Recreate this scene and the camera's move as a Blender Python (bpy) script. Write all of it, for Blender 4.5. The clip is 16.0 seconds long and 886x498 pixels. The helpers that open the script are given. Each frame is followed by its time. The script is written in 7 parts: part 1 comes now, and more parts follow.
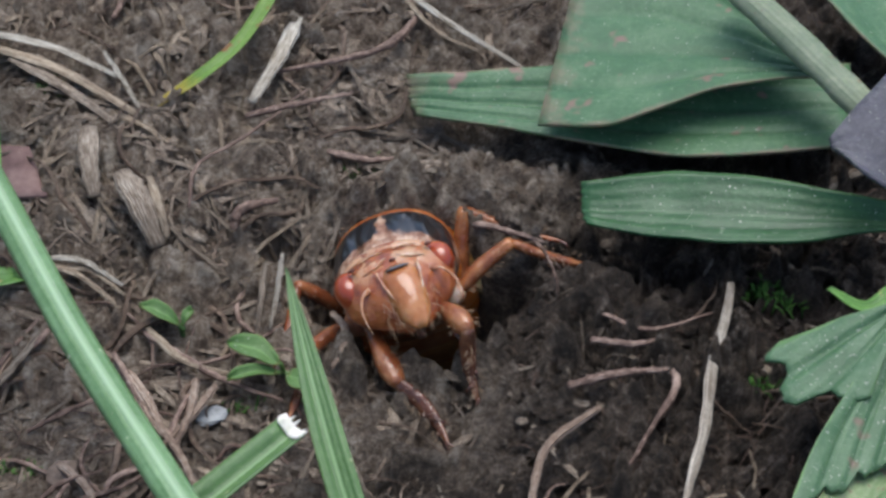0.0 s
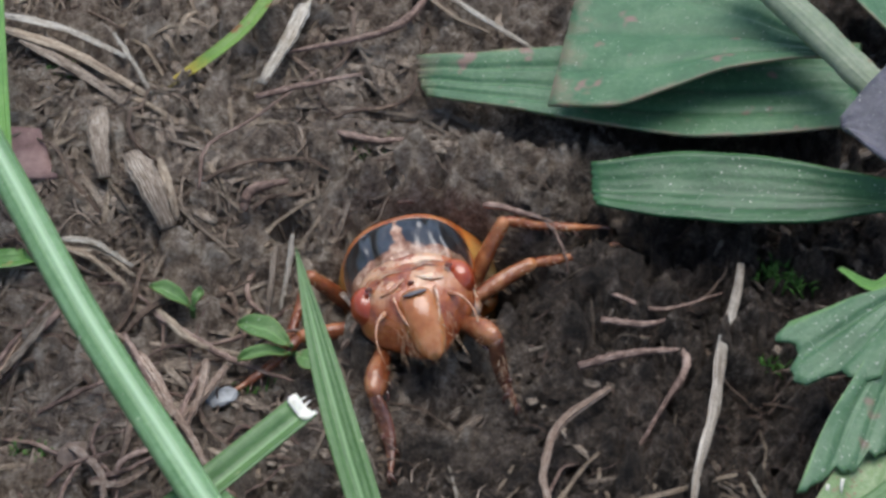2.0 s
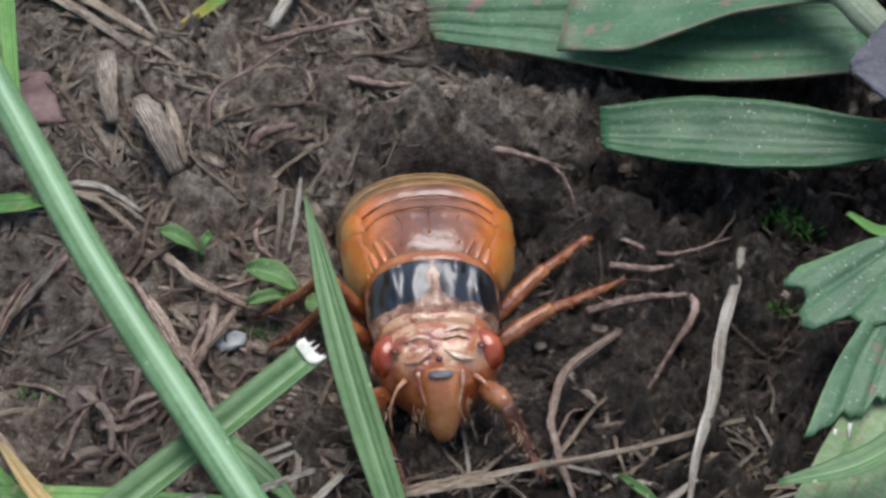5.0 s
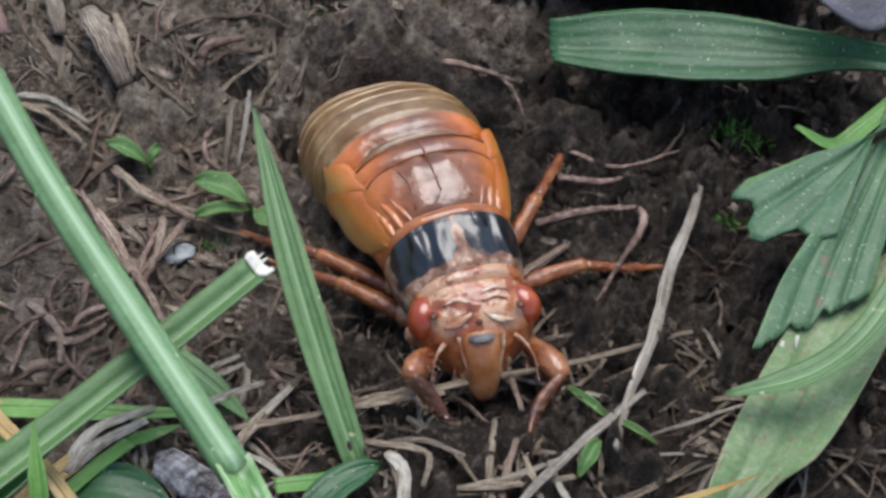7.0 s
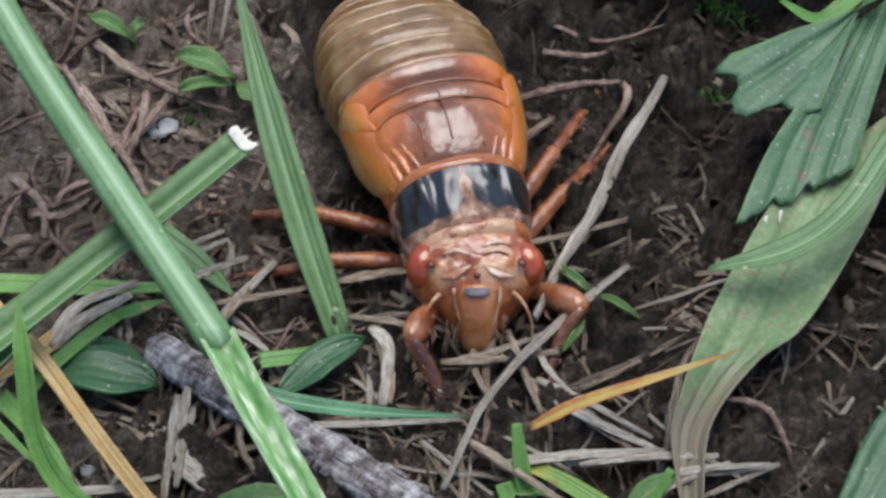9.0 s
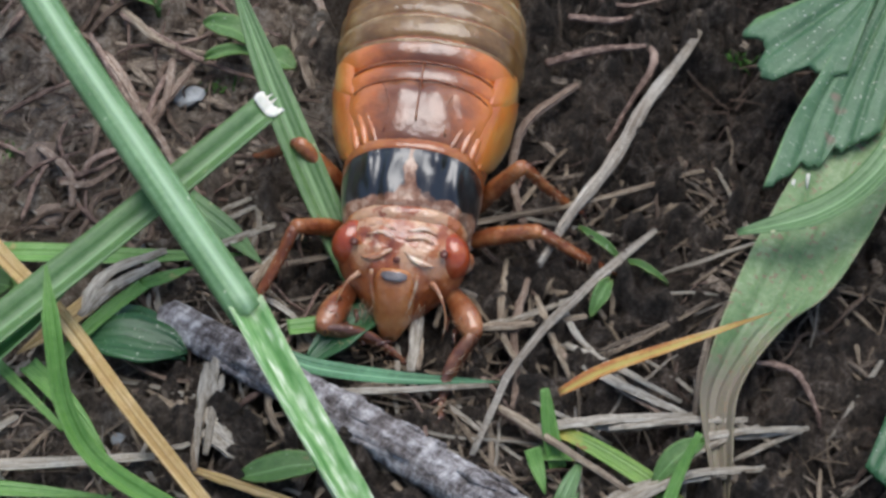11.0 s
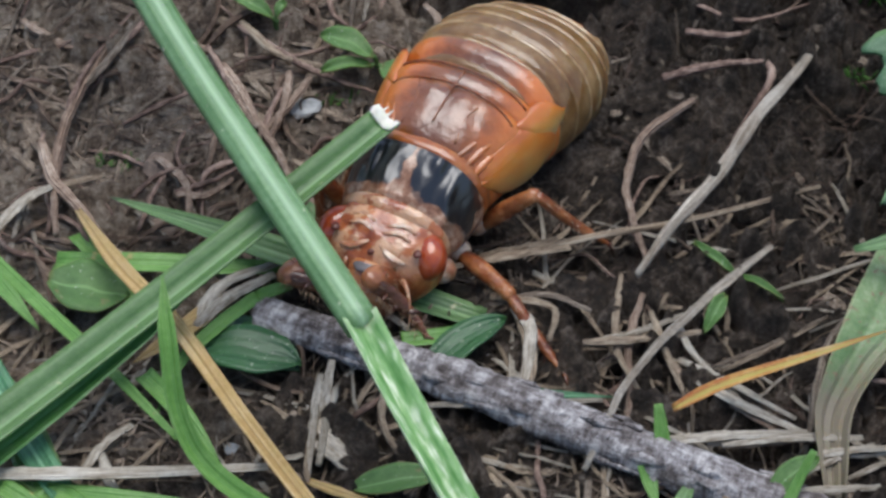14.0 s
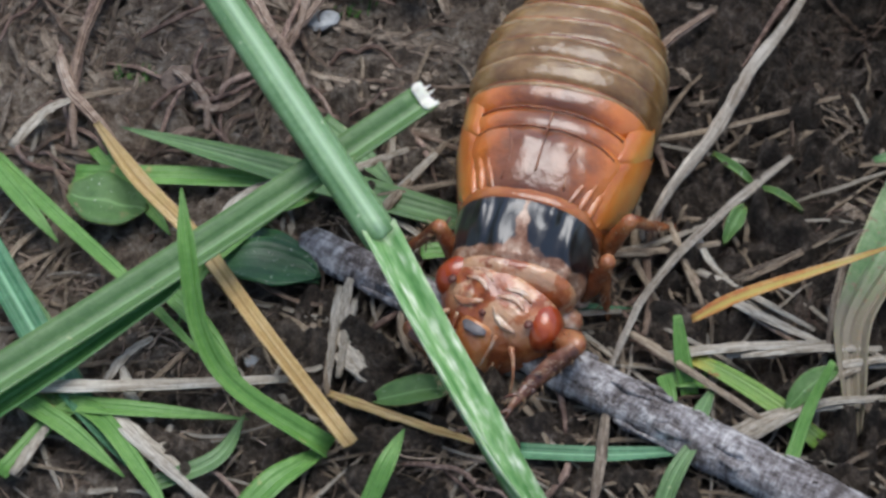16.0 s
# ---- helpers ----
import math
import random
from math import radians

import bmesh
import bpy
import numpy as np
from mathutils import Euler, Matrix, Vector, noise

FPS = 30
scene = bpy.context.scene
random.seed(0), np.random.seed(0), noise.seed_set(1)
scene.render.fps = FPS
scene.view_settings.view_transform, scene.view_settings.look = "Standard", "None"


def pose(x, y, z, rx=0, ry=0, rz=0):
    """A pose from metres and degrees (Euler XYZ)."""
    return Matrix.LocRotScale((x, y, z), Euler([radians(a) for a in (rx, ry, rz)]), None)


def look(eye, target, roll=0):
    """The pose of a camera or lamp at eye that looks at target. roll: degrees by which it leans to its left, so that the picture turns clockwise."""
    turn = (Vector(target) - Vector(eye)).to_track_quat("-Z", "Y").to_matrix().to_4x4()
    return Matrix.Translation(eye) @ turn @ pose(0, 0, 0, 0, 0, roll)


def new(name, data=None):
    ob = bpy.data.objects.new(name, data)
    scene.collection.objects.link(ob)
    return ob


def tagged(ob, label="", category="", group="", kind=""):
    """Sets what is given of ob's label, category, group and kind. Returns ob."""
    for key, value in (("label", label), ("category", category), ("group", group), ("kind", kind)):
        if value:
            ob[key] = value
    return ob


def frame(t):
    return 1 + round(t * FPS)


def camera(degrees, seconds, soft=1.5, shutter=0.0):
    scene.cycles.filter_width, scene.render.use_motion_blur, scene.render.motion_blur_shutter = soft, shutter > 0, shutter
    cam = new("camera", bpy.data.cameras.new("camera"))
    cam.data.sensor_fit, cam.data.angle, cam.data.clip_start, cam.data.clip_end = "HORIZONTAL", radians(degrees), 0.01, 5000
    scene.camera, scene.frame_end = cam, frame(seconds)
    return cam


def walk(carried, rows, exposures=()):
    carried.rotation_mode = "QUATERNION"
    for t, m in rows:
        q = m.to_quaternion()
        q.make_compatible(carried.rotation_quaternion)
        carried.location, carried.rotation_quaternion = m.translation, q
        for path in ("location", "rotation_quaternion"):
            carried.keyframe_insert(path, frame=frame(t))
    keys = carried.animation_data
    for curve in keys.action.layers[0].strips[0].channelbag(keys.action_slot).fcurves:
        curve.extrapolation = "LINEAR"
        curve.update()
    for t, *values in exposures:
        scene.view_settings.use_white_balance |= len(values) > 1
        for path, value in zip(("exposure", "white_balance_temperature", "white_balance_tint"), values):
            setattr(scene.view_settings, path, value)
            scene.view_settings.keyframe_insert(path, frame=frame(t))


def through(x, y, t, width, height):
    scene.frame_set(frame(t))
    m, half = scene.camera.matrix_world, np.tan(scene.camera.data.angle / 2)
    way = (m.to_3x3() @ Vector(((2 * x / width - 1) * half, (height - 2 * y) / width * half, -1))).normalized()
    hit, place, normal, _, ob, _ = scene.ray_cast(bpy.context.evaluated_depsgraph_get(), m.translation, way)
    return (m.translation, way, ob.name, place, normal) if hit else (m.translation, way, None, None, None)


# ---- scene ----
MM = 0.001

# ---- camera ----
TURNS = [
    (0.0, 44.551, -0.103, -0.170),
    (0.5, 44.828, 0.045, -0.037),
    (1.0, 44.674, -0.192, -0.232),
    (1.5, 44.494, -0.098, -0.113),
    (2.0, 44.109, 0.128, -0.077),
    (2.5, 43.639, 0.030, -0.279),
    (3.0, 43.975, 0.187, -0.040),
    (3.2, 44.159, 0.236, 0.080),
    (5.3, 42.373, 0.214, 0.101),
    (5.5, 42.000, -0.000, 0.000),
    (6.0, 41.018, -0.100, -0.022),
    (6.5, 40.870, -0.416, -0.286),
    (7.0, 40.855, -0.665, -0.651),
    (7.5, 40.205, -0.814, -0.794),
    (8.0, 39.401, -0.875, -0.875),
    (8.5, 38.201, -0.792, -1.047),
    (8.7, 38.073, -0.981, -0.908),
    (10.8, 37.631, -0.201, -0.784),
    (11.0, 37.231, -0.187, -0.847),
    (11.5, 36.402, 0.017, -0.788),
    (12.0, 36.037, 0.037, -0.923),
    (12.5, 36.889, 0.251, -0.460),
    (13.0, 37.169, 0.732, 0.131),
    (13.5, 37.468, 1.262, 0.924),
    (14.0, 37.561, 1.558, 1.168),
    (14.5, 36.917, 1.834, 1.073),
    (15.0, 36.019, 2.523, 1.342),
    (15.5, 35.908, 2.326, 1.376),
    (16.0, 35.560, 2.002, 1.293),
]
cam = camera(20, 16.0, soft=2.9)
EYE = (0.00000, -0.10813, 0.12009)
walk(cam, [(t, pose(*EYE, rx, ry, rz)) for t, rx, ry, rz in TURNS],
     exposures=[(0.0, 0.58, 6260, 9.5), (6.0, 0.57, 6260, 9.5), (16.0, 0.42, 6220, 8.5)])

# ---- light: an open, lightly overcast sky ----
world = bpy.data.worlds.new("sky")
scene.world = world
world.use_nodes = True
wn = world.node_tree
sky = wn.nodes.new("ShaderNodeTexSky")
sky.sky_type = "NISHITA"
sky.sun_disc = False
sky.sun_elevation = radians(74)
sky.sun_rotation = radians(20)
sky.air_density, sky.dust_density, sky.ozone_density = 1.0, 2.0, 1.0
wn.links.new(sky.outputs["Color"], wn.nodes["Background"].inputs["Color"])
wn.nodes["Background"].inputs["Strength"].default_value = 0.12
sun = new("sun", bpy.data.lights.new("sun", "SUN"))
sun.data.energy, sun.data.angle, sun.data.color = 2.0, radians(48), (1.0, 0.98, 0.95)
sun.matrix_world = look((0.12, 0.4, 1.5), (0, 0, 0))


# ---- materials ----
def shader(name):
    m = bpy.data.materials.new(name)
    m.use_nodes = True
    n = m.node_tree
    return m, n, n.nodes["Principled BSDF"]


def noise_node(n, co, scale, detail=4.0, rough=0.6):
    t = n.nodes.new("ShaderNodeTexNoise")
    t.inputs["Scale"].default_value, t.inputs["Detail"].default_value, t.inputs["Roughness"].default_value = scale, detail, rough
    n.links.new(co, t.inputs["Vector"])
    return t.outputs["Fac"]


def ramp_node(n, fac, stops):
    r = n.nodes.new("ShaderNodeValToRGB")
    e = r.color_ramp.elements
    while len(e) < len(stops):
        e.new(0.5)
    for k, (p, c) in zip(e, stops):
        k.position, k.color = p, (*c, 1)
    n.links.new(fac, r.inputs["Fac"])
    return r.outputs["Color"]


def mix_node(n, fac, a, b, kind="MIX"):
    m = n.nodes.new("ShaderNodeMix")
    m.data_type, m.blend_type = "RGBA", kind
    for k, v in ((0, fac), (6, a), (7, b)):
        if isinstance(v, (int, float)):
            m.inputs[k].default_value = v
        elif isinstance(v, tuple):
            m.inputs[k].default_value = (*v, 1)
        else:
            n.links.new(v, m.inputs[k])
    return m.outputs[2]


def math_node(n, op, a, b=None, c=None):
    m = n.nodes.new("ShaderNodeMath")
    m.operation = op
    for k, v in enumerate((a, b, c)):
        if v is None:
            continue
        if isinstance(v, (int, float)):
            m.inputs[k].default_value = v
        else:
            n.links.new(v, m.inputs[k])
    return m.outputs[0]


def bump_node(n, b, height, distance, strength=1.0):
    k = n.nodes.new("ShaderNodeBump")
    k.inputs["Strength"].default_value, k.inputs["Distance"].default_value = strength, distance
    n.links.new(height, k.inputs["Height"])
    n.links.new(k.outputs["Normal"], b.inputs["Normal"])
    n.links.new(k.outputs["Normal"], b.inputs["Coat Normal"])


def coords(n, stretch=None):
    c = n.nodes.new("ShaderNodeTexCoord")
    out = c.outputs["Object"]
    if stretch:
        m = n.nodes.new("ShaderNodeMapping")
        m.inputs["Scale"].default_value = stretch
        n.links.new(out, m.inputs["Vector"])
        out = m.outputs["Vector"]
    return out


def island(n):
    return n.nodes.new("ShaderNodeNewGeometry").outputs["Random Per Island"]


def make_plain(name, dark, mid, light, scale, rough=0.8, bump=0.0001, coat=0.0, spec=0.3, vary=False, through=0.0):
    """Mottled surface at two scales; scale is in cycles a metre."""
    m, n, b = shader(name)
    co = coords(n)
    big = noise_node(n, co, scale * 0.2, 3)
    fine = noise_node(n, co, scale, 6, 0.7)
    f = math_node(n, "ADD", math_node(n, "MULTIPLY", big, 0.5), math_node(n, "MULTIPLY", fine, 0.5))
    if vary:
        f = math_node(n, "ADD", math_node(n, "MULTIPLY", f, 0.7), math_node(n, "MULTIPLY", island(n), 0.32))
    col = ramp_node(n, f, [(0.33, dark), (0.5, mid), (0.68, light)])
    n.links.new(col, b.inputs["Base Color"])
    b.inputs["Roughness"].default_value = rough
    b.inputs["Specular IOR Level"].default_value = spec
    b.inputs["Coat Weight"].default_value = coat
    b.inputs["Coat Roughness"].default_value = 0.15
    if through:
        b.inputs["Subsurface Weight"].default_value = through
        b.inputs["Subsurface Radius"].default_value = (0.0012, 0.0007, 0.0003)
        b.inputs["Subsurface Scale"].default_value = 1.0
    bump_node(n, b, fine, bump)
    return m


def make_uv(name, stops, lines=0.0, line_depth=0.00004, across=None, tip=None, rough=0.45, spots=None, spec=0.4, through=0.12, fine=2500, dust=0.0, run=1.5, streaks=0.2, edge=None):
    """A blade, stem or leaf: u runs across it and v along it. across: (half width, colour) of a midrib, or of the green
    stem's painted sheen; tip: (from v, colour).
    """
    m, n, b = shader(name)
    uv = n.nodes.new("ShaderNodeUVMap").outputs["UV"]
    sep = n.nodes.new("ShaderNodeSeparateXYZ")
    n.links.new(uv, sep.inputs["Vector"])
    u, v = sep.outputs["X"], sep.outputs["Y"]
    co = coords(n)
    f = math_node(n, "ADD", math_node(n, "MULTIPLY", noise_node(n, co, 260, 3), 0.55), math_node(n, "MULTIPLY", noise_node(n, co, fine, 5, 0.7), 0.45))
    comb = n.nodes.new("ShaderNodeCombineXYZ")
    n.links.new(math_node(n, "MULTIPLY", u, max(lines, 1.0)), comb.inputs["X"])
    n.links.new(math_node(n, "MULTIPLY", v, run), comb.inputs["Y"])
    streak = noise_node(n, comb.outputs["Vector"], 2.0, 2)
    f = math_node(n, "ADD", math_node(n, "MULTIPLY", f, 1 - streaks), math_node(n, "MULTIPLY", streak, streaks))
    col = ramp_node(n, f, stops)
    if across:
        d = math_node(n, "ABSOLUTE", math_node(n, "SUBTRACT", u, 0.5))
        k = math_node(n, "SUBTRACT", 1.0, math_node(n, "SMOOTH_MIN", math_node(n, "DIVIDE", d, across[0]), 1.0, 0.2))
        col = mix_node(n, math_node(n, "MAXIMUM", k, 0.0), col, across[1])
    if tip:
        k = math_node(n, "MULTIPLY", math_node(n, "SUBTRACT", math_node(n, "ADD", v, math_node(n, "MULTIPLY", math_node(n, "SUBTRACT", f, 0.5), 0.5)), tip[0]), 5.0)
        k.node.use_clamp = True
        col = mix_node(n, k, col, tip[1])
    if edge:
        d = math_node(n, "MULTIPLY", math_node(n, "ABSOLUTE", math_node(n, "SUBTRACT", u, 0.5)), 2.0)
        d = math_node(n, "MAXIMUM", d, math_node(n, "SUBTRACT", 1.0, math_node(n, "MULTIPLY", v, 0.9)))
        k = math_node(n, "MULTIPLY", math_node(n, "SUBTRACT", math_node(n, "ADD", d, math_node(n, "MULTIPLY", noise_node(n, co, 500, 3), 0.22)), 1.06), 12.0)
        k.node.use_clamp = True
        col = mix_node(n, math_node(n, "MULTIPLY", k, 0.75), col, edge)
    if spots:
        s = noise_node(n, co, spots[0], 2)
        k = math_node(n, "MULTIPLY", math_node(n, "SUBTRACT", s, spots[1]), 14.0)
        k.node.use_clamp = True
        col = mix_node(n, k, col, spots[2])
    if dust:
        k = math_node(n, "MULTIPLY", math_node(n, "SUBTRACT", noise_node(n, co, 4200, 1), dust), 12.0)
        k.node.use_clamp = True
        col = mix_node(n, math_node(n, "MULTIPLY", k, 0.75), col, (0.42, 0.44, 0.36))
    n.links.new(col, b.inputs["Base Color"])
    b.inputs["Roughness"].default_value = rough
    b.inputs["Specular IOR Level"].default_value = spec
    b.inputs["Subsurface Weight"].default_value = through
    b.inputs["Subsurface Radius"].default_value = (0.0004, 0.0007, 0.0002)
    b.inputs["Subsurface Scale"].default_value = 1.0
    wave = math_node(n, "SINE", math_node(n, "MULTIPLY", u, max(lines, 1.0) * 6.283))
    h = math_node(n, "ADD", math_node(n, "MULTIPLY", wave, 0.3 if lines else 0.0), noise_node(n, co, fine, 3))
    bump_node(n, b, h, line_depth)
    return m


def make_soil():
    m, n, b = shader("soil")
    co = coords(n)
    big = noise_node(n, co, 70, 4, 0.6)
    mid = noise_node(n, co, 450, 5, 0.7)
    grain = noise_node(n, co, 1300, 5, 0.75)
    fine = noise_node(n, co, 3800, 6, 0.8)
    f = math_node(n, "ADD", math_node(n, "MULTIPLY", mid, 0.34), math_node(n, "ADD", math_node(n, "MULTIPLY", grain, 0.33), math_node(n, "MULTIPLY", fine, 0.33)))
    # the lowest stops also paint shade into crevices, where the bump is low
    dry = ramp_node(n, f, [(0.39, (0.041, 0.028, 0.018)), (0.46, (0.233, 0.168, 0.119)), (0.52, (0.455, 0.361, 0.273)), (0.58, (0.692, 0.604, 0.488))])
    wet = ramp_node(n, f, [(0.40, (0.011, 0.0075, 0.005)), (0.47, (0.046, 0.032, 0.022)), (0.53, (0.125, 0.091, 0.066)), (0.60, (0.34, 0.28, 0.23))])
    sep = n.nodes.new("ShaderNodeSeparateXYZ")
    n.links.new(co, sep.inputs["Vector"])
    r2 = math_node(n, "ADD", math_node(n, "POWER", math_node(n, "ABSOLUTE", sep.outputs["X"]), 2.0), math_node(n, "POWER", math_node(n, "ABSOLUTE", sep.outputs["Y"]), 2.0))
    here = math_node(n, "DIVIDE", 1.0, math_node(n, "MULTIPLY_ADD", math_node(n, "POWER", r2, 2.0), 100000.0, 1.0))  # fades out a few steps from the burrow
    big = math_node(n, "SUBTRACT", big, math_node(n, "MULTIPLY", math_node(n, "MULTIPLY", sep.outputs["X"], here), 15.0))  # drier on the trodden side
    big = math_node(n, "ADD", big, math_node(n, "MULTIPLY", math_node(n, "MULTIPLY", sep.outputs["Y"], here), 9.0))  # and on the bank
    big = math_node(n, "MAXIMUM", math_node(n, "MINIMUM", big, 0.75), 0.3)
    k = math_node(n, "MULTIPLY", math_node(n, "SUBTRACT", big, 0.42), 4.0)
    k.node.use_clamp = True
    n.links.new(mix_node(n, k, wet, dry), b.inputs["Base Color"])
    r = math_node(n, "MULTIPLY_ADD", k, 0.35, 0.5)
    n.links.new(r, b.inputs["Roughness"])
    b.inputs["Specular IOR Level"].default_value = 0.45
    bump_node(n, b, math_node(n, "ADD", math_node(n, "MULTIPLY", mid, 0.6), math_node(n, "ADD", grain, math_node(n, "MULTIPLY", fine, 0.8))), 0.002)
    return m


def make_pronotum():
    """Amber shield with two glossy black patches either side of a pale midline."""
    m, n, b = shader("pronotum_shell")
    co = coords(n)
    sep = n.nodes.new("ShaderNodeSeparateXYZ")
    n.links.new(co, sep.inputs["Vector"])
    x = math_node(n, "ABSOLUTE", sep.outputs["X"])
    y = sep.outputs["Y"]
    wob = math_node(n, "MULTIPLY", math_node(n, "SUBTRACT", noise_node(n, co, 700, 2), 0.5), 0.0011)
    dx = math_node(n, "DIVIDE", math_node(n, "ADD", math_node(n, "SUBTRACT", math_node(n, "ADD", x, math_node(n, "MULTIPLY", math_node(n, "ADD", y, 0.0024), 0.1)), 0.00203), wob), 0.00202)
    dy = math_node(n, "DIVIDE", math_node(n, "ADD", math_node(n, "ADD", y, 0.0031), wob), 0.002)
    d = math_node(n, "ADD", math_node(n, "POWER", math_node(n, "ABSOLUTE", dx), 3.4), math_node(n, "POWER", math_node(n, "ABSOLUTE", dy), 3.0))
    k = math_node(n, "MULTIPLY", math_node(n, "SUBTRACT", 1.05, d), 5.0)
    k.node.use_clamp = True
    amber = ramp_node(n, noise_node(n, co, 1100, 5, 0.7), [(0.38, (0.17, 0.07, 0.035)), (0.5, (0.31, 0.16, 0.095)), (0.62, (0.5, 0.34, 0.24))])
    st = coords(n, (900, 250, 900))
    crack = ramp_node(n, noise_node(n, st, 1.0, 2), [(0.0, (0.005, 0.005, 0.006)), (0.67, (0.012, 0.012, 0.014)), (0.74, (0.2, 0.15, 0.10))])
    n.links.new(mix_node(n, k, amber, crack), b.inputs["Base Color"])
    b.inputs["Roughness"].default_value = 0.35
    n.links.new(math_node(n, "MULTIPLY_ADD", k, 0.8, 0.2), b.inputs["Coat Weight"])
    b.inputs["Coat Roughness"].default_value = 0.28
    b.inputs["Coat IOR"].default_value = 1.5
    b.inputs["Specular IOR Level"].default_value = 0.5
    fold = math_node(n, "POWER", noise_node(n, coords(n, (620, 200, 300)), 1.0, 1), 3.0)
    bump_node(n, b, math_node(n, "ADD", math_node(n, "MULTIPLY", fold, 4.5), math_node(n, "MULTIPLY", noise_node(n, coords(n, (1100, 420, 900)), 1.0, 3), 0.2)), 0.00042)
    return m


def make_shell(name, dark, mid, light, rough=0.4, wrinkle=900, coat=0.65, bump=0.00012, through=0.15, narrow=0.16):
    m, n, b = shader(name)
    co = coords(n)
    st = coords(n, (700, 1100, 700))
    f = math_node(n, "ADD", math_node(n, "MULTIPLY", noise_node(n, co, 300, 3), 0.5), math_node(n, "MULTIPLY", noise_node(n, st, 1.0, 5, 0.65), 0.5))
    n.links.new(ramp_node(n, f, [(0.5 - narrow, dark), (0.5, mid), (0.5 + narrow, light)]), b.inputs["Base Color"])
    b.inputs["Roughness"].default_value = rough
    b.inputs["Coat Weight"].default_value = coat
    b.inputs["Coat Roughness"].default_value = 0.09
    b.inputs["Coat IOR"].default_value = 1.7
    b.inputs["Specular IOR Level"].default_value = 0.25
    b.inputs["Subsurface Weight"].default_value = through
    b.inputs["Subsurface Radius"].default_value = (0.0016, 0.0006, 0.0002)
    b.inputs["Subsurface Scale"].default_value = 1.0
    bump_node(n, b, noise_node(n, co, wrinkle, 4), bump)
    return m


def make_thorax():
    """Brown down the middle of the back, glowing orange on the shoulders."""
    m, n, b = shader("thorax_shell")
    co = coords(n)
    sep = n.nodes.new("ShaderNodeSeparateXYZ")
    n.links.new(co, sep.inputs["Vector"])
    grain = math_node(n, "SUBTRACT", noise_node(n, co, 520, 4, 0.65), 0.5)
    x = math_node(n, "ADD", math_node(n, "DIVIDE", math_node(n, "ABSOLUTE", sep.outputs["X"]), 0.0048), math_node(n, "MULTIPLY", grain, 0.75))
    col = ramp_node(n, x, [(0.08, (0.15, 0.046, 0.013)), (0.42, (0.225, 0.068, 0.016)), (0.6, (0.42, 0.115, 0.02)), (0.8, (0.6, 0.17, 0.028))])
    pale = math_node(n, "MULTIPLY", math_node(n, "SUBTRACT", noise_node(n, co, 340, 3), 0.56), 6.0)
    pale.node.use_clamp = True
    col = mix_node(n, math_node(n, "MULTIPLY", pale, 0.5), col, (0.5, 0.2, 0.075))
    n.links.new(col, b.inputs["Base Color"])
    b.inputs["Roughness"].default_value = 0.34
    b.inputs["Coat Weight"].default_value = 0.8
    b.inputs["Coat Roughness"].default_value = 0.26
    b.inputs["Coat IOR"].default_value = 1.6
    b.inputs["Subsurface Weight"].default_value = 0.2
    b.inputs["Subsurface Radius"].default_value = (0.0016, 0.0006, 0.0002)
    b.inputs["Subsurface Scale"].default_value = 1.0
    bump_node(n, b, math_node(n, "ADD", noise_node(n, co, 420, 4), math_node(n, "MULTIPLY", noise_node(n, co, 1500, 3), 0.15)), 0.0002)
    return m


def make_face():
    """Red-brown face with cream blotches over the forehead."""
    m, n, b = shader("face_shell")
    co = coords(n)
    f = math_node(n, "ADD", math_node(n, "MULTIPLY", noise_node(n, co, 380, 3), 0.5), math_node(n, "MULTIPLY", noise_node(n, co, 1300, 4, 0.65), 0.5))
    col = ramp_node(n, f, [(0.36, (0.17, 0.03, 0.008)), (0.5, (0.34, 0.088, 0.022)), (0.64, (0.48, 0.17, 0.05))])
    sep = n.nodes.new("ShaderNodeSeparateXYZ")
    n.links.new(co, sep.inputs["Vector"])
    high = math_node(n, "MULTIPLY", math_node(n, "SUBTRACT", sep.outputs["Z"], 0.0002), 700.0)
    high.node.use_clamp = True
    blotch = math_node(n, "MULTIPLY", math_node(n, "SUBTRACT", noise_node(n, co, 560, 3, 0.6), 0.49), 16.0)
    blotch.node.use_clamp = True
    col = mix_node(n, math_node(n, "MULTIPLY", math_node(n, "MULTIPLY", blotch, high), 0.62), col, (0.64, 0.42, 0.25))
    n.links.new(col, b.inputs["Base Color"])
    b.inputs["Roughness"].default_value = 0.36
    b.inputs["Coat Weight"].default_value = 0.7
    b.inputs["Coat Roughness"].default_value = 0.12
    b.inputs["Coat IOR"].default_value = 1.6
    b.inputs["Subsurface Weight"].default_value = 0.12
    b.inputs["Subsurface Radius"].default_value = (0.0012, 0.0005, 0.0002)
    b.inputs["Subsurface Scale"].default_value = 1.0
    bump_node(n, b, noise_node(n, co, 900, 4), 0.0002)
    return m


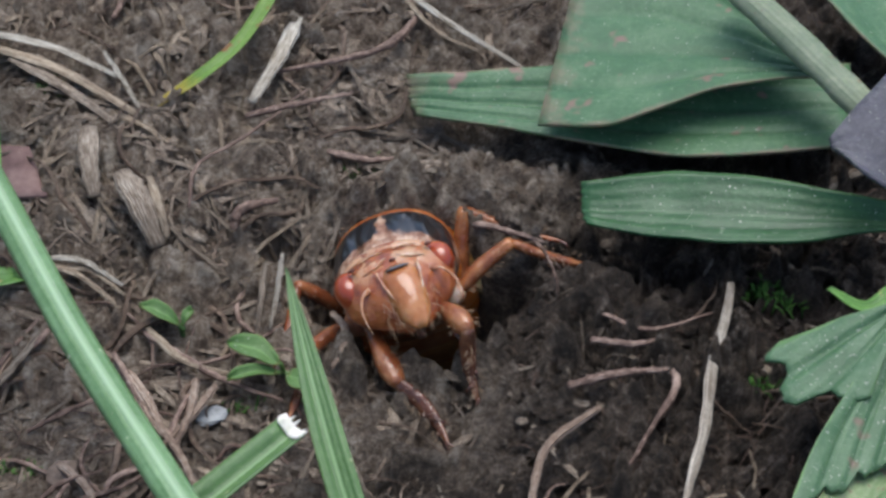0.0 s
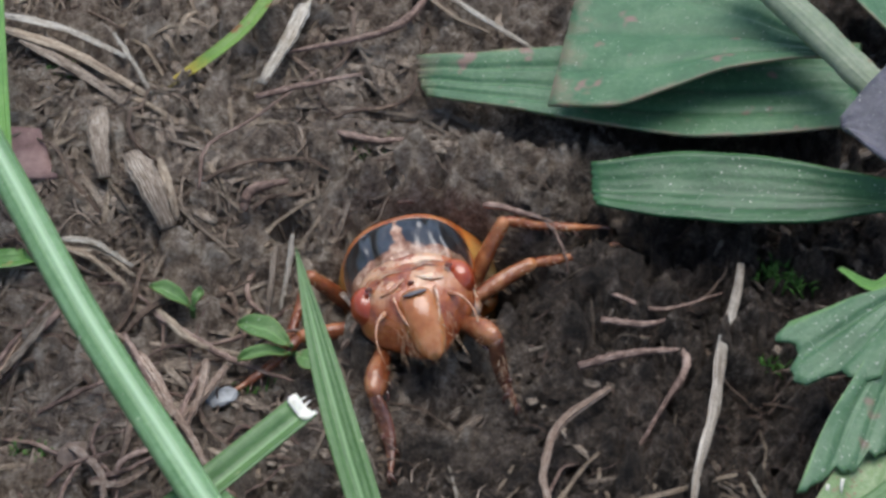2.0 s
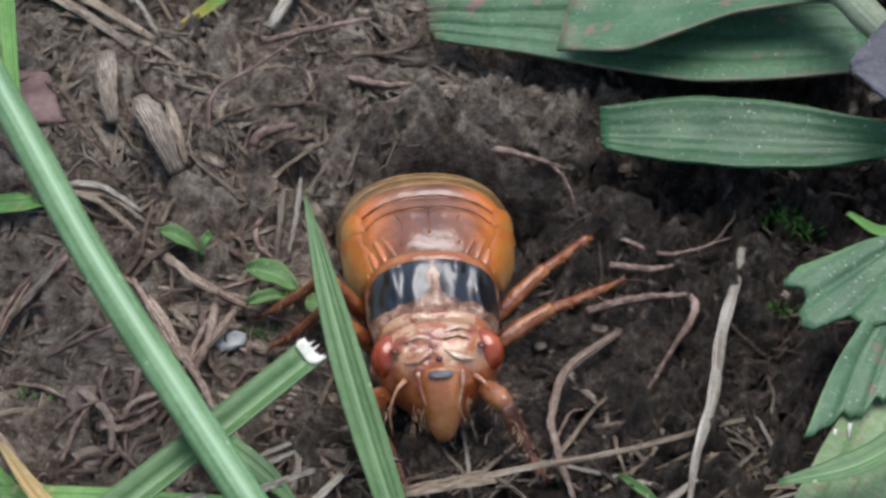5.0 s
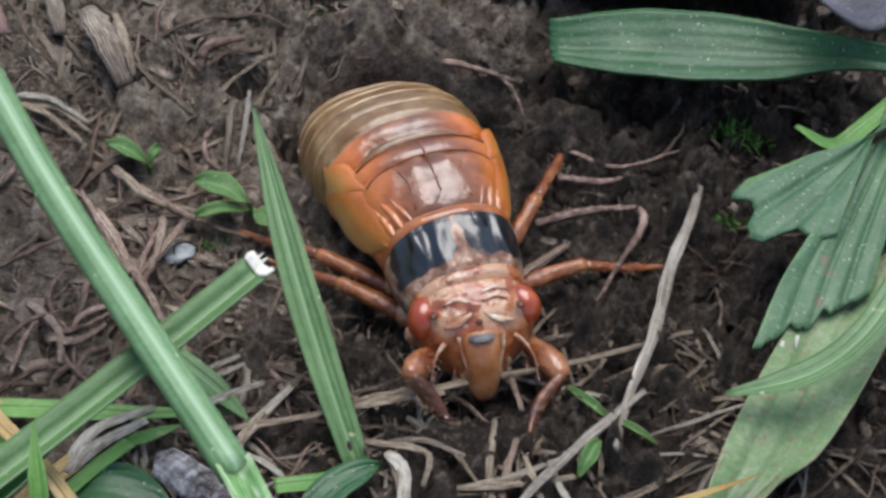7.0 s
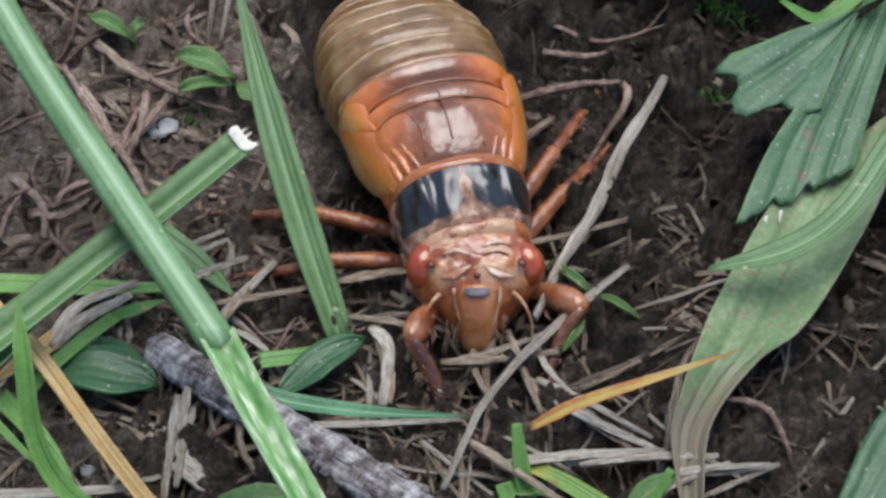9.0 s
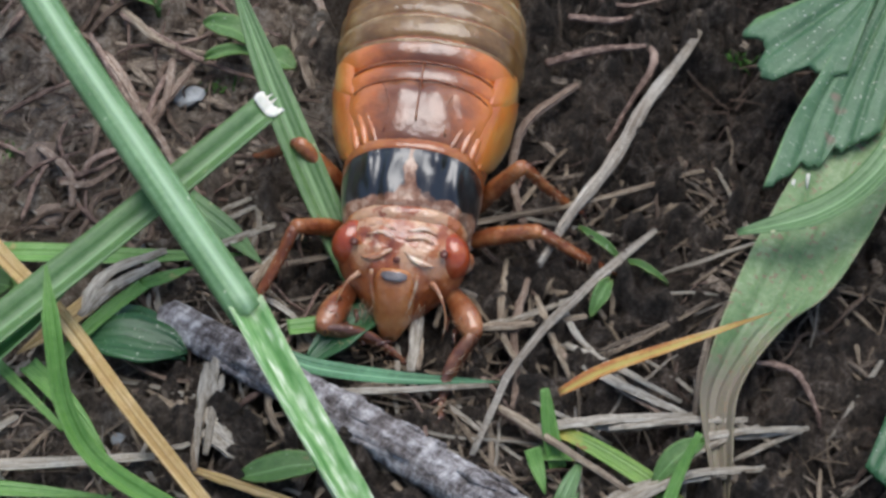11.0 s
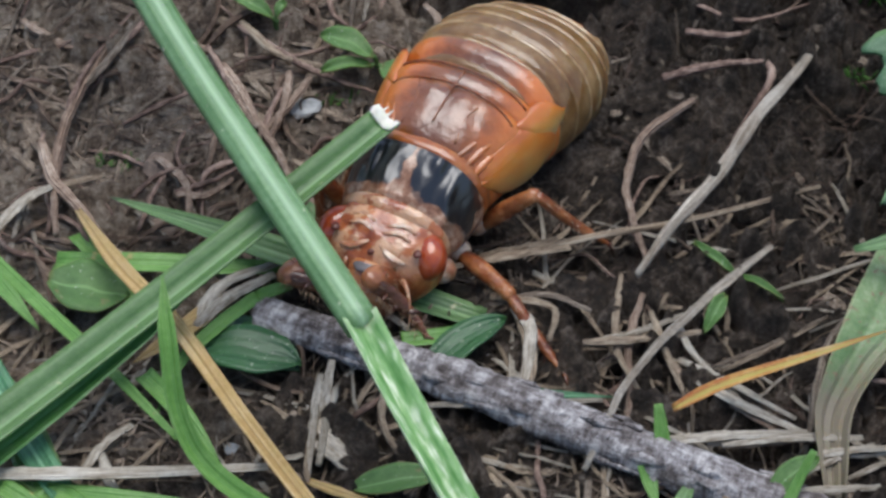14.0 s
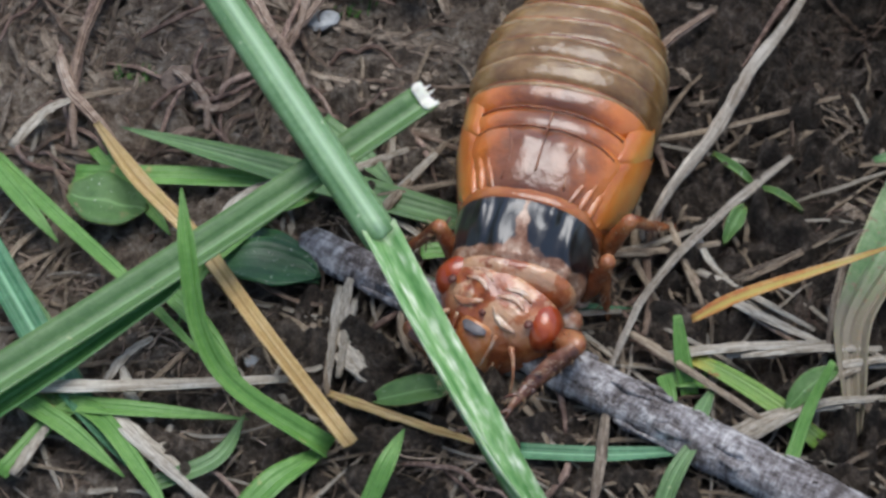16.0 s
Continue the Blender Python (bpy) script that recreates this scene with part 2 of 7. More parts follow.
def make_pad():
    """Translucent pad: deep orange where it joins the body, clear amber towards its free edge."""
    m, n, b = shader("pad_shell")
    co = coords(n)
    sep = n.nodes.new("ShaderNodeSeparateXYZ")
    n.links.new(n.nodes.new("ShaderNodeUVMap").outputs["UV"], sep.inputs["Vector"])
    f = math_node(n, "ADD", sep.outputs["X"], math_node(n, "MULTIPLY", math_node(n, "SUBTRACT", noise_node(n, co, 420, 4), 0.5), 0.7))
    n.links.new(ramp_node(n, f, [(0.0, (0.45, 0.11, 0.018)), (0.22, (0.58, 0.18, 0.024)), (0.5, (0.58, 0.29, 0.075)), (0.85, (0.56, 0.38, 0.17))]), b.inputs["Base Color"])
    b.inputs["Roughness"].default_value = 0.38
    b.inputs["Coat Weight"].default_value = 0.7
    b.inputs["Coat Roughness"].default_value = 0.16
    b.inputs["Subsurface Weight"].default_value = 0.25
    b.inputs["Subsurface Radius"].default_value = (0.0016, 0.0006, 0.0002)
    b.inputs["Subsurface Scale"].default_value = 1.0
    bump_node(n, b, noise_node(n, coords(n, (900, 300, 900)), 1.0, 4), 0.00009)
    return m


def make_bark():
    """Grey bark, cracked along and across the stick, with pale worn wood."""
    m, n, b = shader("bark")
    co = coords(n)
    along = noise_node(n, coords(n, (420, 1200, 1200)), 1.0, 6, 0.75)
    across = noise_node(n, coords(n, (1300, 500, 500)), 1.0, 4, 0.7)
    f = math_node(n, "ADD", math_node(n, "MULTIPLY", along, 0.5), math_node(n, "MULTIPLY", across, 0.5))
    n.links.new(ramp_node(n, f, [(0.36, (0.03, 0.022, 0.019)), (0.44, (0.13, 0.108, 0.1)), (0.52, (0.34, 0.31, 0.305)), (0.6, (0.66, 0.63, 0.61))]), b.inputs["Base Color"])
    b.inputs["Roughness"].default_value = 0.85
    bump_node(n, b, math_node(n, "ADD", f, math_node(n, "MULTIPLY", noise_node(n, co, 2200, 4), 0.3)), 0.0012)
    return m


SOIL = make_soil()
CLOD = make_plain("clod", (0.04, 0.026, 0.018), (0.12, 0.084, 0.06), (0.25, 0.19, 0.15), 1500, 0.9, 0.00015, vary=True)
ROOTLET = make_plain("rootlet", (0.06, 0.04, 0.028), (0.17, 0.122, 0.088), (0.36, 0.285, 0.22), 1500, 0.75, 0.00005, vary=True)
STRAW = make_uv("straw", [(0.38, (0.12, 0.08, 0.05)), (0.48, (0.27, 0.2, 0.135)), (0.60, (0.54, 0.44, 0.32))], lines=6, line_depth=0.00009, rough=0.75, through=0.0, streaks=0.55, run=2.5)
STRAW_GREY = make_uv("grey_straw", [(0.38, (0.06, 0.041, 0.028)), (0.48, (0.17, 0.127, 0.09)), (0.60, (0.44, 0.365, 0.285))], lines=6, line_depth=0.00009, rough=0.8, through=0.0, streaks=0.5, run=2.5)
STRAW_CHIP = make_uv("weathered_chip", [(0.36, (0.08, 0.056, 0.038)), (0.5, (0.24, 0.185, 0.135)), (0.62, (0.46, 0.39, 0.31))], lines=9, line_depth=0.00012, rough=0.8, through=0.0, streaks=0.55, run=3.0)
STRAW_PALE = make_uv("pale_straw", [(0.38, (0.24, 0.185, 0.125)), (0.48, (0.48, 0.41, 0.315)), (0.58, (0.76, 0.7, 0.59))], lines=6, line_depth=0.00015, rough=0.7, through=0.0, streaks=0.5, run=2.5)
STRAW_TWO = make_uv("weathered_long_straw", [(0.36, (0.2, 0.15, 0.105)), (0.48, (0.46, 0.385, 0.3)), (0.58, (0.76, 0.69, 0.58))], lines=9, line_depth=0.00015, rough=0.75, through=0.0, streaks=0.5, run=3.0)
ROOT_TAN = make_uv("tan_root", [(0.38, (0.06, 0.036, 0.024)), (0.49, (0.16, 0.105, 0.072)), (0.60, (0.36, 0.265, 0.195))], run=4, streaks=0.4, lines=4, rough=0.7, through=0.0, line_depth=0.00015)
ROOT_PALE = make_uv("pale_root", [(0.38, (0.11, 0.068, 0.045)), (0.49, (0.28, 0.19, 0.135)), (0.60, (0.52, 0.41, 0.32))], run=4, streaks=0.4, lines=4, rough=0.7, through=0.0, line_depth=0.00015)
ROOT = make_uv("root_skin", [(0.39, (0.04, 0.023, 0.017)), (0.49, (0.15, 0.092, 0.068)), (0.60, (0.4, 0.29, 0.23))], run=4, streaks=0.35, lines=4, rough=0.7, through=0.0)
YELLOW = make_uv("dry_yellow_blade", [(0.34, (0.32, 0.19, 0.06)), (0.5, (0.55, 0.38, 0.15)), (0.64, (0.75, 0.6, 0.34))], lines=8, rough=0.65, streaks=0.6, line_depth=0.0001, across=(0.08, (0.3, 0.19, 0.07)))
ORANGE = make_uv("orange_blade", [(0.38, (0.36, 0.1, 0.035)), (0.5, (0.5, 0.26, 0.07)), (0.62, (0.55, 0.42, 0.2))], lines=5, rough=0.6, across=(0.3, (0.44, 0.38, 0.1)), edge=(0.42, 0.11, 0.05))
GRASS = make_uv("grass", [(0.3, (0.048, 0.108, 0.033)), (0.5, (0.096, 0.18, 0.063)), (0.72, (0.17, 0.27, 0.115))], lines=5, across=(0.07, (0.17, 0.3, 0.12)), streaks=0.35, spots=(800, 0.7, (0.4, 0.42, 0.24)))
GRASS_BRIGHT = make_uv("bright_grass", [(0.3, (0.055, 0.15, 0.026)), (0.5, (0.11, 0.245, 0.05)), (0.7, (0.21, 0.37, 0.11))], lines=5, streaks=0.35, spots=(700, 0.68, (0.3, 0.28, 0.1)))
GRASS_BLUE = make_uv("bluish_grass", [(0.3, (0.03, 0.095, 0.04)), (0.5, (0.06, 0.17, 0.078)), (0.7, (0.13, 0.32, 0.16))], lines=6, across=(0.1, (0.2, 0.4, 0.22)))
GRASS_TIP = make_uv("yellowing_grass", [(0.3, (0.07, 0.16, 0.025)), (0.5, (0.13, 0.24, 0.04)), (0.7, (0.22, 0.32, 0.08))], lines=5, tip=(0.62, (0.42, 0.32, 0.05)), spots=(900, 0.62, (0.2, 0.1, 0.03)))
# across: the milky highlight along the round stem, put into its colour
STEM = make_uv("green_stem", [(0.3, (0.07, 0.15, 0.05)), (0.5, (0.135, 0.245, 0.105)), (0.7, (0.23, 0.37, 0.19))], lines=5, across=(0.2, (0.3, 0.44, 0.26)), rough=0.4, spots=(900, 0.7, (0.5, 0.52, 0.36)), streaks=0.35)
FLAP = make_uv("blade_flap", [(0.3, (0.05, 0.15, 0.035)), (0.5, (0.10, 0.25, 0.065)), (0.7, (0.17, 0.34, 0.12))], lines=4, edge=(0.4, 0.5, 0.3))
SPLIT = make_uv("split_stem", [(0.38, (0.09, 0.23, 0.06)), (0.5, (0.19, 0.35, 0.13)), (0.58, (0.45, 0.55, 0.36)), (0.66, (0.78, 0.81, 0.69))], lines=2.0, rough=0.5, fine=900, run=4.0, streaks=0.7, edge=(0.55, 0.62, 0.42))
PITH = make_uv("pith", [(0.3, (0.5, 0.47, 0.36)), (0.5, (0.74, 0.72, 0.6)), (0.7, (0.86, 0.85, 0.76))], lines=4, rough=0.7)
LEAF = make_uv("ribwort_leaf", [(0.32, (0.032, 0.085, 0.036)), (0.5, (0.06, 0.138, 0.062)), (0.68, (0.125, 0.215, 0.11))], lines=4, line_depth=0.00004, rough=0.5, spots=(420, 0.64, (0.2, 0.13, 0.10)), dust=0.7, edge=(0.24, 0.15, 0.11))
LEAF_GREY = make_uv("greyish_leaf", [(0.32, (0.042, 0.1, 0.043)), (0.5, (0.072, 0.148, 0.07)), (0.68, (0.14, 0.225, 0.125))], lines=4, line_depth=0.00005, rough=0.5, spots=(330, 0.68, (0.2, 0.13, 0.10)), dust=0.66, edge=(0.17, 0.3, 0.1), streaks=0.35)
LEAF_DARK = make_uv("dark_leaf", [(0.3, (0.015, 0.048, 0.018)), (0.5, (0.03, 0.092, 0.033)), (0.72, (0.07, 0.16, 0.066))], lines=5, line_depth=0.00004, rough=0.4, dust=0.68, streaks=0.4)
LEAF_PALE = make_uv("pale_leaf", [(0.36, (0.09, 0.17, 0.06)), (0.5, (0.17, 0.25, 0.11)), (0.64, (0.32, 0.38, 0.22))], lines=4, line_depth=0.00009, rough=0.6, spots=(2400, 0.6, (0.22, 0.165, 0.10)), tip=(0.48, (0.2, 0.17, 0.118)), edge=(0.32, 0.27, 0.17))
LEAF_SOFT = make_uv("clover_leaf", [(0.3, (0.04, 0.095, 0.022)), (0.5, (0.075, 0.155, 0.04)), (0.72, (0.15, 0.24, 0.085))], lines=2, rough=0.6, across=(0.05, (0.15, 0.27, 0.09)), dust=0.7, spots=(700, 0.68, (0.16, 0.14, 0.06)), edge=(0.2, 0.2, 0.07))
LEAF_PURPLE = make_uv("purple_leaf", [(0.34, (0.035, 0.033, 0.043)), (0.5, (0.072, 0.07, 0.084)), (0.66, (0.14, 0.135, 0.15))], lines=4, rough=0.6, line_depth=0.0001, dust=0.7)
STALK = make_uv("grey_stalk", [(0.3, (0.10, 0.14, 0.085)), (0.5, (0.18, 0.22, 0.14)), (0.7, (0.3, 0.32, 0.22))], lines=6, rough=0.6, spots=(700, 0.66, (0.2, 0.14, 0.09)))
BARK = make_bark()
STONE = make_plain("pale_stone", (0.16, 0.165, 0.165), (0.28, 0.29, 0.29), (0.48, 0.49, 0.48), 1500, 0.55, 0.00008)
FLAKE = make_plain("red_flake", (0.09, 0.052, 0.045), (0.165, 0.1, 0.09), (0.28, 0.19, 0.165), 900, 0.8, 0.00012)
MOSS = make_plain("moss", (0.03, 0.09, 0.015), (0.07, 0.17, 0.03), (0.14, 0.28, 0.06), 900, 0.7, 0.00005, vary=True)

PRONOTUM = make_pronotum()
SHELL = make_shell("amber_shell", (0.18, 0.045, 0.011), (0.34, 0.1, 0.022), (0.5, 0.2, 0.055), wrinkle=380, bump=0.00018)
THORAXMAT = make_thorax()
FACE = make_face()
CLYPEUS = make_shell("clypeus_shell", (0.25, 0.07, 0.018), (0.4, 0.14, 0.04), (0.55, 0.26, 0.11), wrinkle=900, bump=0.0001)
GREYBAR = make_shell("grey_bar", (0.07, 0.06, 0.06), (0.13, 0.12, 0.125), (0.24, 0.22, 0.22), rough=0.6, coat=0.1, wrinkle=900, bump=0.00012, through=0.0)
RIDGE = make_shell("pale_ridge", (0.28, 0.085, 0.035), (0.44, 0.21, 0.11), (0.66, 0.47, 0.34), wrinkle=1600, bump=0.0002, narrow=0.1)
PAD = make_pad()
ABDOMEN = make_shell("abdomen_shell", (0.1, 0.045, 0.014), (0.19, 0.1, 0.034), (0.3, 0.19, 0.085), rough=0.36, coat=0.5, bump=0.00012)
# tan bands of the abdomen, coloured paler for the highlight along each rim
RIM = make_shell("segment_rim", (0.15, 0.075, 0.026), (0.27, 0.165, 0.072), (0.48, 0.36, 0.21), rough=0.36, coat=0.5, bump=0.00014)
EYEMAT = make_shell("red_eye", (0.2, 0.024, 0.005), (0.32, 0.048, 0.01), (0.48, 0.12, 0.028), rough=0.35, coat=0.7, bump=0.00004, through=0.05)
LEGMAT = make_shell("leg_shell", (0.075, 0.02, 0.008), (0.2, 0.055, 0.017), (0.42, 0.17, 0.06), rough=0.4, coat=0.5, bump=0.0002, wrinkle=1400)
FORELEG = make_shell("foreleg_shell", (0.1, 0.026, 0.009), (0.2, 0.056, 0.018), (0.4, 0.17, 0.07), rough=0.38, coat=0.6, bump=0.00016)
SHIN = make_shell("shin_shell", (0.045, 0.018, 0.012), (0.13, 0.045, 0.022), (0.3, 0.14, 0.07), rough=0.36, coat=0.6, bump=0.00022, wrinkle=1200)
CLAW = make_shell("claw_shell", (0.04, 0.015, 0.012), (0.09, 0.035, 0.022), (0.18, 0.085, 0.055), rough=0.35)
HAIR = make_plain("pale_hair", (0.2, 0.12, 0.07), (0.34, 0.23, 0.14), (0.5, 0.38, 0.27), 900, 0.5, 0.00001)
DARKMAT = make_plain("dark_spot", (0.06, 0.015, 0.01), (0.10, 0.03, 0.02), (0.15, 0.05, 0.035), 900, 0.3, 0.00002)


# ---- mesh helpers: all shapes are given in millimetres ----
def build(name, verts, faces, material, parent=None, label="", uvs=None, smooth=True, spot=None):
    """One mesh object. spot: where its origin goes, in mm."""
    spot = Vector(spot) if spot is not None else Vector((0, 0, 0))
    me = bpy.data.meshes.new(name)
    me.from_pydata([tuple((Vector(v) - spot) * MM) for v in verts], [], faces)
    if uvs is not None:
        layer = me.uv_layers.new(name="UVMap")
        flat = np.array([uvs[k] for f in faces for k in f], np.float32).ravel()
        layer.data.foreach_set("uv", flat)
    me.materials.append(material)
    if smooth:
        me.polygons.foreach_set("use_smooth", np.ones(len(me.polygons), bool))
    me.update()
    ob = new(name, me)
    ob.location = spot * MM
    if parent is not None:
        ob.parent = parent
        if label:
            ob["label"] = label
    return ob


def smooth_path(points, n):
    """Catmull-Rom through the points, n even steps."""
    p = [Vector(q) for q in points]
    if len(p) == 2:
        return [p[0].lerp(p[1], k / (n - 1)) for k in range(n)]
    p = [2 * p[0] - p[1]] + p + [2 * p[-1] - p[-2]]
    out = []
    for k in range(n):
        s = k / (n - 1) * (len(p) - 3)
        i = min(int(s), len(p) - 4)
        t = s - i
        a, b, c, d = p[i:i + 4]
        out.append(0.5 * ((2 * b) + (c - a) * t + (2 * a - 5 * b + 4 * c - d) * t * t + (3 * b - a - 3 * c + d) * t ** 3))
    return out


def sweep(path, widths, profile, normal=(0, 0, 1), twist=0.0):
    """Verts, faces, uvs of a closed profile [(across, up)] carried along a path; widths scale it."""
    path = [Vector(p) for p in path]
    n, k = len(path), len(profile)
    verts, uvs, faces = [], [], []
    us = [a + 0.5 for a, _ in profile]
    for i, p in enumerate(path):
        t = (path[min(i + 1, n - 1)] - path[max(i - 1, 0)]).normalized()
        side = t.cross(Vector(normal))
        if side.length < 0.05:
            side = t.cross(Vector((0.3, 1, 0.1)))
        side.normalize()
        up = side.cross(t)
        if twist:
            a = twist * i / (n - 1)
            side, up = side * math.cos(a) + up * math.sin(a), up * math.cos(a) - side * math.sin(a)
        w = widths[i]
        for j, (a, b) in enumerate(profile):
            verts.append(p + side * (a * w) + up * (b * w))
            uvs.append((us[j], i / (n - 1)))
    for i in range(n - 1):
        for j in range(k):
            a, b = i * k + j, i * k + (j + 1) % k
            faces.append((a, b, b + k, a + k))
    faces.append(tuple(range(k - 1, -1, -1)))
    faces.append(tuple((n - 1) * k + j for j in range(k)))
    return verts, faces, uvs


def ring_profile(k=10, flat=1.0):
    return [(0.5 * math.cos(2 * math.pi * j / k), 0.5 * flat * math.sin(2 * math.pi * j / k)) for j in range(k)]


def blade_profile(fold=0.18, thick=0.06):
    """A grass blade's cross-section: folded along its midrib, with thickness."""
    top = [(a, fold * abs(2 * a) ** 1.3) for a in (-0.5, -0.3, -0.12, 0.0, 0.12, 0.3, 0.5)]
    low = [(a, h - thick * (1.6 if abs(a) < 0.05 else 1.0) * (0.4 if abs(a) > 0.45 else 1.0)) for a, h in reversed(top)]
    return low + top


def widths_of(n, w, start=1.0, end=0.05, power=0.6, bulge=0.0):
    out = []
    for i in range(n):
        s = i / (n - 1)
        k = start + (1 - start) * min(1, s * 5)
        tail = 1 - (1 - end) * max(0.0, (s - (1 - power)) / power) ** 1.7
        out.append(w * k * tail * (1 + bulge * math.sin(math.pi * s)))
    return out


def blade(points, width, material, label, end=0.06, power=0.6, fold=0.18, start=1.0, name="grass", category="grass", group="", n=22, twist=0.0, thick=0.06, parent=None, normal=(0, 0, 1)):
    path = smooth_path(points, n)
    v, f, u = sweep(path, widths_of(n, width, start, end, power), blade_profile(fold, thick), normal, twist)
    ob = build("blade" if parent else name, v, f, material, parent=parent, uvs=u, label=label if parent else "", spot=points[0])
    if parent is None:
        tagged(ob, label, category, group)
    return ob


def stem(points, width, material, label, name="straw", category="straw", group="", parent=None, end=0.6, flat=1.0, n=16, knobs=0.06, seed=1, bend=0.0, start=0.9):
    """A straw, root or stalk: an uneven round or flattened rod."""
    rng = random.Random(seed)
    path = smooth_path(points, n)
    if bend:
        path = [p + Vector((rng.uniform(-bend, bend), rng.uniform(-bend, bend), rng.uniform(-bend, bend) * 0.4)) if 0 < i < n - 1 else p for i, p in enumerate(path)]
    ws = [w * (1 + rng.uniform(-knobs, knobs)) for w in widths_of(n, width, start, end, 0.9)]
    v, f, u = sweep(path, ws, ring_profile(8, flat))
    ob = build(name, v, f, material, parent=parent, uvs=u, label=label, spot=points[0])
    return ob if parent else tagged(ob, label, category, group)


def sheet(edge_a, edge_b, n=26, k=13, vein=0.12, veins=5, sag=0.5, thick=0.25, ragged=0.0, seed=1, end=()):
    """A leaf between two edges: ribbed, cupped and with thickness. end: how far its end reaches on, as (across, mm)."""
    rng = random.Random(seed)
    a, b = smooth_path(edge_a, n), smooth_path(edge_b, n)
    top, uvs = [], []
    for i in range(n):
        s = i / (n - 1)
        for j in range(k):
            t = j / (k - 1)
            p = a[i].lerp(b[i], t)
            out = abs(2 * t - 1) ** 6
            if ragged and i in (0, n - 1):
                p = p + (a[1] - a[0]).normalized() * rng.uniform(-ragged, ragged)
            if end and s > 0.55:
                far = ((s - 0.55) / 0.45) ** 1.5 * float(np.interp(t, *zip(*end)))
                p = p + (a[-1] - a[-2] + b[-1] - b[-2]).normalized() * (far + (rng.uniform(-0.12, 0.12) if i == n - 1 else 0))
            h = sag * (4 * (t - 0.5) ** 2 - 0.5) + vein * (1 - abs(math.cos(math.pi * veins * t)) ** 9) * (1 - out) + 0.12 * vnoise(p.x / 2.3, p.y / 2.3, seed)
            top.append(p + Vector((0, 0, float(h))))
            uvs.append((t, s))
    low = [p - Vector((0, 0, thick)) for p in top]
    verts, m = top + low, n * k
    faces = []
    for i in range(n - 1):
        for j in range(k - 1):
            q = i * k + j
            faces.append((q, q + 1, q + k + 1, q + k))
            faces.append((m + q, m + q + k, m + q + k + 1, m + q + 1))
    rim = [j for j in range(k)] + [i * k + k - 1 for i in range(1, n)] + [(n - 1) * k + j for j in range(k - 2, -1, -1)] + [i * k for i in range(n - 2, 0, -1)]
    for q in range(len(rim)):
        c, d = rim[q], rim[(q + 1) % len(rim)]
        faces.append((d, c, m + c, m + d))
    return verts, faces, uvs + uvs


def leaf(plant, edge_a, edge_b, material, label, **kw):
    v, f, u = sheet(edge_a, edge_b, **kw)
    return build("leaf", v, f, material, parent=plant, uvs=u, label=label, spot=edge_a[0])


def oval_leaf(base, tip, width, material, parent=None, lift=0.4, name="leaf", n=14, k=9, label="", cup=0.3):
    """A small oval leaf from its base to its tip."""
    base, tip = Vector(base), Vector(tip)
    d = tip - base
    side = Vector((-d.y, d.x, 0)).normalized()
    ea, eb = [], []
    for i in range(n):
        s = i / (n - 1)
        w = width * 0.5 * (math.sin(math.pi * min(1, s * 0.97 + 0.03)) ** 0.7 + 0.03)
        c = base + d * s + Vector((0, 0, lift * math.sin(math.pi * s))) + side * (0.12 * width * math.sin(2.6 * s + base.x))
        ea.append(c + side * (w * (1 + 0.14 * noise.noise(Vector((base.x, s * 4, 1))))) + Vector((0, 0, 0.25 * noise.noise(Vector((base.y, s * 3, 3))))))
        eb.append(c - side * (w * (1 + 0.14 * noise.noise(Vector((base.x, s * 4, 7))))) + Vector((0, 0, 0.25 * noise.noise(Vector((base.y, s * 3, 9))))))
    verts, uvs, faces = [], [], []
    for i in range(n):
        for j in range(k):
            t = j / (k - 1)
            verts.append(ea[i].lerp(eb[i], t) + Vector((0, 0, cup * abs(2 * t - 1) ** 1.5)))
            uvs.append((t, i / (n - 1)))
    m = len(verts)
    verts += [v - Vector((0, 0, 0.14)) for v in verts]
    for i in range(n - 1):
        for j in range(k - 1):
            q = i * k + j
            faces.append((q + 1, q, q + k, q + k + 1))
            faces.append((m + q, m + q + 1, m + q + k + 1, m + q + k))
    rim = [j for j in range(k)] + [i * k + k - 1 for i in range(1, n)] + [(n - 1) * k + j for j in range(k - 2, -1, -1)] + [i * k for i in range(n - 2, 0, -1)]
    for q in range(len(rim)):
        c, e = rim[q], rim[(q + 1) % len(rim)]
        faces.append((c, e, m + e, m + c))
    return build(name, verts, faces, material, parent=parent, uvs=uvs + uvs, label=label, spot=None if parent else base)


def rock(name, centre, size, material, label, category, seed=1, turn=0.0, facets=0.25):
    """An angular lump."""
    bm = bmesh.new()
    bmesh.ops.create_icosphere(bm, subdivisions=2, radius=1.0)
    rng = random.Random(seed)
    off = rng.uniform(0, 50)
    for v in bm.verts:
        d = v.co.normalized()
        k = 1 + facets * noise.noise(d * 1.6 + Vector((off, 0, 0)))
        v.co = Vector((d.x * size[0] * k, d.y * size[1] * k, d.z * size[2] * k)) * 0.5
    bmesh.ops.rotate(bm, verts=bm.verts, matrix=Matrix.Rotation(radians(turn), 3, "Z"))
    verts = [v.co + Vector(centre) for v in bm.verts]
    faces = [tuple(v.index for v in f.verts) for f in bm.faces]
    bm.free()
    return tagged(build(name, verts, faces, material, spot=centre, smooth=False), label, category)


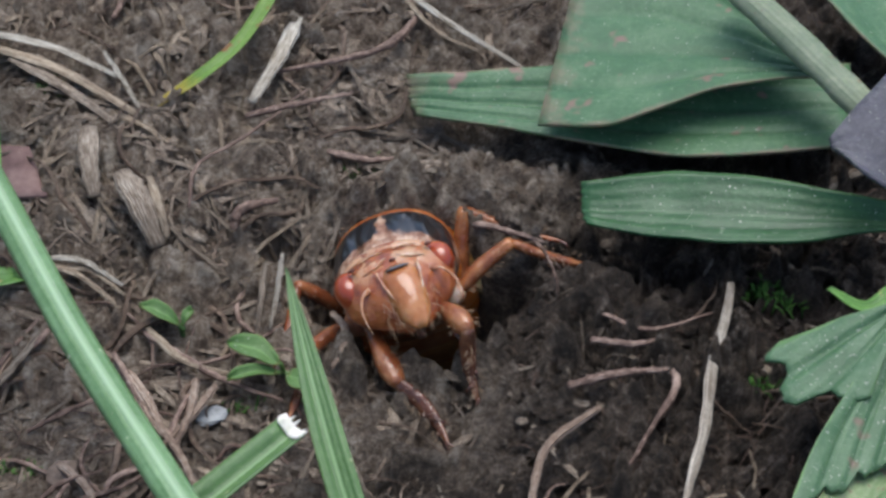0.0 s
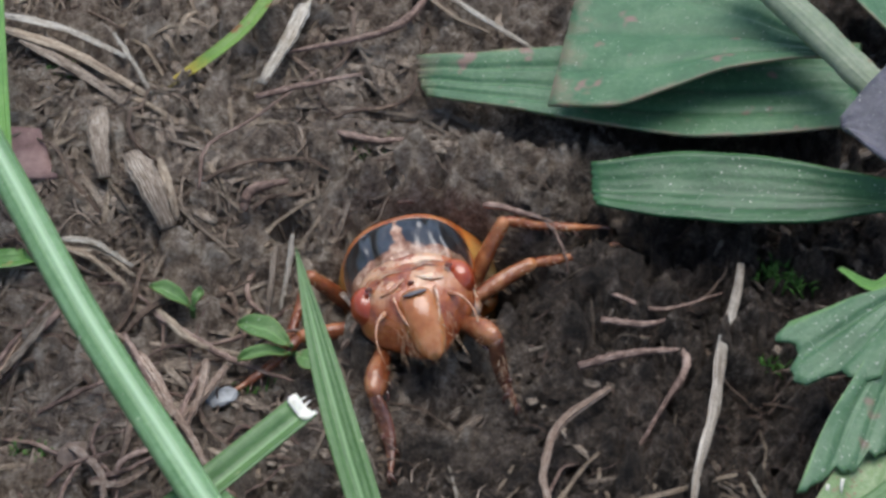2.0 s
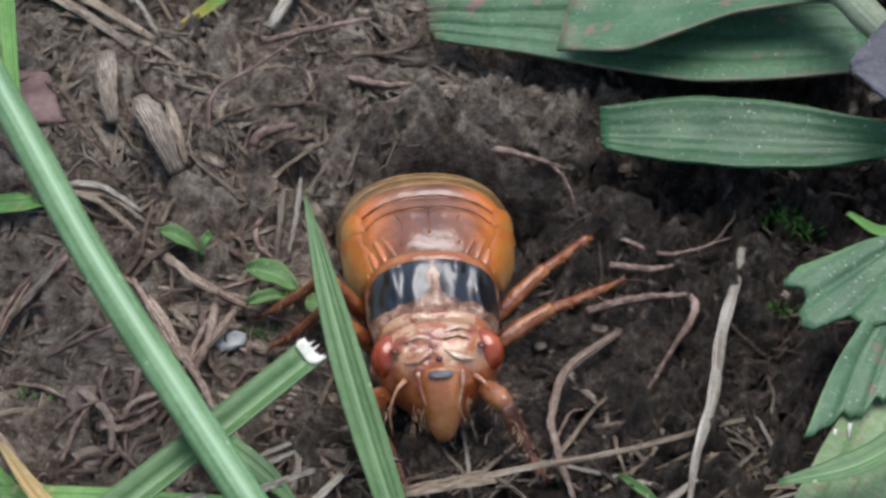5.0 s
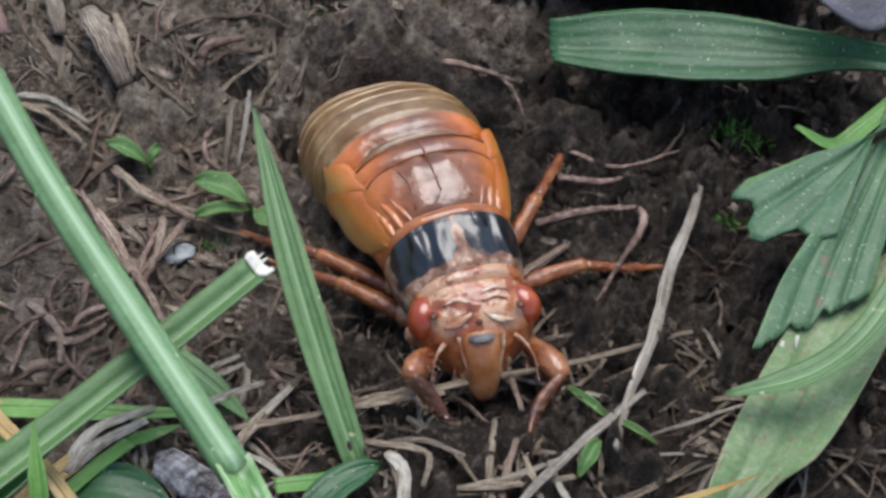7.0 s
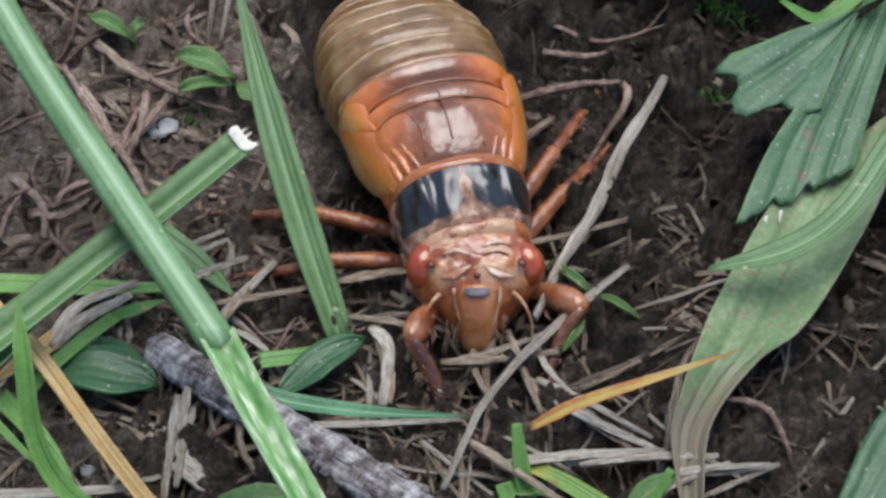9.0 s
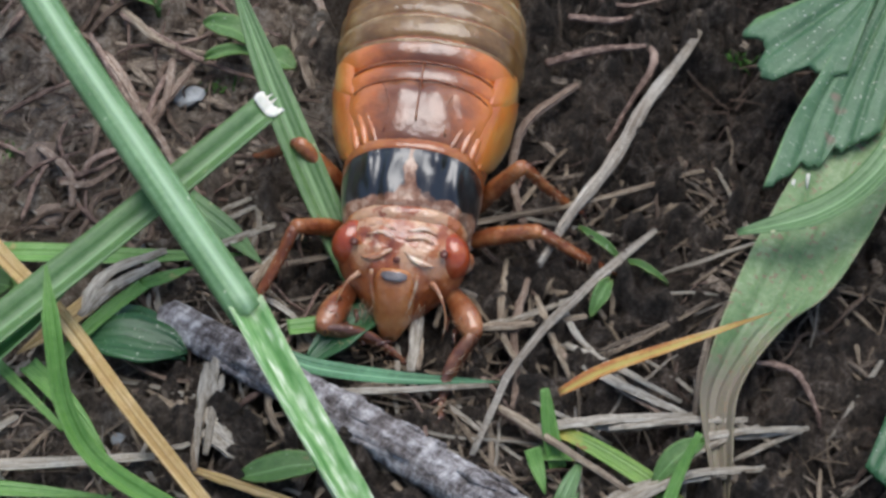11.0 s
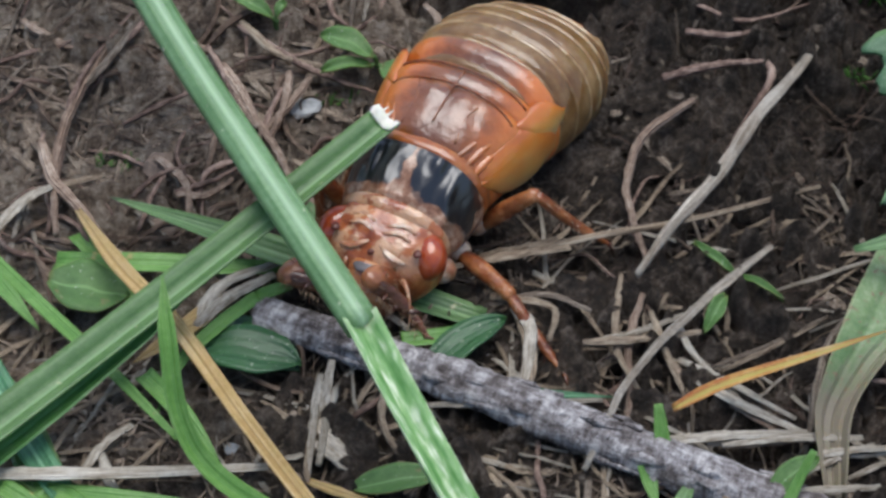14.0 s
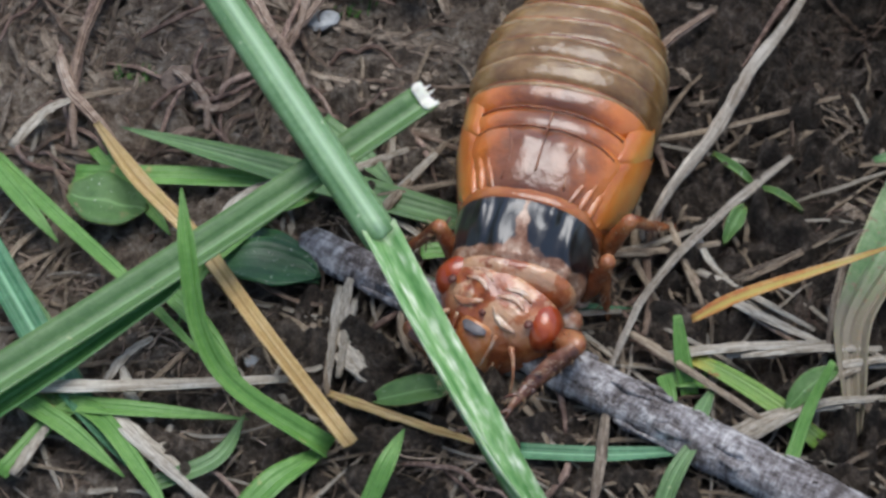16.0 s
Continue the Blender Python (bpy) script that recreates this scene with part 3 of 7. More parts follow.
# ---- ground ----
def vnoise(x, y, seed):
    """Smooth value noise in -1..1 on arrays of millimetres."""
    x, y = np.asarray(x, float), np.asarray(y, float)
    i, j = np.floor(x), np.floor(y)
    u, v = x - i, y - j
    u, v = u * u * (3 - 2 * u), v * v * (3 - 2 * v)

    def corner(a, b):
        h = np.sin(a * 127.1 + b * 311.7 + seed * 74.7) * 43758.5453
        return 2 * (h - np.floor(h)) - 1
    top = corner(i, j) * (1 - u) + corner(i + 1, j) * u
    low = corner(i, j + 1) * (1 - u) + corner(i + 1, j + 1) * u
    return top * (1 - v) + low * v


PITS = [(-0.5, 20.0, 4.5, 2.4), (5.5, 18.0, 4.0, 2.0), (10.8, 9.6, 3.2, 2.4), (13.5, 8.0, 3.0, 1.5), (-10.5, 9.4, 1.3, 3.0), (5.0, 5.7, 1.5, 3.0), (8.5, 7.0, 1.6, 1.6), (-7.0, 5.0, 1.2, 2.0), (-7.7, -0.0, 1.2, 1.8), (13.4, 7.5, 2.0, 1.6), (1.9, 10.8, 1.0, 1.4), (-2.7, 15.8, 1.2, 1.2), (-21.4, 0.1, 1.5, 1.5), (10.0, -0.4, 1.4, 1.6), (19.5, -3.8, 2.2, 1.8), (17.5, -7.4, 2.0, 1.6)]  # hollows in the soil: place, radius, depth


def soil(x, y):
    """Height of the soil in mm, without its finest crumbs."""
    x, y = np.asarray(x, float), np.asarray(y, float)
    z = 0.8 * vnoise(x / 11, y / 11, 1) + 0.45 * vnoise(x / 4, y / 4, 2)
    # the bank behind the burrow and the loose soil thrown out beside it
    s = np.clip((y - 4) / 8, 0, 1)
    z = z + 3.0 * s * s * (3 - 2 * s)
    z = z + 1.3 * np.exp(-((x - 11) / 5) ** 2 - ((y - 2) / 6) ** 2)
    d = np.sqrt(((x + 0.9) / 5.5) ** 2 + ((y - 4.5) / 5.6) ** 2)
    # a crumbled rim round the mouth, highest behind it
    z = z + 1.1 * np.exp(-((d - 1.42) / 0.22) ** 2) * np.clip((y - 2) / 6, 0, 1) * (1 + 0.6 * vnoise(x / 2.2, y / 2.2, 44))
    z = z + 0.9 * np.clip((y + 2) / 8, 0, 1) * vnoise(x / 5.5 + 0.3 * y / 5.5, y / 3.2, 45)
    for px, py, r, deep in PITS:
        z = z - deep * np.exp(-(((x - px) / r) ** 2 + ((y - py) / (0.8 * r)) ** 2) ** 1.5)
    k = np.clip((1.06 - d) / 0.24, 0, 1)
    return z - 10.0 * k * k * (3 - 2 * k)


def spread(lo, hi, step, far):
    """Grid lines: even inside, ever wider out to the horizon."""
    inner = list(np.arange(lo, hi + step * 0.5, step))
    a, b, d = [], [], step
    x, y = lo, hi
    while y < far:
        d *= 1.35
        x, y = x - d, y + d
        a.append(x)
        b.append(y)
    return np.array(a[::-1] + inner + b)


def make_ground():
    xs, ys = spread(-37, 40, 0.21, 40000), spread(-42, 40, 0.21, 40000)
    X, Y = np.meshgrid(xs, ys)
    Z = soil(X, Y)
    near = (np.abs(X) < 60) & (np.abs(Y) < 60)
    warp = 0.7 * vnoise(X / 2.6, Y / 2.6, 8)
    rough = np.clip(1.15 + 0.9 * vnoise(X / 6, Y / 6, 9) + 0.02 * X, 0.5, 2.2)
    crumbs = 1.25 * np.abs(vnoise(X / 2.7 + warp, Y / 2.7 - warp, 3)) + 0.75 * np.abs(vnoise(X / 1.2 + warp, Y / 1.2, 4)) + 0.5 * np.abs(vnoise(X / 0.62, Y / 0.62 + warp, 5))
    clods = np.maximum(0, vnoise(X / 1.7 + 2 * warp, Y / 1.7 - warp, 12) - 0.05) ** 0.6 * np.clip(0.5 + vnoise(X / 9, Y / 9, 14) + 0.02 * X, 0, 1.2)
    crumbs = 1.5 * rough * (crumbs - 0.66) + 0.75 * clods + 0.16 * vnoise(X / 0.42, Y / 0.42, 6) + 0.12 * vnoise(X / 0.9 + warp, Y / 0.3, 15)
    pits = np.maximum(0, vnoise(X / 2.3 - warp, Y / 1.6 + warp, 51) - 0.42) + 0.6 * np.maximum(0, vnoise(X / 0.95, Y / 0.95 + warp, 52) - 0.35)
    crumbs = crumbs - 2.6 * pits + 0.22 * np.abs(vnoise(X / 0.5 + warp, Y / 0.5, 53))
    Z = np.where(near, Z + crumbs, np.clip(Z, -0.5, 3))
    co = np.stack([X, Y, Z], -1).reshape(-1, 3) * MM
    ny, nx = X.shape
    q = (np.arange(ny - 1)[:, None] * nx + np.arange(nx - 1)[None, :]).ravel()
    faces = np.stack([q, q + 1, q + nx + 1, q + nx], -1)
    me = bpy.data.meshes.new("ground")
    me.vertices.add(len(co))
    me.vertices.foreach_set("co", co.ravel())
    me.loops.add(faces.size)
    me.loops.foreach_set("vertex_index", faces.ravel())
    me.polygons.add(len(faces))
    me.polygons.foreach_set("loop_start", np.arange(len(faces)) * 4)
    me.polygons.foreach_set("use_smooth", np.ones(len(faces), bool))
    me.update(calc_edges=True)
    me.validate()
    me.materials.append(SOIL)
    tagged(new("ground", me), "damp dark brown crumbly soil with a burrow", "soil", kind="structure")


make_ground()

# ---- the green stem and the cut blade that lie across the cicada's way ----
A_PATH = [(-34.58, 18.23, 12.00), (-27.12, 4.19, 10.50), (-21.38, -6.78, 9.60), (-15.23, -17.29, 9.00), (-9.00, -27.90, 8.70)]
A_END = [(-9.23, -27.52, 8.75), (-6.78, -32.98, 8.60), (-4.13, -38.23, 8.00), (-1.90, -41.80, 6.50), (0.45, -44.09, 4.00)]


def make_stem_a():
    root = new("torn_grass")
    root.location = Vector(A_PATH[0]) * MM
    back = Matrix.Translation(-Vector(A_PATH[0]) * MM)
    n = 40
    v, f, u = sweep(smooth_path(A_PATH, n), widths_of(n, 2.15, 1.0, 1.0), ring_profile(16, 0.75))
    culm = build("culm", v, f, STEM, parent=root, uvs=u)
    n = 30
    path = smooth_path(A_END, n)
    v, f, u = sweep(path, widths_of(n, 1.95, 1.0, 0.6, 0.5), blade_profile(0.45, 0.34), twist=0.6)
    sheath = build("split_sheath", v, f, SPLIT, parent=root, uvs=u, label="torn white and green striped sheath")
    v, f, u = sweep([p + Vector((0.35, 0.1, -0.25)) for p in path[8:]], widths_of(n - 8, 0.6, 0.5, 0.3, 0.5), blade_profile(0.3, 0.2), twist=-0.6)
    strip = build("torn_strip", v, f, SPLIT, parent=root, uvs=u)
    for o in (culm, sheath, strip):
        o.matrix_parent_inverse = back
    tagged(root, "long green grass stem with a torn striped end", "grass stem")


make_stem_a()

# the cut blade, in its own space: from its base along to its cut tip
B_BASE = Vector((-31.60, -33.17, 3.50))
B_TIP = Vector((-8.05, -12.75, 8.20))


def aim(base, tip, roll=0.0):
    """The pose of a thing that points along +x from base to tip (mm), its top up."""
    d = (Vector(tip) - Vector(base)).normalized()
    side = Vector((0, 0, 1)).cross(d).normalized()
    m = Matrix((d, side, d.cross(side))).transposed().to_4x4()
    return Matrix.Translation(Vector(base) * MM) @ m @ pose(0, 0, 0, roll)


def make_blade_b():
    root = new("cut_grass")
    L = (B_TIP - B_BASE).length
    n = 24
    path = [Vector((L * i / (n - 1) - (0 if i else 6), 0, -0.1 - 0.35 * math.sin(math.pi * i / (n - 1)))) for i in range(n)]
    v, f, u = sweep(path, [2.45 * (1 - 0.18 * i / n) for i in range(n)], blade_profile(0.36, 0.16))
    build("blade", v, f, GRASS, parent=root, uvs=u)
    v, f, u = sweep([Vector((-5, -0.9, -1.0)), Vector((L * 0.2, -0.8, -1.0)), Vector((L * 0.4, -0.6, -0.9)), Vector((L * 0.52, -0.2, -0.65))], [1.5, 1.5, 1.2, 0.3], blade_profile(0.2, 0.12))
    build("sheath", v, f, FLAP, parent=root, uvs=u, label="green folded flap with a pale edge")
    rng = random.Random(4)
    v, f, u = sweep([Vector((L - d, 0, 0.02)) for d in (0.65, 0.45, 0.2, -0.08)], [1.8, 2.02, 2.02, 1.85], blade_profile(0.37, 0.17))
    build("cut_edge", v, f, PITH, parent=root, uvs=u, label="whitish torn edge of the cut")
    for k in range(5):
        y = -0.7 + 0.35 * k
        z0 = 0.36 * 2.0 * abs(2 * y / 2.0) ** 1.3 * 0.8
        p = [Vector((L - 0.5, y, z0 - 0.12)), Vector((L, y, z0 - 0.1)), Vector((L + rng.uniform(0.2, 0.6), y * 0.95, z0 + rng.uniform(-0.2, 0.0)))]
        v, f, u = sweep(p, [0.3, 0.26, 0.08], ring_profile(6, 0.6))
        build("frayed_fibre", v, f, PITH, parent=root, uvs=u, label="white frayed fibre at the cut")
    return tagged(root, "thick folded green grass blade with a white frayed cut end", "grass blade")


BLADE_B = make_blade_b()

C_BASE = Vector((-2.65, -21.50, 0.32))
C_TIP = Vector((-9.18, -0.27, 9.00))


def make_blade_c():
    L = (C_TIP - C_BASE).length
    n = 26
    path = [Vector((L * i / (n - 1), 0.5 * math.sin(math.pi * i / (n - 1)), 0.7 * math.sin(math.pi * i / (n - 1)))) for i in range(n)]
    ws = [2.15 * (0.72 + 0.25 * math.sin(math.pi * min(1, i / n * 1.2))) * (1 - (i / (n - 1)) ** 5.0 * 0.97) for i in range(n)]
    v, f, u = sweep(path, ws, blade_profile(0.22, 0.07))
    ob = build("leaning_grass", v, f, GRASS, uvs=u)
    return tagged(ob, "narrow pointed green grass blade leaning over the burrow", "grass blade")


BLADE_C = make_blade_c()

# ---- ribwort leaves over the burrow ----
PLANTAIN = tagged(new("plantain_plant"), "ribwort plantain with cut ribbed green leaves", "plantain")
leaf(PLANTAIN, [(10.64, 32.10, 9.00), (17.09, 30.71, 9.60), (21.29, 24.66, 10.00), (23.90, 20.17, 10.30), (26.79, 15.83, 10.50)], [(6.86, 14.50, 7.00), (11.94, 13.63, 8.00), (18.35, 15.68, 9.00), (23.11, 15.67, 10.00), (27.09, 15.16, 10.40)], LEAF, "broad ribbed green leaf with a cut edge", veins=5, vein=0.22, sag=0.7, n=34, k=46, seed=3)
leaf(PLANTAIN, [(-1.98, 21.73, 5.00), (7.41, 21.52, 6.00), (18.55, 21.19, 7.00), (27.87, 19.46, 8.00)], [(-1.19, 18.96, 4.00), (8.77, 15.44, 5.00), (17.59, 12.61, 6.00), (27.18, 12.51, 7.00)], LEAF, "long ribbed green leaf with brown spotted edges", veins=4, vein=0.2, sag=0.5, n=34, k=37, seed=5, ragged=0.2)
leaf(PLANTAIN, [(9.73, 11.07, 5.00), (14.56, 11.46, 5.50), (20.77, 10.55, 6.00), (29.31, 8.32, 6.00), (36.34, 7.24, 5.00)], [(9.87, 8.27, 4.00), (15.78, 6.47, 4.50), (22.97, 5.60, 5.00), (29.22, 6.63, 5.00), (36.33, 6.17, 4.00)], LEAF_DARK, "dark green strap-like leaf with a square cut end", veins=2, vein=0.08, sag=0.55, n=34, k=19, seed=7, ragged=0.15)
stem([(19.54, 22.81, 13.00), (24.13, 16.76, 12.00), (28.21, 11.27, 11.00), (31.61, 8.89, 9.00)], 2.5, STALK, "grey-green ribbed leaf stalk", "stalk", parent=PLANTAIN, end=0.9, flat=0.7, n=20)
leaf(PLANTAIN, [(30.31, 14.26, 13.20), (27.35, 10.68, 13.00), (24.74, 7.16, 12.60)], [(31.80, 4.17, 13.00), (28.47, 2.33, 12.60), (25.14, 6.44, 12.40)], LEAF_PURPLE, "dull purple-grey withered leaf", veins=4, seed=9)
leaf(PLANTAIN, [(25.99, 25.26, 10.00), (28.83, 19.93, 10.00), (31.91, 16.51, 9.00)], [(32.41, 28.94, 9.00), (33.62, 23.45, 9.00), (35.34, 19.35, 9.00)], LEAF, "broad green leaf beside the stalk", veins=4, seed=11, n=20, k=17)
blade([(24.37, 19.45, 3.00), (24.62, 17.11, 2.00), (25.11, 14.53, 1.00)], 1.5, GRASS_BRIGHT, "short bright green blade between the leaves", end=0.8)
stem([(25.25, 11.63, 3.29), (27.26, 13.04, 3.60), (29.89, 13.69, 4.44)], 0.9, STRAW_GREY, "grey twig under the leaves", "twig", "twig")

# ---- the toothed leaves and the broad faded leaf ----
THISTLE = tagged(new("weed_plant"), "leafy weed with toothed green and faded leaves", "weed")
leaf(THISTLE, [(31.00, -1.05, 8.50), (27.57, -2.70, 8.00), (24.45, -3.44, 7.30), (21.05, -4.42, 6.50)], [(30.40, 1.13, 8.50), (28.35, -3.70, 7.80), (27.03, -6.85, 7.20), (26.20, -8.82, 6.60)], LEAF_GREY, "cut toothed grey-green leaf with a brown spot", veins=3, vein=0.22, sag=0.35, seed=13, n=34, k=41,
     end=((0, 0), (0.03, 1.4), (0.1, 1.5), (0.2, 1.0), (0.3, 1.5), (0.38, 2.7), (0.5, 3.1), (0.6, 2.9), (0.66, 1.5), (0.7, 0.9), (0.8, 1.2), (0.93, 0.8), (1, 0)))
leaf(THISTLE, [(28.43, -2.48, 7.00), (24.08, -9.62, 6.50), (22.16, -12.77, 5.80), (20.49, -16.50, 5.00)], [(32.37, 0.87, 7.00), (30.78, -4.39, 6.50), (29.50, -7.91, 5.80), (27.96, -12.23, 5.00)], LEAF_GREY, "ribbed green leaf with a torn lower edge", veins=4, vein=0.2, sag=0.4, seed=15, n=34, k=45,
     end=((0, 0), (0.08, 0.3), (0.14, -0.1), (0.24, -0.2), (0.28, -0.9), (0.33, -0.3), (0.45, 0.1), (0.5, 0.3), (0.57, -0.7), (0.66, 0.0), (0.75, -0.3), (0.85, 0.1), (1, 0)))
for k, q in enumerate([(24.48, -9.32, 6.00), (25.11, -9.23, 6.00), (22.43, -15.63, 4.80), (23.32, -15.29, 4.90)]):
    blade([q, (q[0] - 0.1, q[1] - 0.4, q[2] - 0.1), (q[0] - 0.15, q[1] - 0.9, q[2] - 0.4)], 0.22, PITH, "pale fibre hanging from the cut", parent=THISTLE, n=6)
leaf(THISTLE, [(24.21, -12.50, 4.40), (21.80, -16.37, 4.40), (18.80, -22.16, 4.40), (17.53, -25.06, 4.00), (16.53, -27.61, 3.20), (15.96, -29.75, 2.40), (16.29, -33.11, 1.20), (16.60, -35.40, 0.60)], [(32.55, -5.95, 4.60), (30.10, -12.70, 4.60), (26.83, -19.01, 4.50), (23.74, -23.59, 4.10), (21.06, -25.38, 3.30), (18.30, -29.08, 2.50), (17.63, -33.19, 1.30), (17.30, -35.40, 0.60)], LEAF_PALE, "broad faded leaf tapering to a dry grey base", veins=4, vein=0.16, sag=0.8, seed=17, n=60, k=33)
blade([(18.48, -20.90, 6.50), (23.12, -19.89, 7.00), (26.47, -17.81, 8.00), (29.45, -13.78, 9.00), (33.41, -8.06, 10.00)], 1.75, GRASS, "curved green blade over the faded leaf", start=0.25, end=1.1, power=0.2, parent=THISTLE, n=30, fold=0.12)
blade([(33.67, 3.19, 9.00), (28.67, -1.21, 8.00), (26.50, -2.41, 7.50), (24.51, -0.26, 7.00)], 1.2, GRASS_BRIGHT, "small bright green curled leaf tip", end=0.3, parent=THISTLE)
leaf(THISTLE, [(31.12, -24.71, 3.00), (27.41, -29.04, 2.50), (24.84, -33.96, 2.00)], [(32.40, -29.40, 3.00), (30.10, -32.83, 2.50), (27.24, -36.16, 2.00)], LEAF_DARK, "dark green leaf lying on the soil", veins=4, seed=19, n=20, k=13)

# ---- grass of the lawn's edge ----
TUFT = tagged(new("grass_tuft"), "loose tuft of green and yellowed lawn grass among straw", "grass tuft")
G1 = TUFT
blade([(-10.62, 28.79, 8.13), (-13.25, 24.22, 6.34), (-16.25, 21.28, 5.31), (-19.44, 20.36, 3.42)], 1.05, GRASS_TIP, "green grass blade yellowing towards its tip", end=0.5, power=0.3)
blade([(-31.14, 27.17, 9.00), (-29.13, 14.37, 9.50), (-27.73, 6.37, 10.00)], 1.1, GRASS_BRIGHT, "thin upright green blade beside the stem", end=0.8)
blade([(-30.47, 5.04, 2.08), (-28.24, 5.07, 2.32), (-26.64, 5.93, 1.79)], 1.7, GRASS_BRIGHT, "short green blade stub", end=0.7)
blade([(-28.41, -17.26, 0.50), (-22.18, -18.05, 1.38), (-16.12, -18.48, 1.56), (-9.52, -17.82, 0.90)], 1.4, GRASS_BRIGHT, "flat-lying green grass blade", parent=G1)
blade([(-19.97, -26.09, 11.00), (-19.49, -29.57, 9.50), (-18.87, -32.72, 6.50), (-16.97, -34.77, 4.00), (-12.13, -36.73, 1.00)], 1.0, GRASS_BRIGHT, "bright green curved shoot", end=1.4, power=0.9, start=0.15, parent=G1, fold=0.35)
blade([(-33.25, -16.32, 1.20), (-28.85, -21.14, 1.71), (-24.29, -25.98, 2.24), (-19.74, -30.64, 1.64)], 0.9, GRASS_BRIGHT, "thin green blade crossing the straws", parent=G1, end=0.4)
blade([(-15.79, -21.08, 2.21), (-17.95, -23.30, 2.36), (-20.10, -25.79, 1.93), (-21.25, -28.74, 1.10)], 0.9, GRASS_BRIGHT, "narrow light green blade", parent=G1)
blade([(-31.49, -33.17, 0.62), (-23.47, -34.67, 2.00), (-16.61, -34.88, 1.25)], 1.1, GRASS_BRIGHT, "thin green blade on the litter", parent=G1)
blade([(-27.06, -14.79, 2.50), (-23.99, -19.44, 3.00), (-20.30, -23.75, 3.00), (-15.79, -30.40, 3.00), (-10.76, -37.27, 2.50)], 1.05, YELLOW, "dry golden-yellow grass blade", parent=G1, end=0.9, start=0.4)
blade([(-32.82, -23.15, 0.53), (-28.75, -28.67, 1.02), (-25.88, -34.03, 1.09), (-24.18, -37.84, 1.36)], 1.2, GRASS, "green blade deep in the tuft", parent=G1)
blade([(-30.19, -38.34, 1.08), (-26.14, -34.29, 1.65), (-21.77, -39.42, 2.36), (-20.37, -41.99, 1.95)], 1.1, GRASS_BRIGHT, "bent green blade near the straws", parent=G1)
blade([(-16.26, -40.52, 1.23), (-14.78, -38.97, 1.61), (-12.48, -36.71, 0.83)], 1.6, GRASS_BRIGHT, "broad short green blade", parent=G1, end=0.4)
blade([(-9.78, -40.63, 1.45), (-8.69, -38.67, 2.93), (-7.81, -36.49, 2.98)], 1.1, GRASS_BRIGHT, "small upright green blade tip", parent=G1)
blade([(-1.54, -37.02, 1.37), (2.79, -37.28, 1.46), (7.43, -37.01, 1.39)], 1.0, GRASS_BLUE, "green blade lying beside the bark stick", parent=G1, end=0.5)
blade([(6.12, -40.27, 0.89), (7.06, -38.30, 1.76), (8.98, -35.45, 2.39)], 1.05, GRASS, "green blade beside the faded leaf", parent=G1)
blade([(7.91, -32.89, 0.64), (7.52, -31.52, 2.01), (7.20, -29.57, 3.74)], 1.0, GRASS_BRIGHT, "short upright bright green shoot", parent=G1, end=0.5)
blade([(11.62, -41.41, -0.16), (13.10, -37.86, 1.02), (14.22, -35.17, 2.53), (15.58, -33.02, 4.32)], 0.8, GRASS_BRIGHT, "upright bright green shoot", parent=G1, end=0.5)
blade([(-7.76, -25.89, 1.79), (-5.17, -26.65, 1.53), (-0.64, -27.51, 1.76), (4.86, -27.15, 0.84)], 1.1, GRASS_BLUE, "dark green blade pressed to the soil", parent=G1)
blade([(-7.32, -23.89, 1.71), (-5.21, -23.46, 1.52), (-2.94, -22.38, 0.70)], 1.1, GRASS_BRIGHT, "cut stub of a green blade", end=0.9, parent=G1)
blade([(14.95, -35.86, 0.44), (12.51, -33.92, 1.20), (8.84, -31.50, 1.56), (5.72, -30.22, 1.16)], 1.2, GRASS_TIP, "pale yellow-green blade", parent=G1)
blade([(6.86, -32.22, 1.07), (7.87, -32.30, 1.18), (8.90, -32.23, 0.94)], 1.0, GRASS_BRIGHT, "cut green stub", end=0.95, power=0.2)
blade([(7.54, -36.69, 1.04), (8.35, -35.00, 1.82), (9.25, -32.81, 1.55)], 1.05, GRASS, "green blade beside the stub", parent=G1)
blade([(6.41, -32.52, 2.14), (6.71, -33.35, 1.56), (7.13, -34.95, 1.18)], 0.9, GRASS_BRIGHT, "tiny green shoot", parent=G1)
blade([(8.14, -28.74, 2.00), (10.81, -28.17, 3.50), (15.12, -27.76, 5.50), (19.82, -26.88, 7.00)], 0.85, ORANGE, "dry orange and yellow grass blade", start=0.6, end=0.1, power=0.7)
blade([(-27.28, -15.23, 0.74), (-24.14, -19.08, 0.81), (-22.20, -21.86, 0.70)], 1.3, GRASS_BRIGHT, "light green blade in the tuft", parent=G1)
blade([(-16.66, -20.57, 1.16), (-14.63, -20.37, 1.99), (-12.93, -19.13, 1.43)], 0.9, GRASS_BRIGHT, "small green blade tip", parent=G1)
blade([(-33.73, -21.78, 1.60), (-30.79, -26.64, 1.60), (-27.97, -31.31, 1.60), (-24.98, -35.44, 1.60), (-21.78, -39.42, 1.60)], 1.9, GRASS_BLUE, "broad bluish blade under the straws", parent=G1)
blade([(-29.40, -33.88, 1.80), (-26.48, -35.92, 1.80), (-23.03, -39.00, 1.80)], 1.2, GRASS_BRIGHT, "bright green blade on the litter", parent=G1)
blade([(-13.71, -14.15, 1.60), (-11.22, -16.55, 1.60), (-8.95, -19.10, 1.60)], 1.5, GRASS, "green blade behind the stem", parent=G1)
blade([(-22.15, -26.10, 1.50), (-19.63, -29.03, 1.80), (-17.20, -32.31, 1.60)], 1.2, GRASS_BRIGHT, "green blade at the tuft's edge", parent=G1)
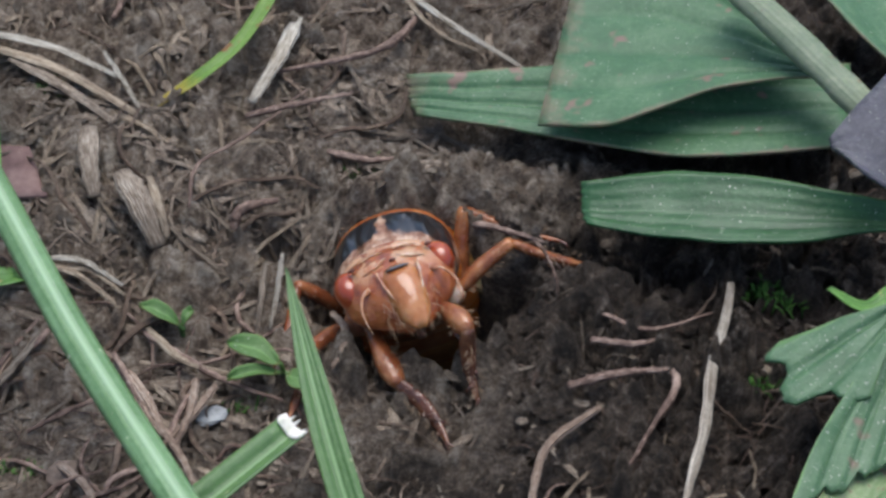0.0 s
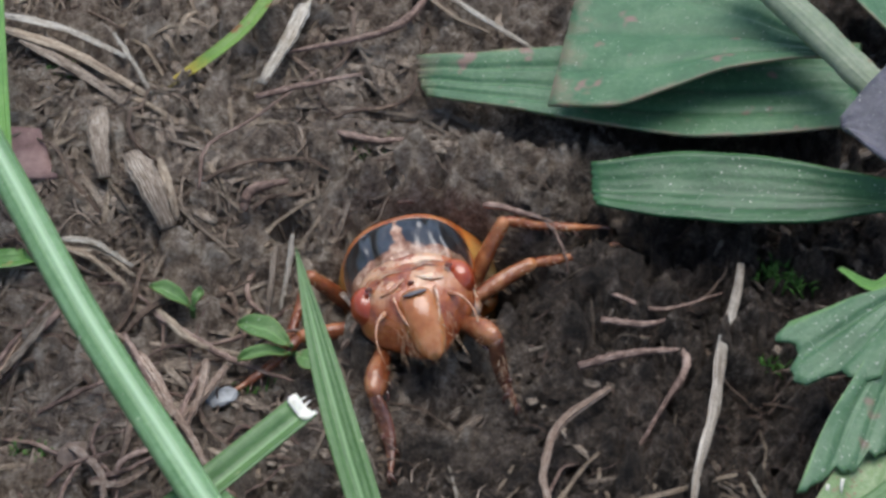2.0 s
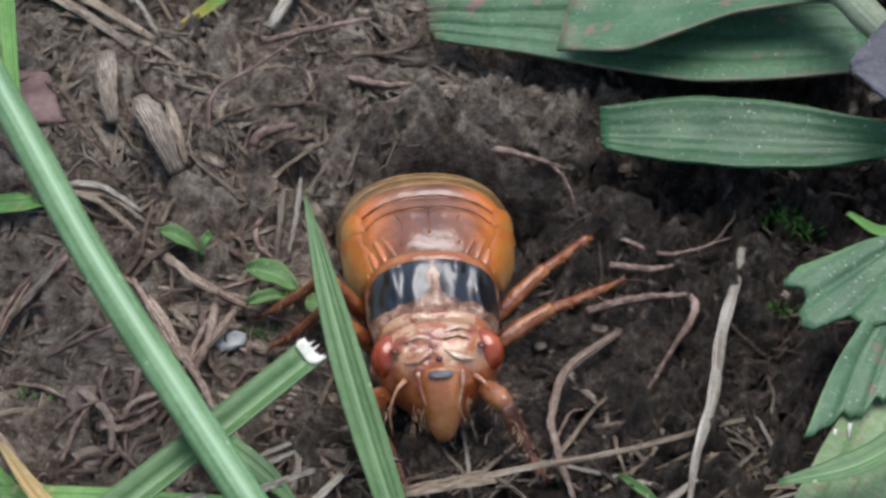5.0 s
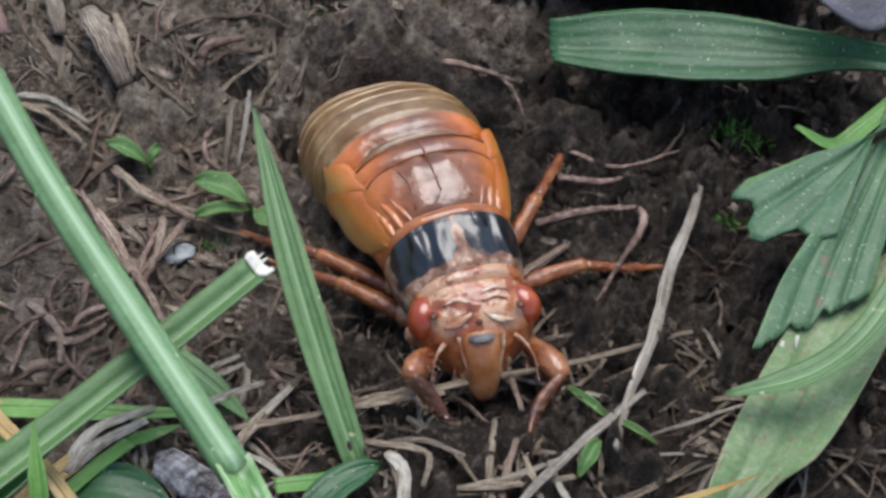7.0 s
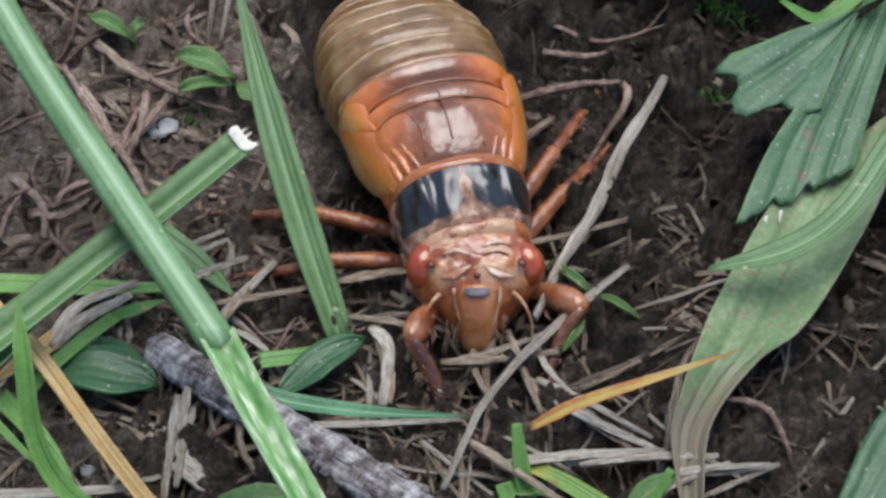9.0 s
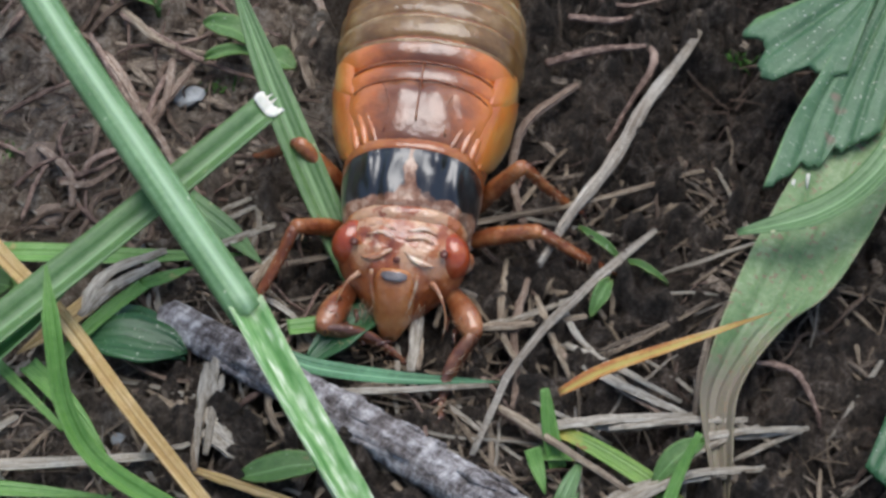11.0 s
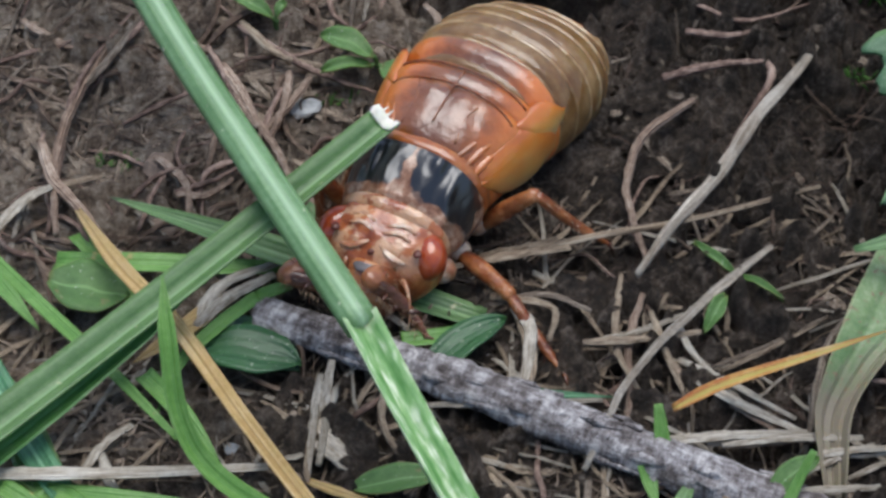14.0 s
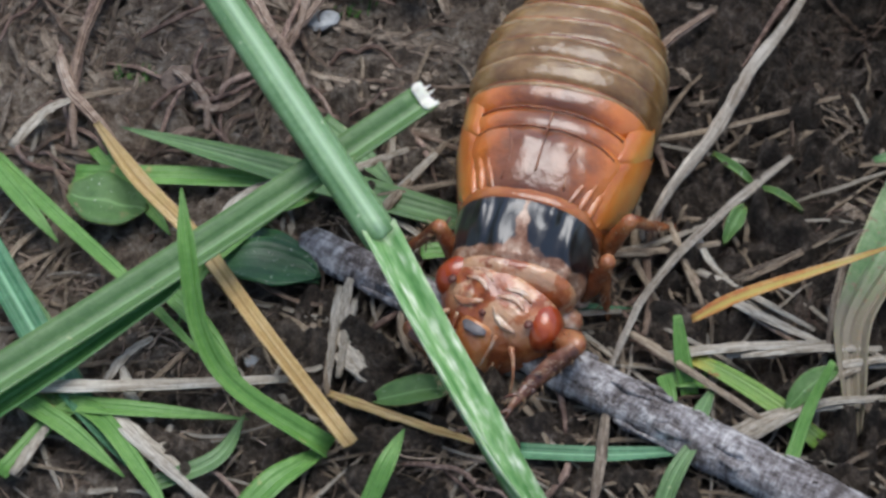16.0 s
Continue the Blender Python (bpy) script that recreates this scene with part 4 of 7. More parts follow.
blade([(-18.03, -20.87, 1.40), (-20.40, -23.56, 1.80), (-22.85, -25.38, 1.60)], 1.3, YELLOW, "dry yellow blade at the tuft's edge", parent=G1)
blade([(-34.15, -16.15, 1.40), (-30.87, -20.22, 1.70), (-28.60, -22.90, 1.40)], 1.0, GRASS_BRIGHT, "thin green blade over the roots", parent=G1)
blade([(-21.78, -39.42, 1.60), (-18.14, -37.82, 1.90), (-16.83, -34.67, 1.50)], 1.1, GRASS, "green blade by the rusty straw", parent=G1)
WEED = tagged(new("creeping_weed"), "creeping weed with small green leaves under the grass", "weed")
for lf in (([(-28.43, -19.41, 1.33), (-23.61, -19.70, 0.55)], 3.6, "round green weed leaf"), ([(-19.11, -24.30, 1.51), (-13.11, -25.92, 1.53)], 3.2, "dark green weed leaf"),
           ([(-9.72, -33.96, 1.42), (-5.00, -32.98, 1.85)], 1.9, "small pointed green leaf"),
           ([(-29.80, -28.74, 0.54), (-25.80, -35.04, 0.93)], 2.4, "green weed leaf on the soil"),
           ([(11.56, -21.18, 1.48), (10.03, -23.28, 0.80)], 1.0, "pale withered leaflet"), ([(9.77, -17.14, 1.29), (12.23, -19.61, 1.19)], 0.6, "slim green leaflet"),
           ([(12.07, -19.39, 1.17), (14.74, -21.58, 1.47)], 0.5, "slim green leaflet"), ([(-6.12, -26.02, 1.06), (-1.22, -22.11, 1.14)], 2.1, "dark green leaf beside the blade's foot"),
           ([(-19.41, -21.77, 0.78), (-13.37, -26.15, 1.29)], 3.0, "dark green weed leaf"),
           ([(13.13, -34.67, 0.61), (16.02, -32.50, 1.83)], 1.4, "narrow green leaf")):
    ends = [(x, y, z + (0.9 if x > 8 else 0.2)) for x, y, z in lf[0]]
    oval_leaf(ends[0], ends[1], lf[1], LEAF_DARK if "dark" in lf[2] else LEAF_SOFT, parent=WEED, label=lf[2])


def seedling(name, foot, leaves, label):
    """A seedling: a short stalk with its leaves."""
    root = new(name)
    root.location = Vector(foot) * MM
    back = Matrix.Translation(-Vector(foot) * MM)
    for base, tip, w in leaves:
        v, f, u = sweep(smooth_path([foot, (Vector(foot) + Vector(base)) * 0.5 + Vector((0, 0, 0.3)), base], 6), [0.3] * 6, ring_profile(6))
        build("stalk", v, f, LEAF_SOFT, parent=root, uvs=u).matrix_parent_inverse = back
        oval_leaf(base, tip, w, LEAF_SOFT, parent=root).matrix_parent_inverse = back
    return tagged(root, label, "seedling")


S = [(-16.27, 1.89, -0.21), (-16.41, 1.89, 1.41), (-19.02, 2.44, 2.41), (-16.14, 1.68, 1.37), (-15.70, 2.74, 1.93)]
seedling("seedling", S[0], [(S[1], S[2], 1.3), (S[3], S[4], 0.7)], "tiny light green seedling")
S = [(-9.58, -0.92, -0.55), (-9.84, -1.39, 1.33), (-13.32, -0.06, 1.47), (-10.03, -1.77, 0.84), (-13.07, -2.88, 1.23), (-9.30, -1.89, 0.81), (-7.29, -3.13, 0.75)]
seedling("clover_seedling", S[0], [(S[1], S[2], 1.8), (S[3], S[4], 1.0), (S[5], S[6], 1.9)], "small clover-like weed with three leaves")

# ---- straws, roots and twigs on the soil ----
G2, G3 = "straws on the soil", "roots on the soil"
for k, (pts, w, mat, txt) in enumerate((
        ([(-9.61, 27.87, 4.88), (-10.79, 24.15, 4.44), (-12.58, 20.10, 3.87)], 1.2, STRAW_PALE, "pale flat piece of straw"),
        ([(-31.71, 26.52, 4.80), (-26.30, 24.39, 5.07), (-21.90, 22.08, 4.50)], 0.7, STRAW_PALE, "pale straw"),
        ([(-31.26, 25.55, 4.28), (-25.77, 22.56, 4.60), (-20.44, 18.90, 3.92)], 0.9, STRAW, "flat tan straw"),
        ([(-29.52, 24.23, 4.28), (-25.26, 21.03, 4.24), (-21.68, 17.76, 4.07)], 0.9, STRAW_GREY, "weathered straw"),
        ([(-23.05, 24.74, 4.46), (-21.17, 21.17, 4.37), (-19.98, 18.93, 3.89)], 0.4, STRAW_PALE, "thin pale straw"),
        ([(-2.17, 30.76, 4.96), (1.24, 26.94, 5.05), (6.13, 22.96, 4.42)], 0.55, STRAW_PALE, "pale grey straw"),
        ([(-2.78, 31.42, 4.68), (0.05, 26.90, 4.55), (3.21, 24.57, 4.48)], 0.4, STRAW, "thin straw"),
        ([(-23.30, 17.02, 4.40), (-23.06, 13.76, 4.43), (-22.45, 10.75, 3.94)], 1.6, STRAW_CHIP, "brown flat straw"),
        ([(-20.82, 12.64, 4.35), (-19.34, 10.02, 3.87), (-18.18, 7.76, 2.18)], 2.0, STRAW_CHIP, "weathered wood chip"),
        ([(-18.93, 12.33, 4.23), (-18.04, 9.77, 3.59), (-17.57, 8.30, 2.43)], 0.7, STRAW, "split straw"),
        ([(-25.33, 6.90, 2.16), (-22.88, 6.46, 2.19), (-20.31, 5.03, 1.44)], 0.5, STRAW_PALE, "pale straw of a frayed bunch"),
        ([(-25.20, 6.47, 1.92), (-22.85, 5.51, 1.58), (-20.26, 2.98, 1.31)], 0.5, STRAW, "tan straw of a frayed bunch"),
        ([(-25.89, 6.42, 1.71), (-22.53, 6.14, 1.72), (-20.12, 4.31, 1.23)], 0.45, STRAW, "straw of a frayed bunch"),
        ([(-27.98, -4.13, 1.15), (-26.39, -2.01, 1.69), (-24.76, 2.23, 1.21)], 0.6, STRAW_GREY, "thin tan stick"),
        ([(-18.43, 1.49, 1.15), (-15.97, -1.15, 0.99), (-12.94, -1.66, 0.21)], 0.6, STRAW, "bent tan straw"),
        ([(-10.00, 7.42, 1.99), (-10.25, 5.14, 0.88), (-10.66, 2.19, 0.27)], 0.4, STRAW_PALE, "thin upright straw"),
        ([(-11.13, 7.10, 1.25), (-11.34, 4.45, 0.54), (-11.48, 1.45, -0.01)], 0.45, STRAW_GREY, "thin grey straw"),
        ([(14.31, -17.46, 2.03), (10.06, -21.79, 2.32), (5.81, -26.80, 2.03), (3.11, -32.63, 1.36)], 0.62, STRAW_TWO, "long curved tan straw"),
        ([(5.48, -18.80, 1.04), (5.01, -23.79, 1.15), (6.30, -27.18, 1.16)], 0.5, STRAW, "thin tan straw"),
        ([(8.61, -22.31, 1.28), (9.77, -25.33, 1.55), (14.04, -30.04, 1.10)], 0.45, STRAW_PALE, "thin pale straw"),
        ([(11.05, -25.91, 1.34), (13.71, -24.62, 1.61), (17.29, -22.44, 1.77)], 0.35, STRAW, "thin straw"),
        ([(10.01, -30.71, 1.02), (13.04, -30.41, 1.32), (16.42, -30.42, 0.93)], 0.55, STRAW_PALE, "pale straw"),
        ([(16.20, -31.22, 0.89), (19.06, -31.26, 0.89), (22.25, -30.38, 0.30)], 0.5, STRAW_PALE, "pale forked straw"),
        ([(17.69, -32.74, 0.64), (20.00, -31.63, 0.70), (22.23, -30.44, 0.40)], 0.4, STRAW_PALE, "pale straw"),
        ([(9.74, -35.94, 1.26), (13.13, -34.36, 1.00), (17.61, -33.79, 0.60)], 0.6, STRAW_PALE, "pale straw"),
        ([(-31.41, -32.94, 1.26), (-23.55, -33.50, 2.25), (-14.55, -32.38, 1.22)], 0.95, STRAW_PALE, "long bleached straw"),
        ([(-12.29, -33.25, 1.13), (-8.44, -34.90, 1.27), (-4.03, -36.45, 1.12)], 0.7, YELLOW, "rust-coloured straw"),
        ([(-11.88, -26.36, 1.58), (-12.13, -29.46, 1.57), (-12.30, -32.98, 1.17)], 0.55, STRAW_PALE, "pale straw"),
        ([(-24.41, -34.62, 1.29), (-21.63, -37.88, 2.16), (-18.05, -40.89, 1.56)], 0.85, STRAW_PALE, "bleached straw"),
        ([(-29.30, -38.45, 0.67), (-28.49, -36.85, 1.03), (-27.74, -35.30, 0.89)], 0.6, STRAW, "tan straw"),
        ([(10.66, -30.77, 0.97), (13.34, -30.66, 1.26), (16.40, -30.16, 0.96)], 0.6, STRAW, "tan straw"),
        ([(2.45, -40.49, 1.26), (2.95, -36.97, 1.30), (3.32, -33.30, 1.29)], 0.7, STRAW_GREY, "grey straw"),
        ([(-9.84, -21.19, 1.45), (-8.14, -18.50, 1.14), (-6.09, -15.00, 0.44)], 0.7, STRAW, "tan straw"),
        ([(-12.51, -15.58, 0.64), (-11.37, -14.57, 0.72), (-9.84, -13.39, 0.33)], 0.5, STRAW_PALE, "short pale straw"),
        ([(-13.40, -17.21, 1.01), (-11.47, -15.59, 0.84), (-9.50, -14.26, 0.62)], 0.5, STRAW_PALE, "pale straw"),
        ([(-9.85, -21.30, 1.48), (-8.30, -18.66, 1.24), (-6.56, -15.78, 0.78)], 0.6, STRAW, "tan straw"),
        ([(-3.00, -17.09, 0.53), (-0.29, -16.80, 1.08), (1.74, -16.06, 0.99)], 0.5, STRAW, "tan straw"),
        ([(0.02, -26.69, 1.14), (0.03, -23.81, 0.97), (-0.79, -21.22, 1.03)], 0.9, STRAW, "crumpled papery straw"),
        ([(-2.29, -20.80, 0.75), (1.03, -20.33, 1.09), (3.67, -21.40, 0.96)], 0.5, STRAW_GREY, "grey straw"),
        ([(-19.90, -23.65, 0.87), (-18.15, -20.07, 1.52), (-14.68, -17.97, 1.19)], 0.9, STRAW_PALE, "pale flat straw"),
        ([(-11.76, -29.11, 1.38), (-11.51, -27.41, 1.70), (-11.28, -25.44, 1.67)], 0.7, STRAW_PALE, "pale straw"),
        ([(10.41, -25.68, 1.31), (13.72, -24.33, 1.61), (17.28, -22.44, 1.87)], 0.35, STRAW_GREY, "thin grey straw"),
        ([(-6.07, -28.15, 1.16), (-0.94, -28.35, 1.59), (4.21, -27.54, 0.76)], 0.5, STRAW_PALE, "pale straw beside the stick"),
        ([(7.13, -21.62, 1.25), (7.99, -24.99, 1.47), (8.86, -27.74, 1.48)], 0.5, STRAW, "tan straw"),
        ([(8.66, -25.00, 1.20), (11.60, -27.16, 1.75), (15.06, -29.12, 1.19)], 0.5, STRAW_PALE, "pale straw"),
        ([(-2.83, -17.31, 0.57), (3.91, -16.21, 1.34), (10.74, -14.44, 1.10), (17.69, -11.94, 0.82)], 0.5, STRAW, "long thin tan straw"),
        ([(15.57, -30.66, 0.99), (17.23, -24.26, 1.82), (20.40, -20.56, 1.70)], 0.5, STRAW_GREY, "grey straw by the leaf"),
        ([(-32.10, -13.57, -0.11), (-30.03, -12.24, 0.71), (-25.97, -10.96, 0.74)], 0.6, STRAW, "tan straw in the tuft"),
        ([(9.60, -26.90, 1.70), (12.20, -28.50, 1.60), (15.40, -30.10, 1.30)], 0.7, STRAW_PALE, "bleached split straw"),
        ([(6.40, -30.90, 1.30), (10.50, -30.60, 1.70), (15.60, -30.20, 1.50)], 0.75, STRAW_PALE, "bleached straw under the dry blade"),
        ([(15.60, -31.60, 1.20), (18.20, -31.30, 1.40), (21.60, -30.90, 1.10)], 0.55, STRAW_PALE, "bleached straw by the leaf's foot"),
        ([(4.40, -29.20, 1.40), (7.60, -31.90, 1.60), (11.80, -35.20, 1.40)], 0.6, STRAW, "tan straw by the green stub"),
        ([(11.00, -36.40, 1.40), (14.80, -34.40, 1.70), (19.40, -33.60, 1.20)], 0.65, STRAW_PALE, "pale bent straw"),
        ([(-32.21, -16.00, 1.50), (-30.46, -13.40, 1.50), (-29.01, -12.44, 1.50)], 0.8, STRAW_PALE, "pale broken straw among the litter"),
        ([(-25.00, -33.05, 1.30), (-23.93, -30.98, 1.30), (-22.44, -29.64, 1.30)], 0.6, STRAW_PALE, "bleached straw among the litter"),
        ([(-24.05, -31.48, 1.20), (-23.19, -33.73, 1.20), (-21.95, -35.21, 1.20)], 0.7, STRAW_PALE, "pale broken straw among the litter"),
        ([(-9.78, -32.63, 1.20), (-11.10, -31.51, 1.20), (-12.42, -30.56, 1.20)], 0.8, STRAW_PALE, "bleached straw among the litter"),
        ([(10.78, -30.99, 1.50), (14.27, -30.55, 1.50), (18.68, -30.55, 1.50)], 0.7, STRAW_PALE, "pale broken straw among the litter"),
        ([(3.65, -23.84, 1.30), (5.95, -23.25, 1.30), (9.27, -21.84, 1.30)], 0.5, STRAW_PALE, "bleached straw among the litter"),
        ([(14.76, -33.04, 1.20), (16.71, -31.93, 1.20), (19.32, -30.81, 1.20)], 0.5, STRAW_PALE, "pale broken straw among the litter"),
        ([(-30.42, -30.71, 1.20), (-28.57, -29.95, 1.20), (-26.75, -28.79, 1.20)], 0.6, STRAW, "tan straw among the litter"),
        ([(-2.26, -20.49, 1.20), (1.38, -21.33, 1.20), (1.20, -23.76, 1.20)], 0.5, STRAW, "thin tan straw among the litter"),
        ([(-8.08, -26.11, 1.20), (-8.30, -29.23, 1.20), (-7.28, -31.51, 1.20)], 0.5, STRAW, "tan straw among the litter"),
        ([(-9.78, -21.27, 1.30), (-8.85, -19.42, 1.30), (-6.59, -16.50, 1.30)], 0.7, STRAW_PALE, "bleached straw among the litter"),
        ([(-2.87, -18.16, 1.50), (-0.19, -17.55, 1.50), (2.50, -17.15, 1.50)], 0.7, STRAW, "thin tan straw among the litter"),
        ([(-10.18, -19.62, 1.30), (-6.87, -19.02, 1.30), (-2.88, -18.01, 1.30)], 0.5, STRAW, "tan straw among the litter"),
        ([(-0.87, -21.27, 1.20), (0.11, -22.90, 1.20), (-0.23, -26.87, 1.20)], 0.9, STRAW_PALE, "pale broken straw among the litter"),
        ([(-12.06, -29.08, 1.20), (-10.70, -30.99, 1.20), (-9.72, -31.75, 1.20)], 1.0, STRAW_PALE, "bleached straw among the litter"),
        ([(-11.01, -27.11, 1.40), (-11.40, -29.22, 1.40), (-11.73, -32.42, 1.40)], 0.6, STRAW_PALE, "pale broken straw among the litter"),
        ([(-19.36, -22.88, 1.40), (-17.70, -20.87, 1.40), (-15.01, -19.03, 1.40)], 1.0, STRAW_PALE, "pale frayed straw in the tuft"),
        ([(-11.91, -17.94, 1.30), (-10.27, -17.11, 1.30), (-8.28, -16.19, 1.30)], 0.6, STRAW_PALE, "short pale straw"),
        ([(-24.81, -34.21, 1.40), (-22.04, -36.79, 1.40), (-19.68, -38.77, 1.40)], 1.0, STRAW_PALE, "bleached flat straw in the tuft"),
        ([(-29.39, -38.69, 1.30), (-28.37, -36.71, 1.30), (-27.72, -35.43, 1.30)], 0.7, STRAW_PALE, "bleached straw stub"),
        ([(-11.77, -28.06, 1.20), (-12.28, -31.13, 1.20), (-12.34, -33.39, 1.20)], 0.6, STRAW, "upright tan straw"),
        ([(3.12, -24.11, 1.60), (6.38, -23.93, 1.60), (9.97, -23.36, 1.60)], 0.6, STRAW, "tan straw under the dry blade"),
        ([(10.32, -36.17, 1.40), (13.48, -34.73, 1.40), (16.94, -34.01, 1.40)], 0.8, STRAW_PALE, "bleached straw by the stick"),
        ([(-28.04, -35.23, 0.64), (-27.37, -32.41, 0.89), (-25.71, -29.25, 1.30)], 0.5, STRAW, "straw in the tuft"))):
    pts = [(x, y, z + 0.35) for x, y, z in pts]
    stem(pts, w, mat, txt + (" on the damp soil" if "soil" not in txt else ""), "straw", "straw", G2, end=0.55, flat=0.45 if w > 0.65 else 0.8, seed=k, bend=0.03, knobs=0.1, start=0.6)
for k, (pts, w, txt) in enumerate((
        ([(-0.96, 29.23, 4.15), (-3.12, 25.40, 4.55), (-6.28, 24.42, 3.99), (-11.38, 23.44, 3.65)], 0.7, "dark bent root"),
        ([(-12.91, 18.85, 3.74), (-9.24, 19.53, 4.27), (-5.59, 20.44, 4.39)], 0.55, "thin brown root"),
        ([(-16.22, 10.23, 3.40), (-15.85, 13.75, 3.91), (-12.59, 16.68, 4.02), (-8.74, 21.38, 3.91)], 0.35, "thin wiry root"),
        ([(-13.33, 9.10, 2.57), (-12.84, 9.86, 3.40), (-11.74, 10.44, 3.55), (-10.40, 11.11, 3.21)], 0.9, "short curled reddish root"),
        ([(-3.09, 9.81, 2.62), (0.29, 10.79, 1.90), (4.72, 7.85, 3.67), (7.14, 7.54, 2.83)], 0.6, "pale root over the burrow's rim"),
        ([(4.49, 8.53, 3.22), (6.69, 7.38, 2.91), (7.77, 5.49, 2.21), (8.03, 3.97, 1.67)], 0.3, "hair-thin root loop"),
        ([(8.37, -3.68, 1.38), (11.58, -2.98, 1.76), (15.07, -2.05, 1.14)], 0.75, "reddish root"),
        ([(15.09, -1.75, 1.08), (15.15, -3.58, 0.98), (13.55, -6.58, 0.94), (11.83, -9.58, 0.46)], 0.6, "reddish bent root"),
        ([(-7.21, 15.48, 3.57), (-4.52, 14.62, 3.59), (-1.29, 14.59, 3.88)], 0.6, "dark root fragment"),
        ([(-29.10, -15.02, 0.21), (-28.79, -7.08, 1.02), (-28.02, -3.40, 1.63), (-25.56, 2.34, 1.14)], 0.55, "long reddish root"),
        ([(-30.28, -7.53, 0.75), (-29.77, -9.82, 0.76), (-27.38, -13.82, 1.00), (-24.12, -17.89, 0.56)], 0.5, "bent tan root"),
        ([(-31.78, -13.06, 0.08), (-30.41, -12.13, 0.58), (-28.33, -11.65, 0.79)], 0.6, "tan root"),
        ([(-25.31, -6.83, 0.70), (-21.89, -4.78, 0.98), (-18.12, -2.74, 0.77)], 0.4, "thin root"),
        ([(-20.39, -0.68, 1.18), (-18.32, -4.83, 1.01), (-17.32, -7.27, 0.58)], 0.5, "tan root"),
        ([(19.46, -26.39, 1.22), (21.66, -27.16, 1.17), (22.78, -29.03, 0.46), (22.95, -30.22, -0.06)], 0.5, "curved reddish root"),
        ([(-21.57, -12.20, 0.71), (-19.22, -11.44, 0.85), (-16.98, -9.39, 0.53)], 0.4, "thin root"),
        ([(-17.02, -8.93, 0.51), (-15.83, -5.15, 0.93), (-14.96, -2.41, 0.50)], 0.5, "reddish root"),
        ([(-18.57, 1.27, 0.98), (-15.37, -1.25, 0.81), (-12.84, -2.38, 0.18), (-9.60, -3.47, -0.21)], 0.6, "long tan root"),
        ([(-24.17, -12.60, 0.70), (-22.54, -11.19, 1.15), (-20.26, -10.07, 0.87)], 0.4, "thin root"),
        ([(-23.53, -15.28, 0.80), (-22.76, -12.50, 1.13), (-21.96, -10.46, 0.80)], 0.4, "thin root"),
        ([(9.93, -0.21, 1.90), (12.45, -0.47, 1.75), (14.50, 0.31, 1.33)], 0.6, "reddish root"),
        ([(10.56, 2.03, 2.02), (13.80, 1.06, 1.46), (18.04, 3.36, 0.58)], 0.4, "thin root in the loose soil"),
        ([(-22.94, 29.31, 3.57), (-21.82, 32.89, 3.74)], 0.5, "reddish root stub"),
        ([(-12.54, -2.47, 0.04), (-11.88, -0.88, 0.41), (-9.75, 0.09, 0.68), (-8.28, -0.53, 0.55)], 0.35, "hooked thin root"))):
    pts = [(x, y, z + 0.35) for x, y, z in pts]
    stem(pts, w * 0.9, ROOT, txt + " lying on the soil", "root", "root", G3, end=0.4, seed=100 + k, bend=0.05, knobs=0.16, start=0.7, n=26)
for k, (pts, w, txt) in enumerate((
        ([(-26.74, -0.18, 1.50), (-28.26, -4.70, 1.50), (-29.00, -8.40, 1.50), (-28.91, -12.44, 1.50), (-28.38, -15.94, 1.50)], 0.75, "bent tan root"),
        ([(-30.11, -8.70, 1.60), (-29.08, -11.64, 1.60), (-27.29, -13.85, 1.60), (-24.13, -18.17, 1.60), (-21.88, -20.69, 1.60)], 0.85, "winding tan root"),
        ([(-32.64, 1.78, 1.30), (-31.03, 0.53, 1.30), (-29.10, -0.46, 1.30), (-26.81, 0.24, 1.30)], 0.6, "bent tan root"),
        ([(-19.78, -1.67, 1.20), (-17.91, -5.47, 1.20), (-15.97, -8.25, 1.20), (-14.58, -11.19, 1.20)], 0.7, "winding tan root"),
        ([(-13.78, -3.07, 1.10), (-15.08, -5.41, 1.10), (-16.70, -7.94, 1.10)], 0.6, "bent tan root"),
        ([(10.30, -5.29, 1.50), (7.05, -8.24, 1.50), (5.99, -11.81, 1.50), (6.19, -14.43, 1.50), (7.08, -18.27, 1.50)], 0.6, "winding tan root"),
        ([(6.69, -20.27, 1.40), (5.76, -23.92, 1.40), (5.84, -27.08, 1.40), (5.45, -29.39, 1.40)], 0.55, "bent tan root"),
        ([(7.87, -24.00, 1.50), (8.30, -25.59, 1.50), (10.32, -27.16, 1.50), (14.29, -30.24, 1.50)], 0.5, "winding tan root"),
        ([(-15.08, -2.74, 1.30), (-15.27, -5.55, 1.30), (-15.99, -8.30, 1.30)], 0.6, "bent tan root"),
        ([(-21.38, -12.42, 1.20), (-19.66, -12.65, 1.20), (-18.04, -11.34, 1.20)], 0.55, "winding tan root"),
        ([(-23.00, -9.52, 1.20), (-20.92, -11.76, 1.20), (-20.54, -14.39, 1.20)], 0.6, "bent tan root"),
        ([(-19.37, -2.23, 1.30), (-17.76, -5.07, 1.30), (-16.74, -7.38, 1.30)], 0.9, "winding tan root"),
        ([(-6.67, 3.04, 1.30), (-5.73, 1.56, 1.30), (-5.88, -0.39, 1.30), (-6.57, -1.83, 1.30)], 0.55, "bent tan root"))):
    stem(pts, w, ROOT_PALE, txt + " lying over the damp soil", "root", "root", G3, end=0.5, seed=300 + k, bend=0.05, knobs=0.12, start=0.7, n=24)
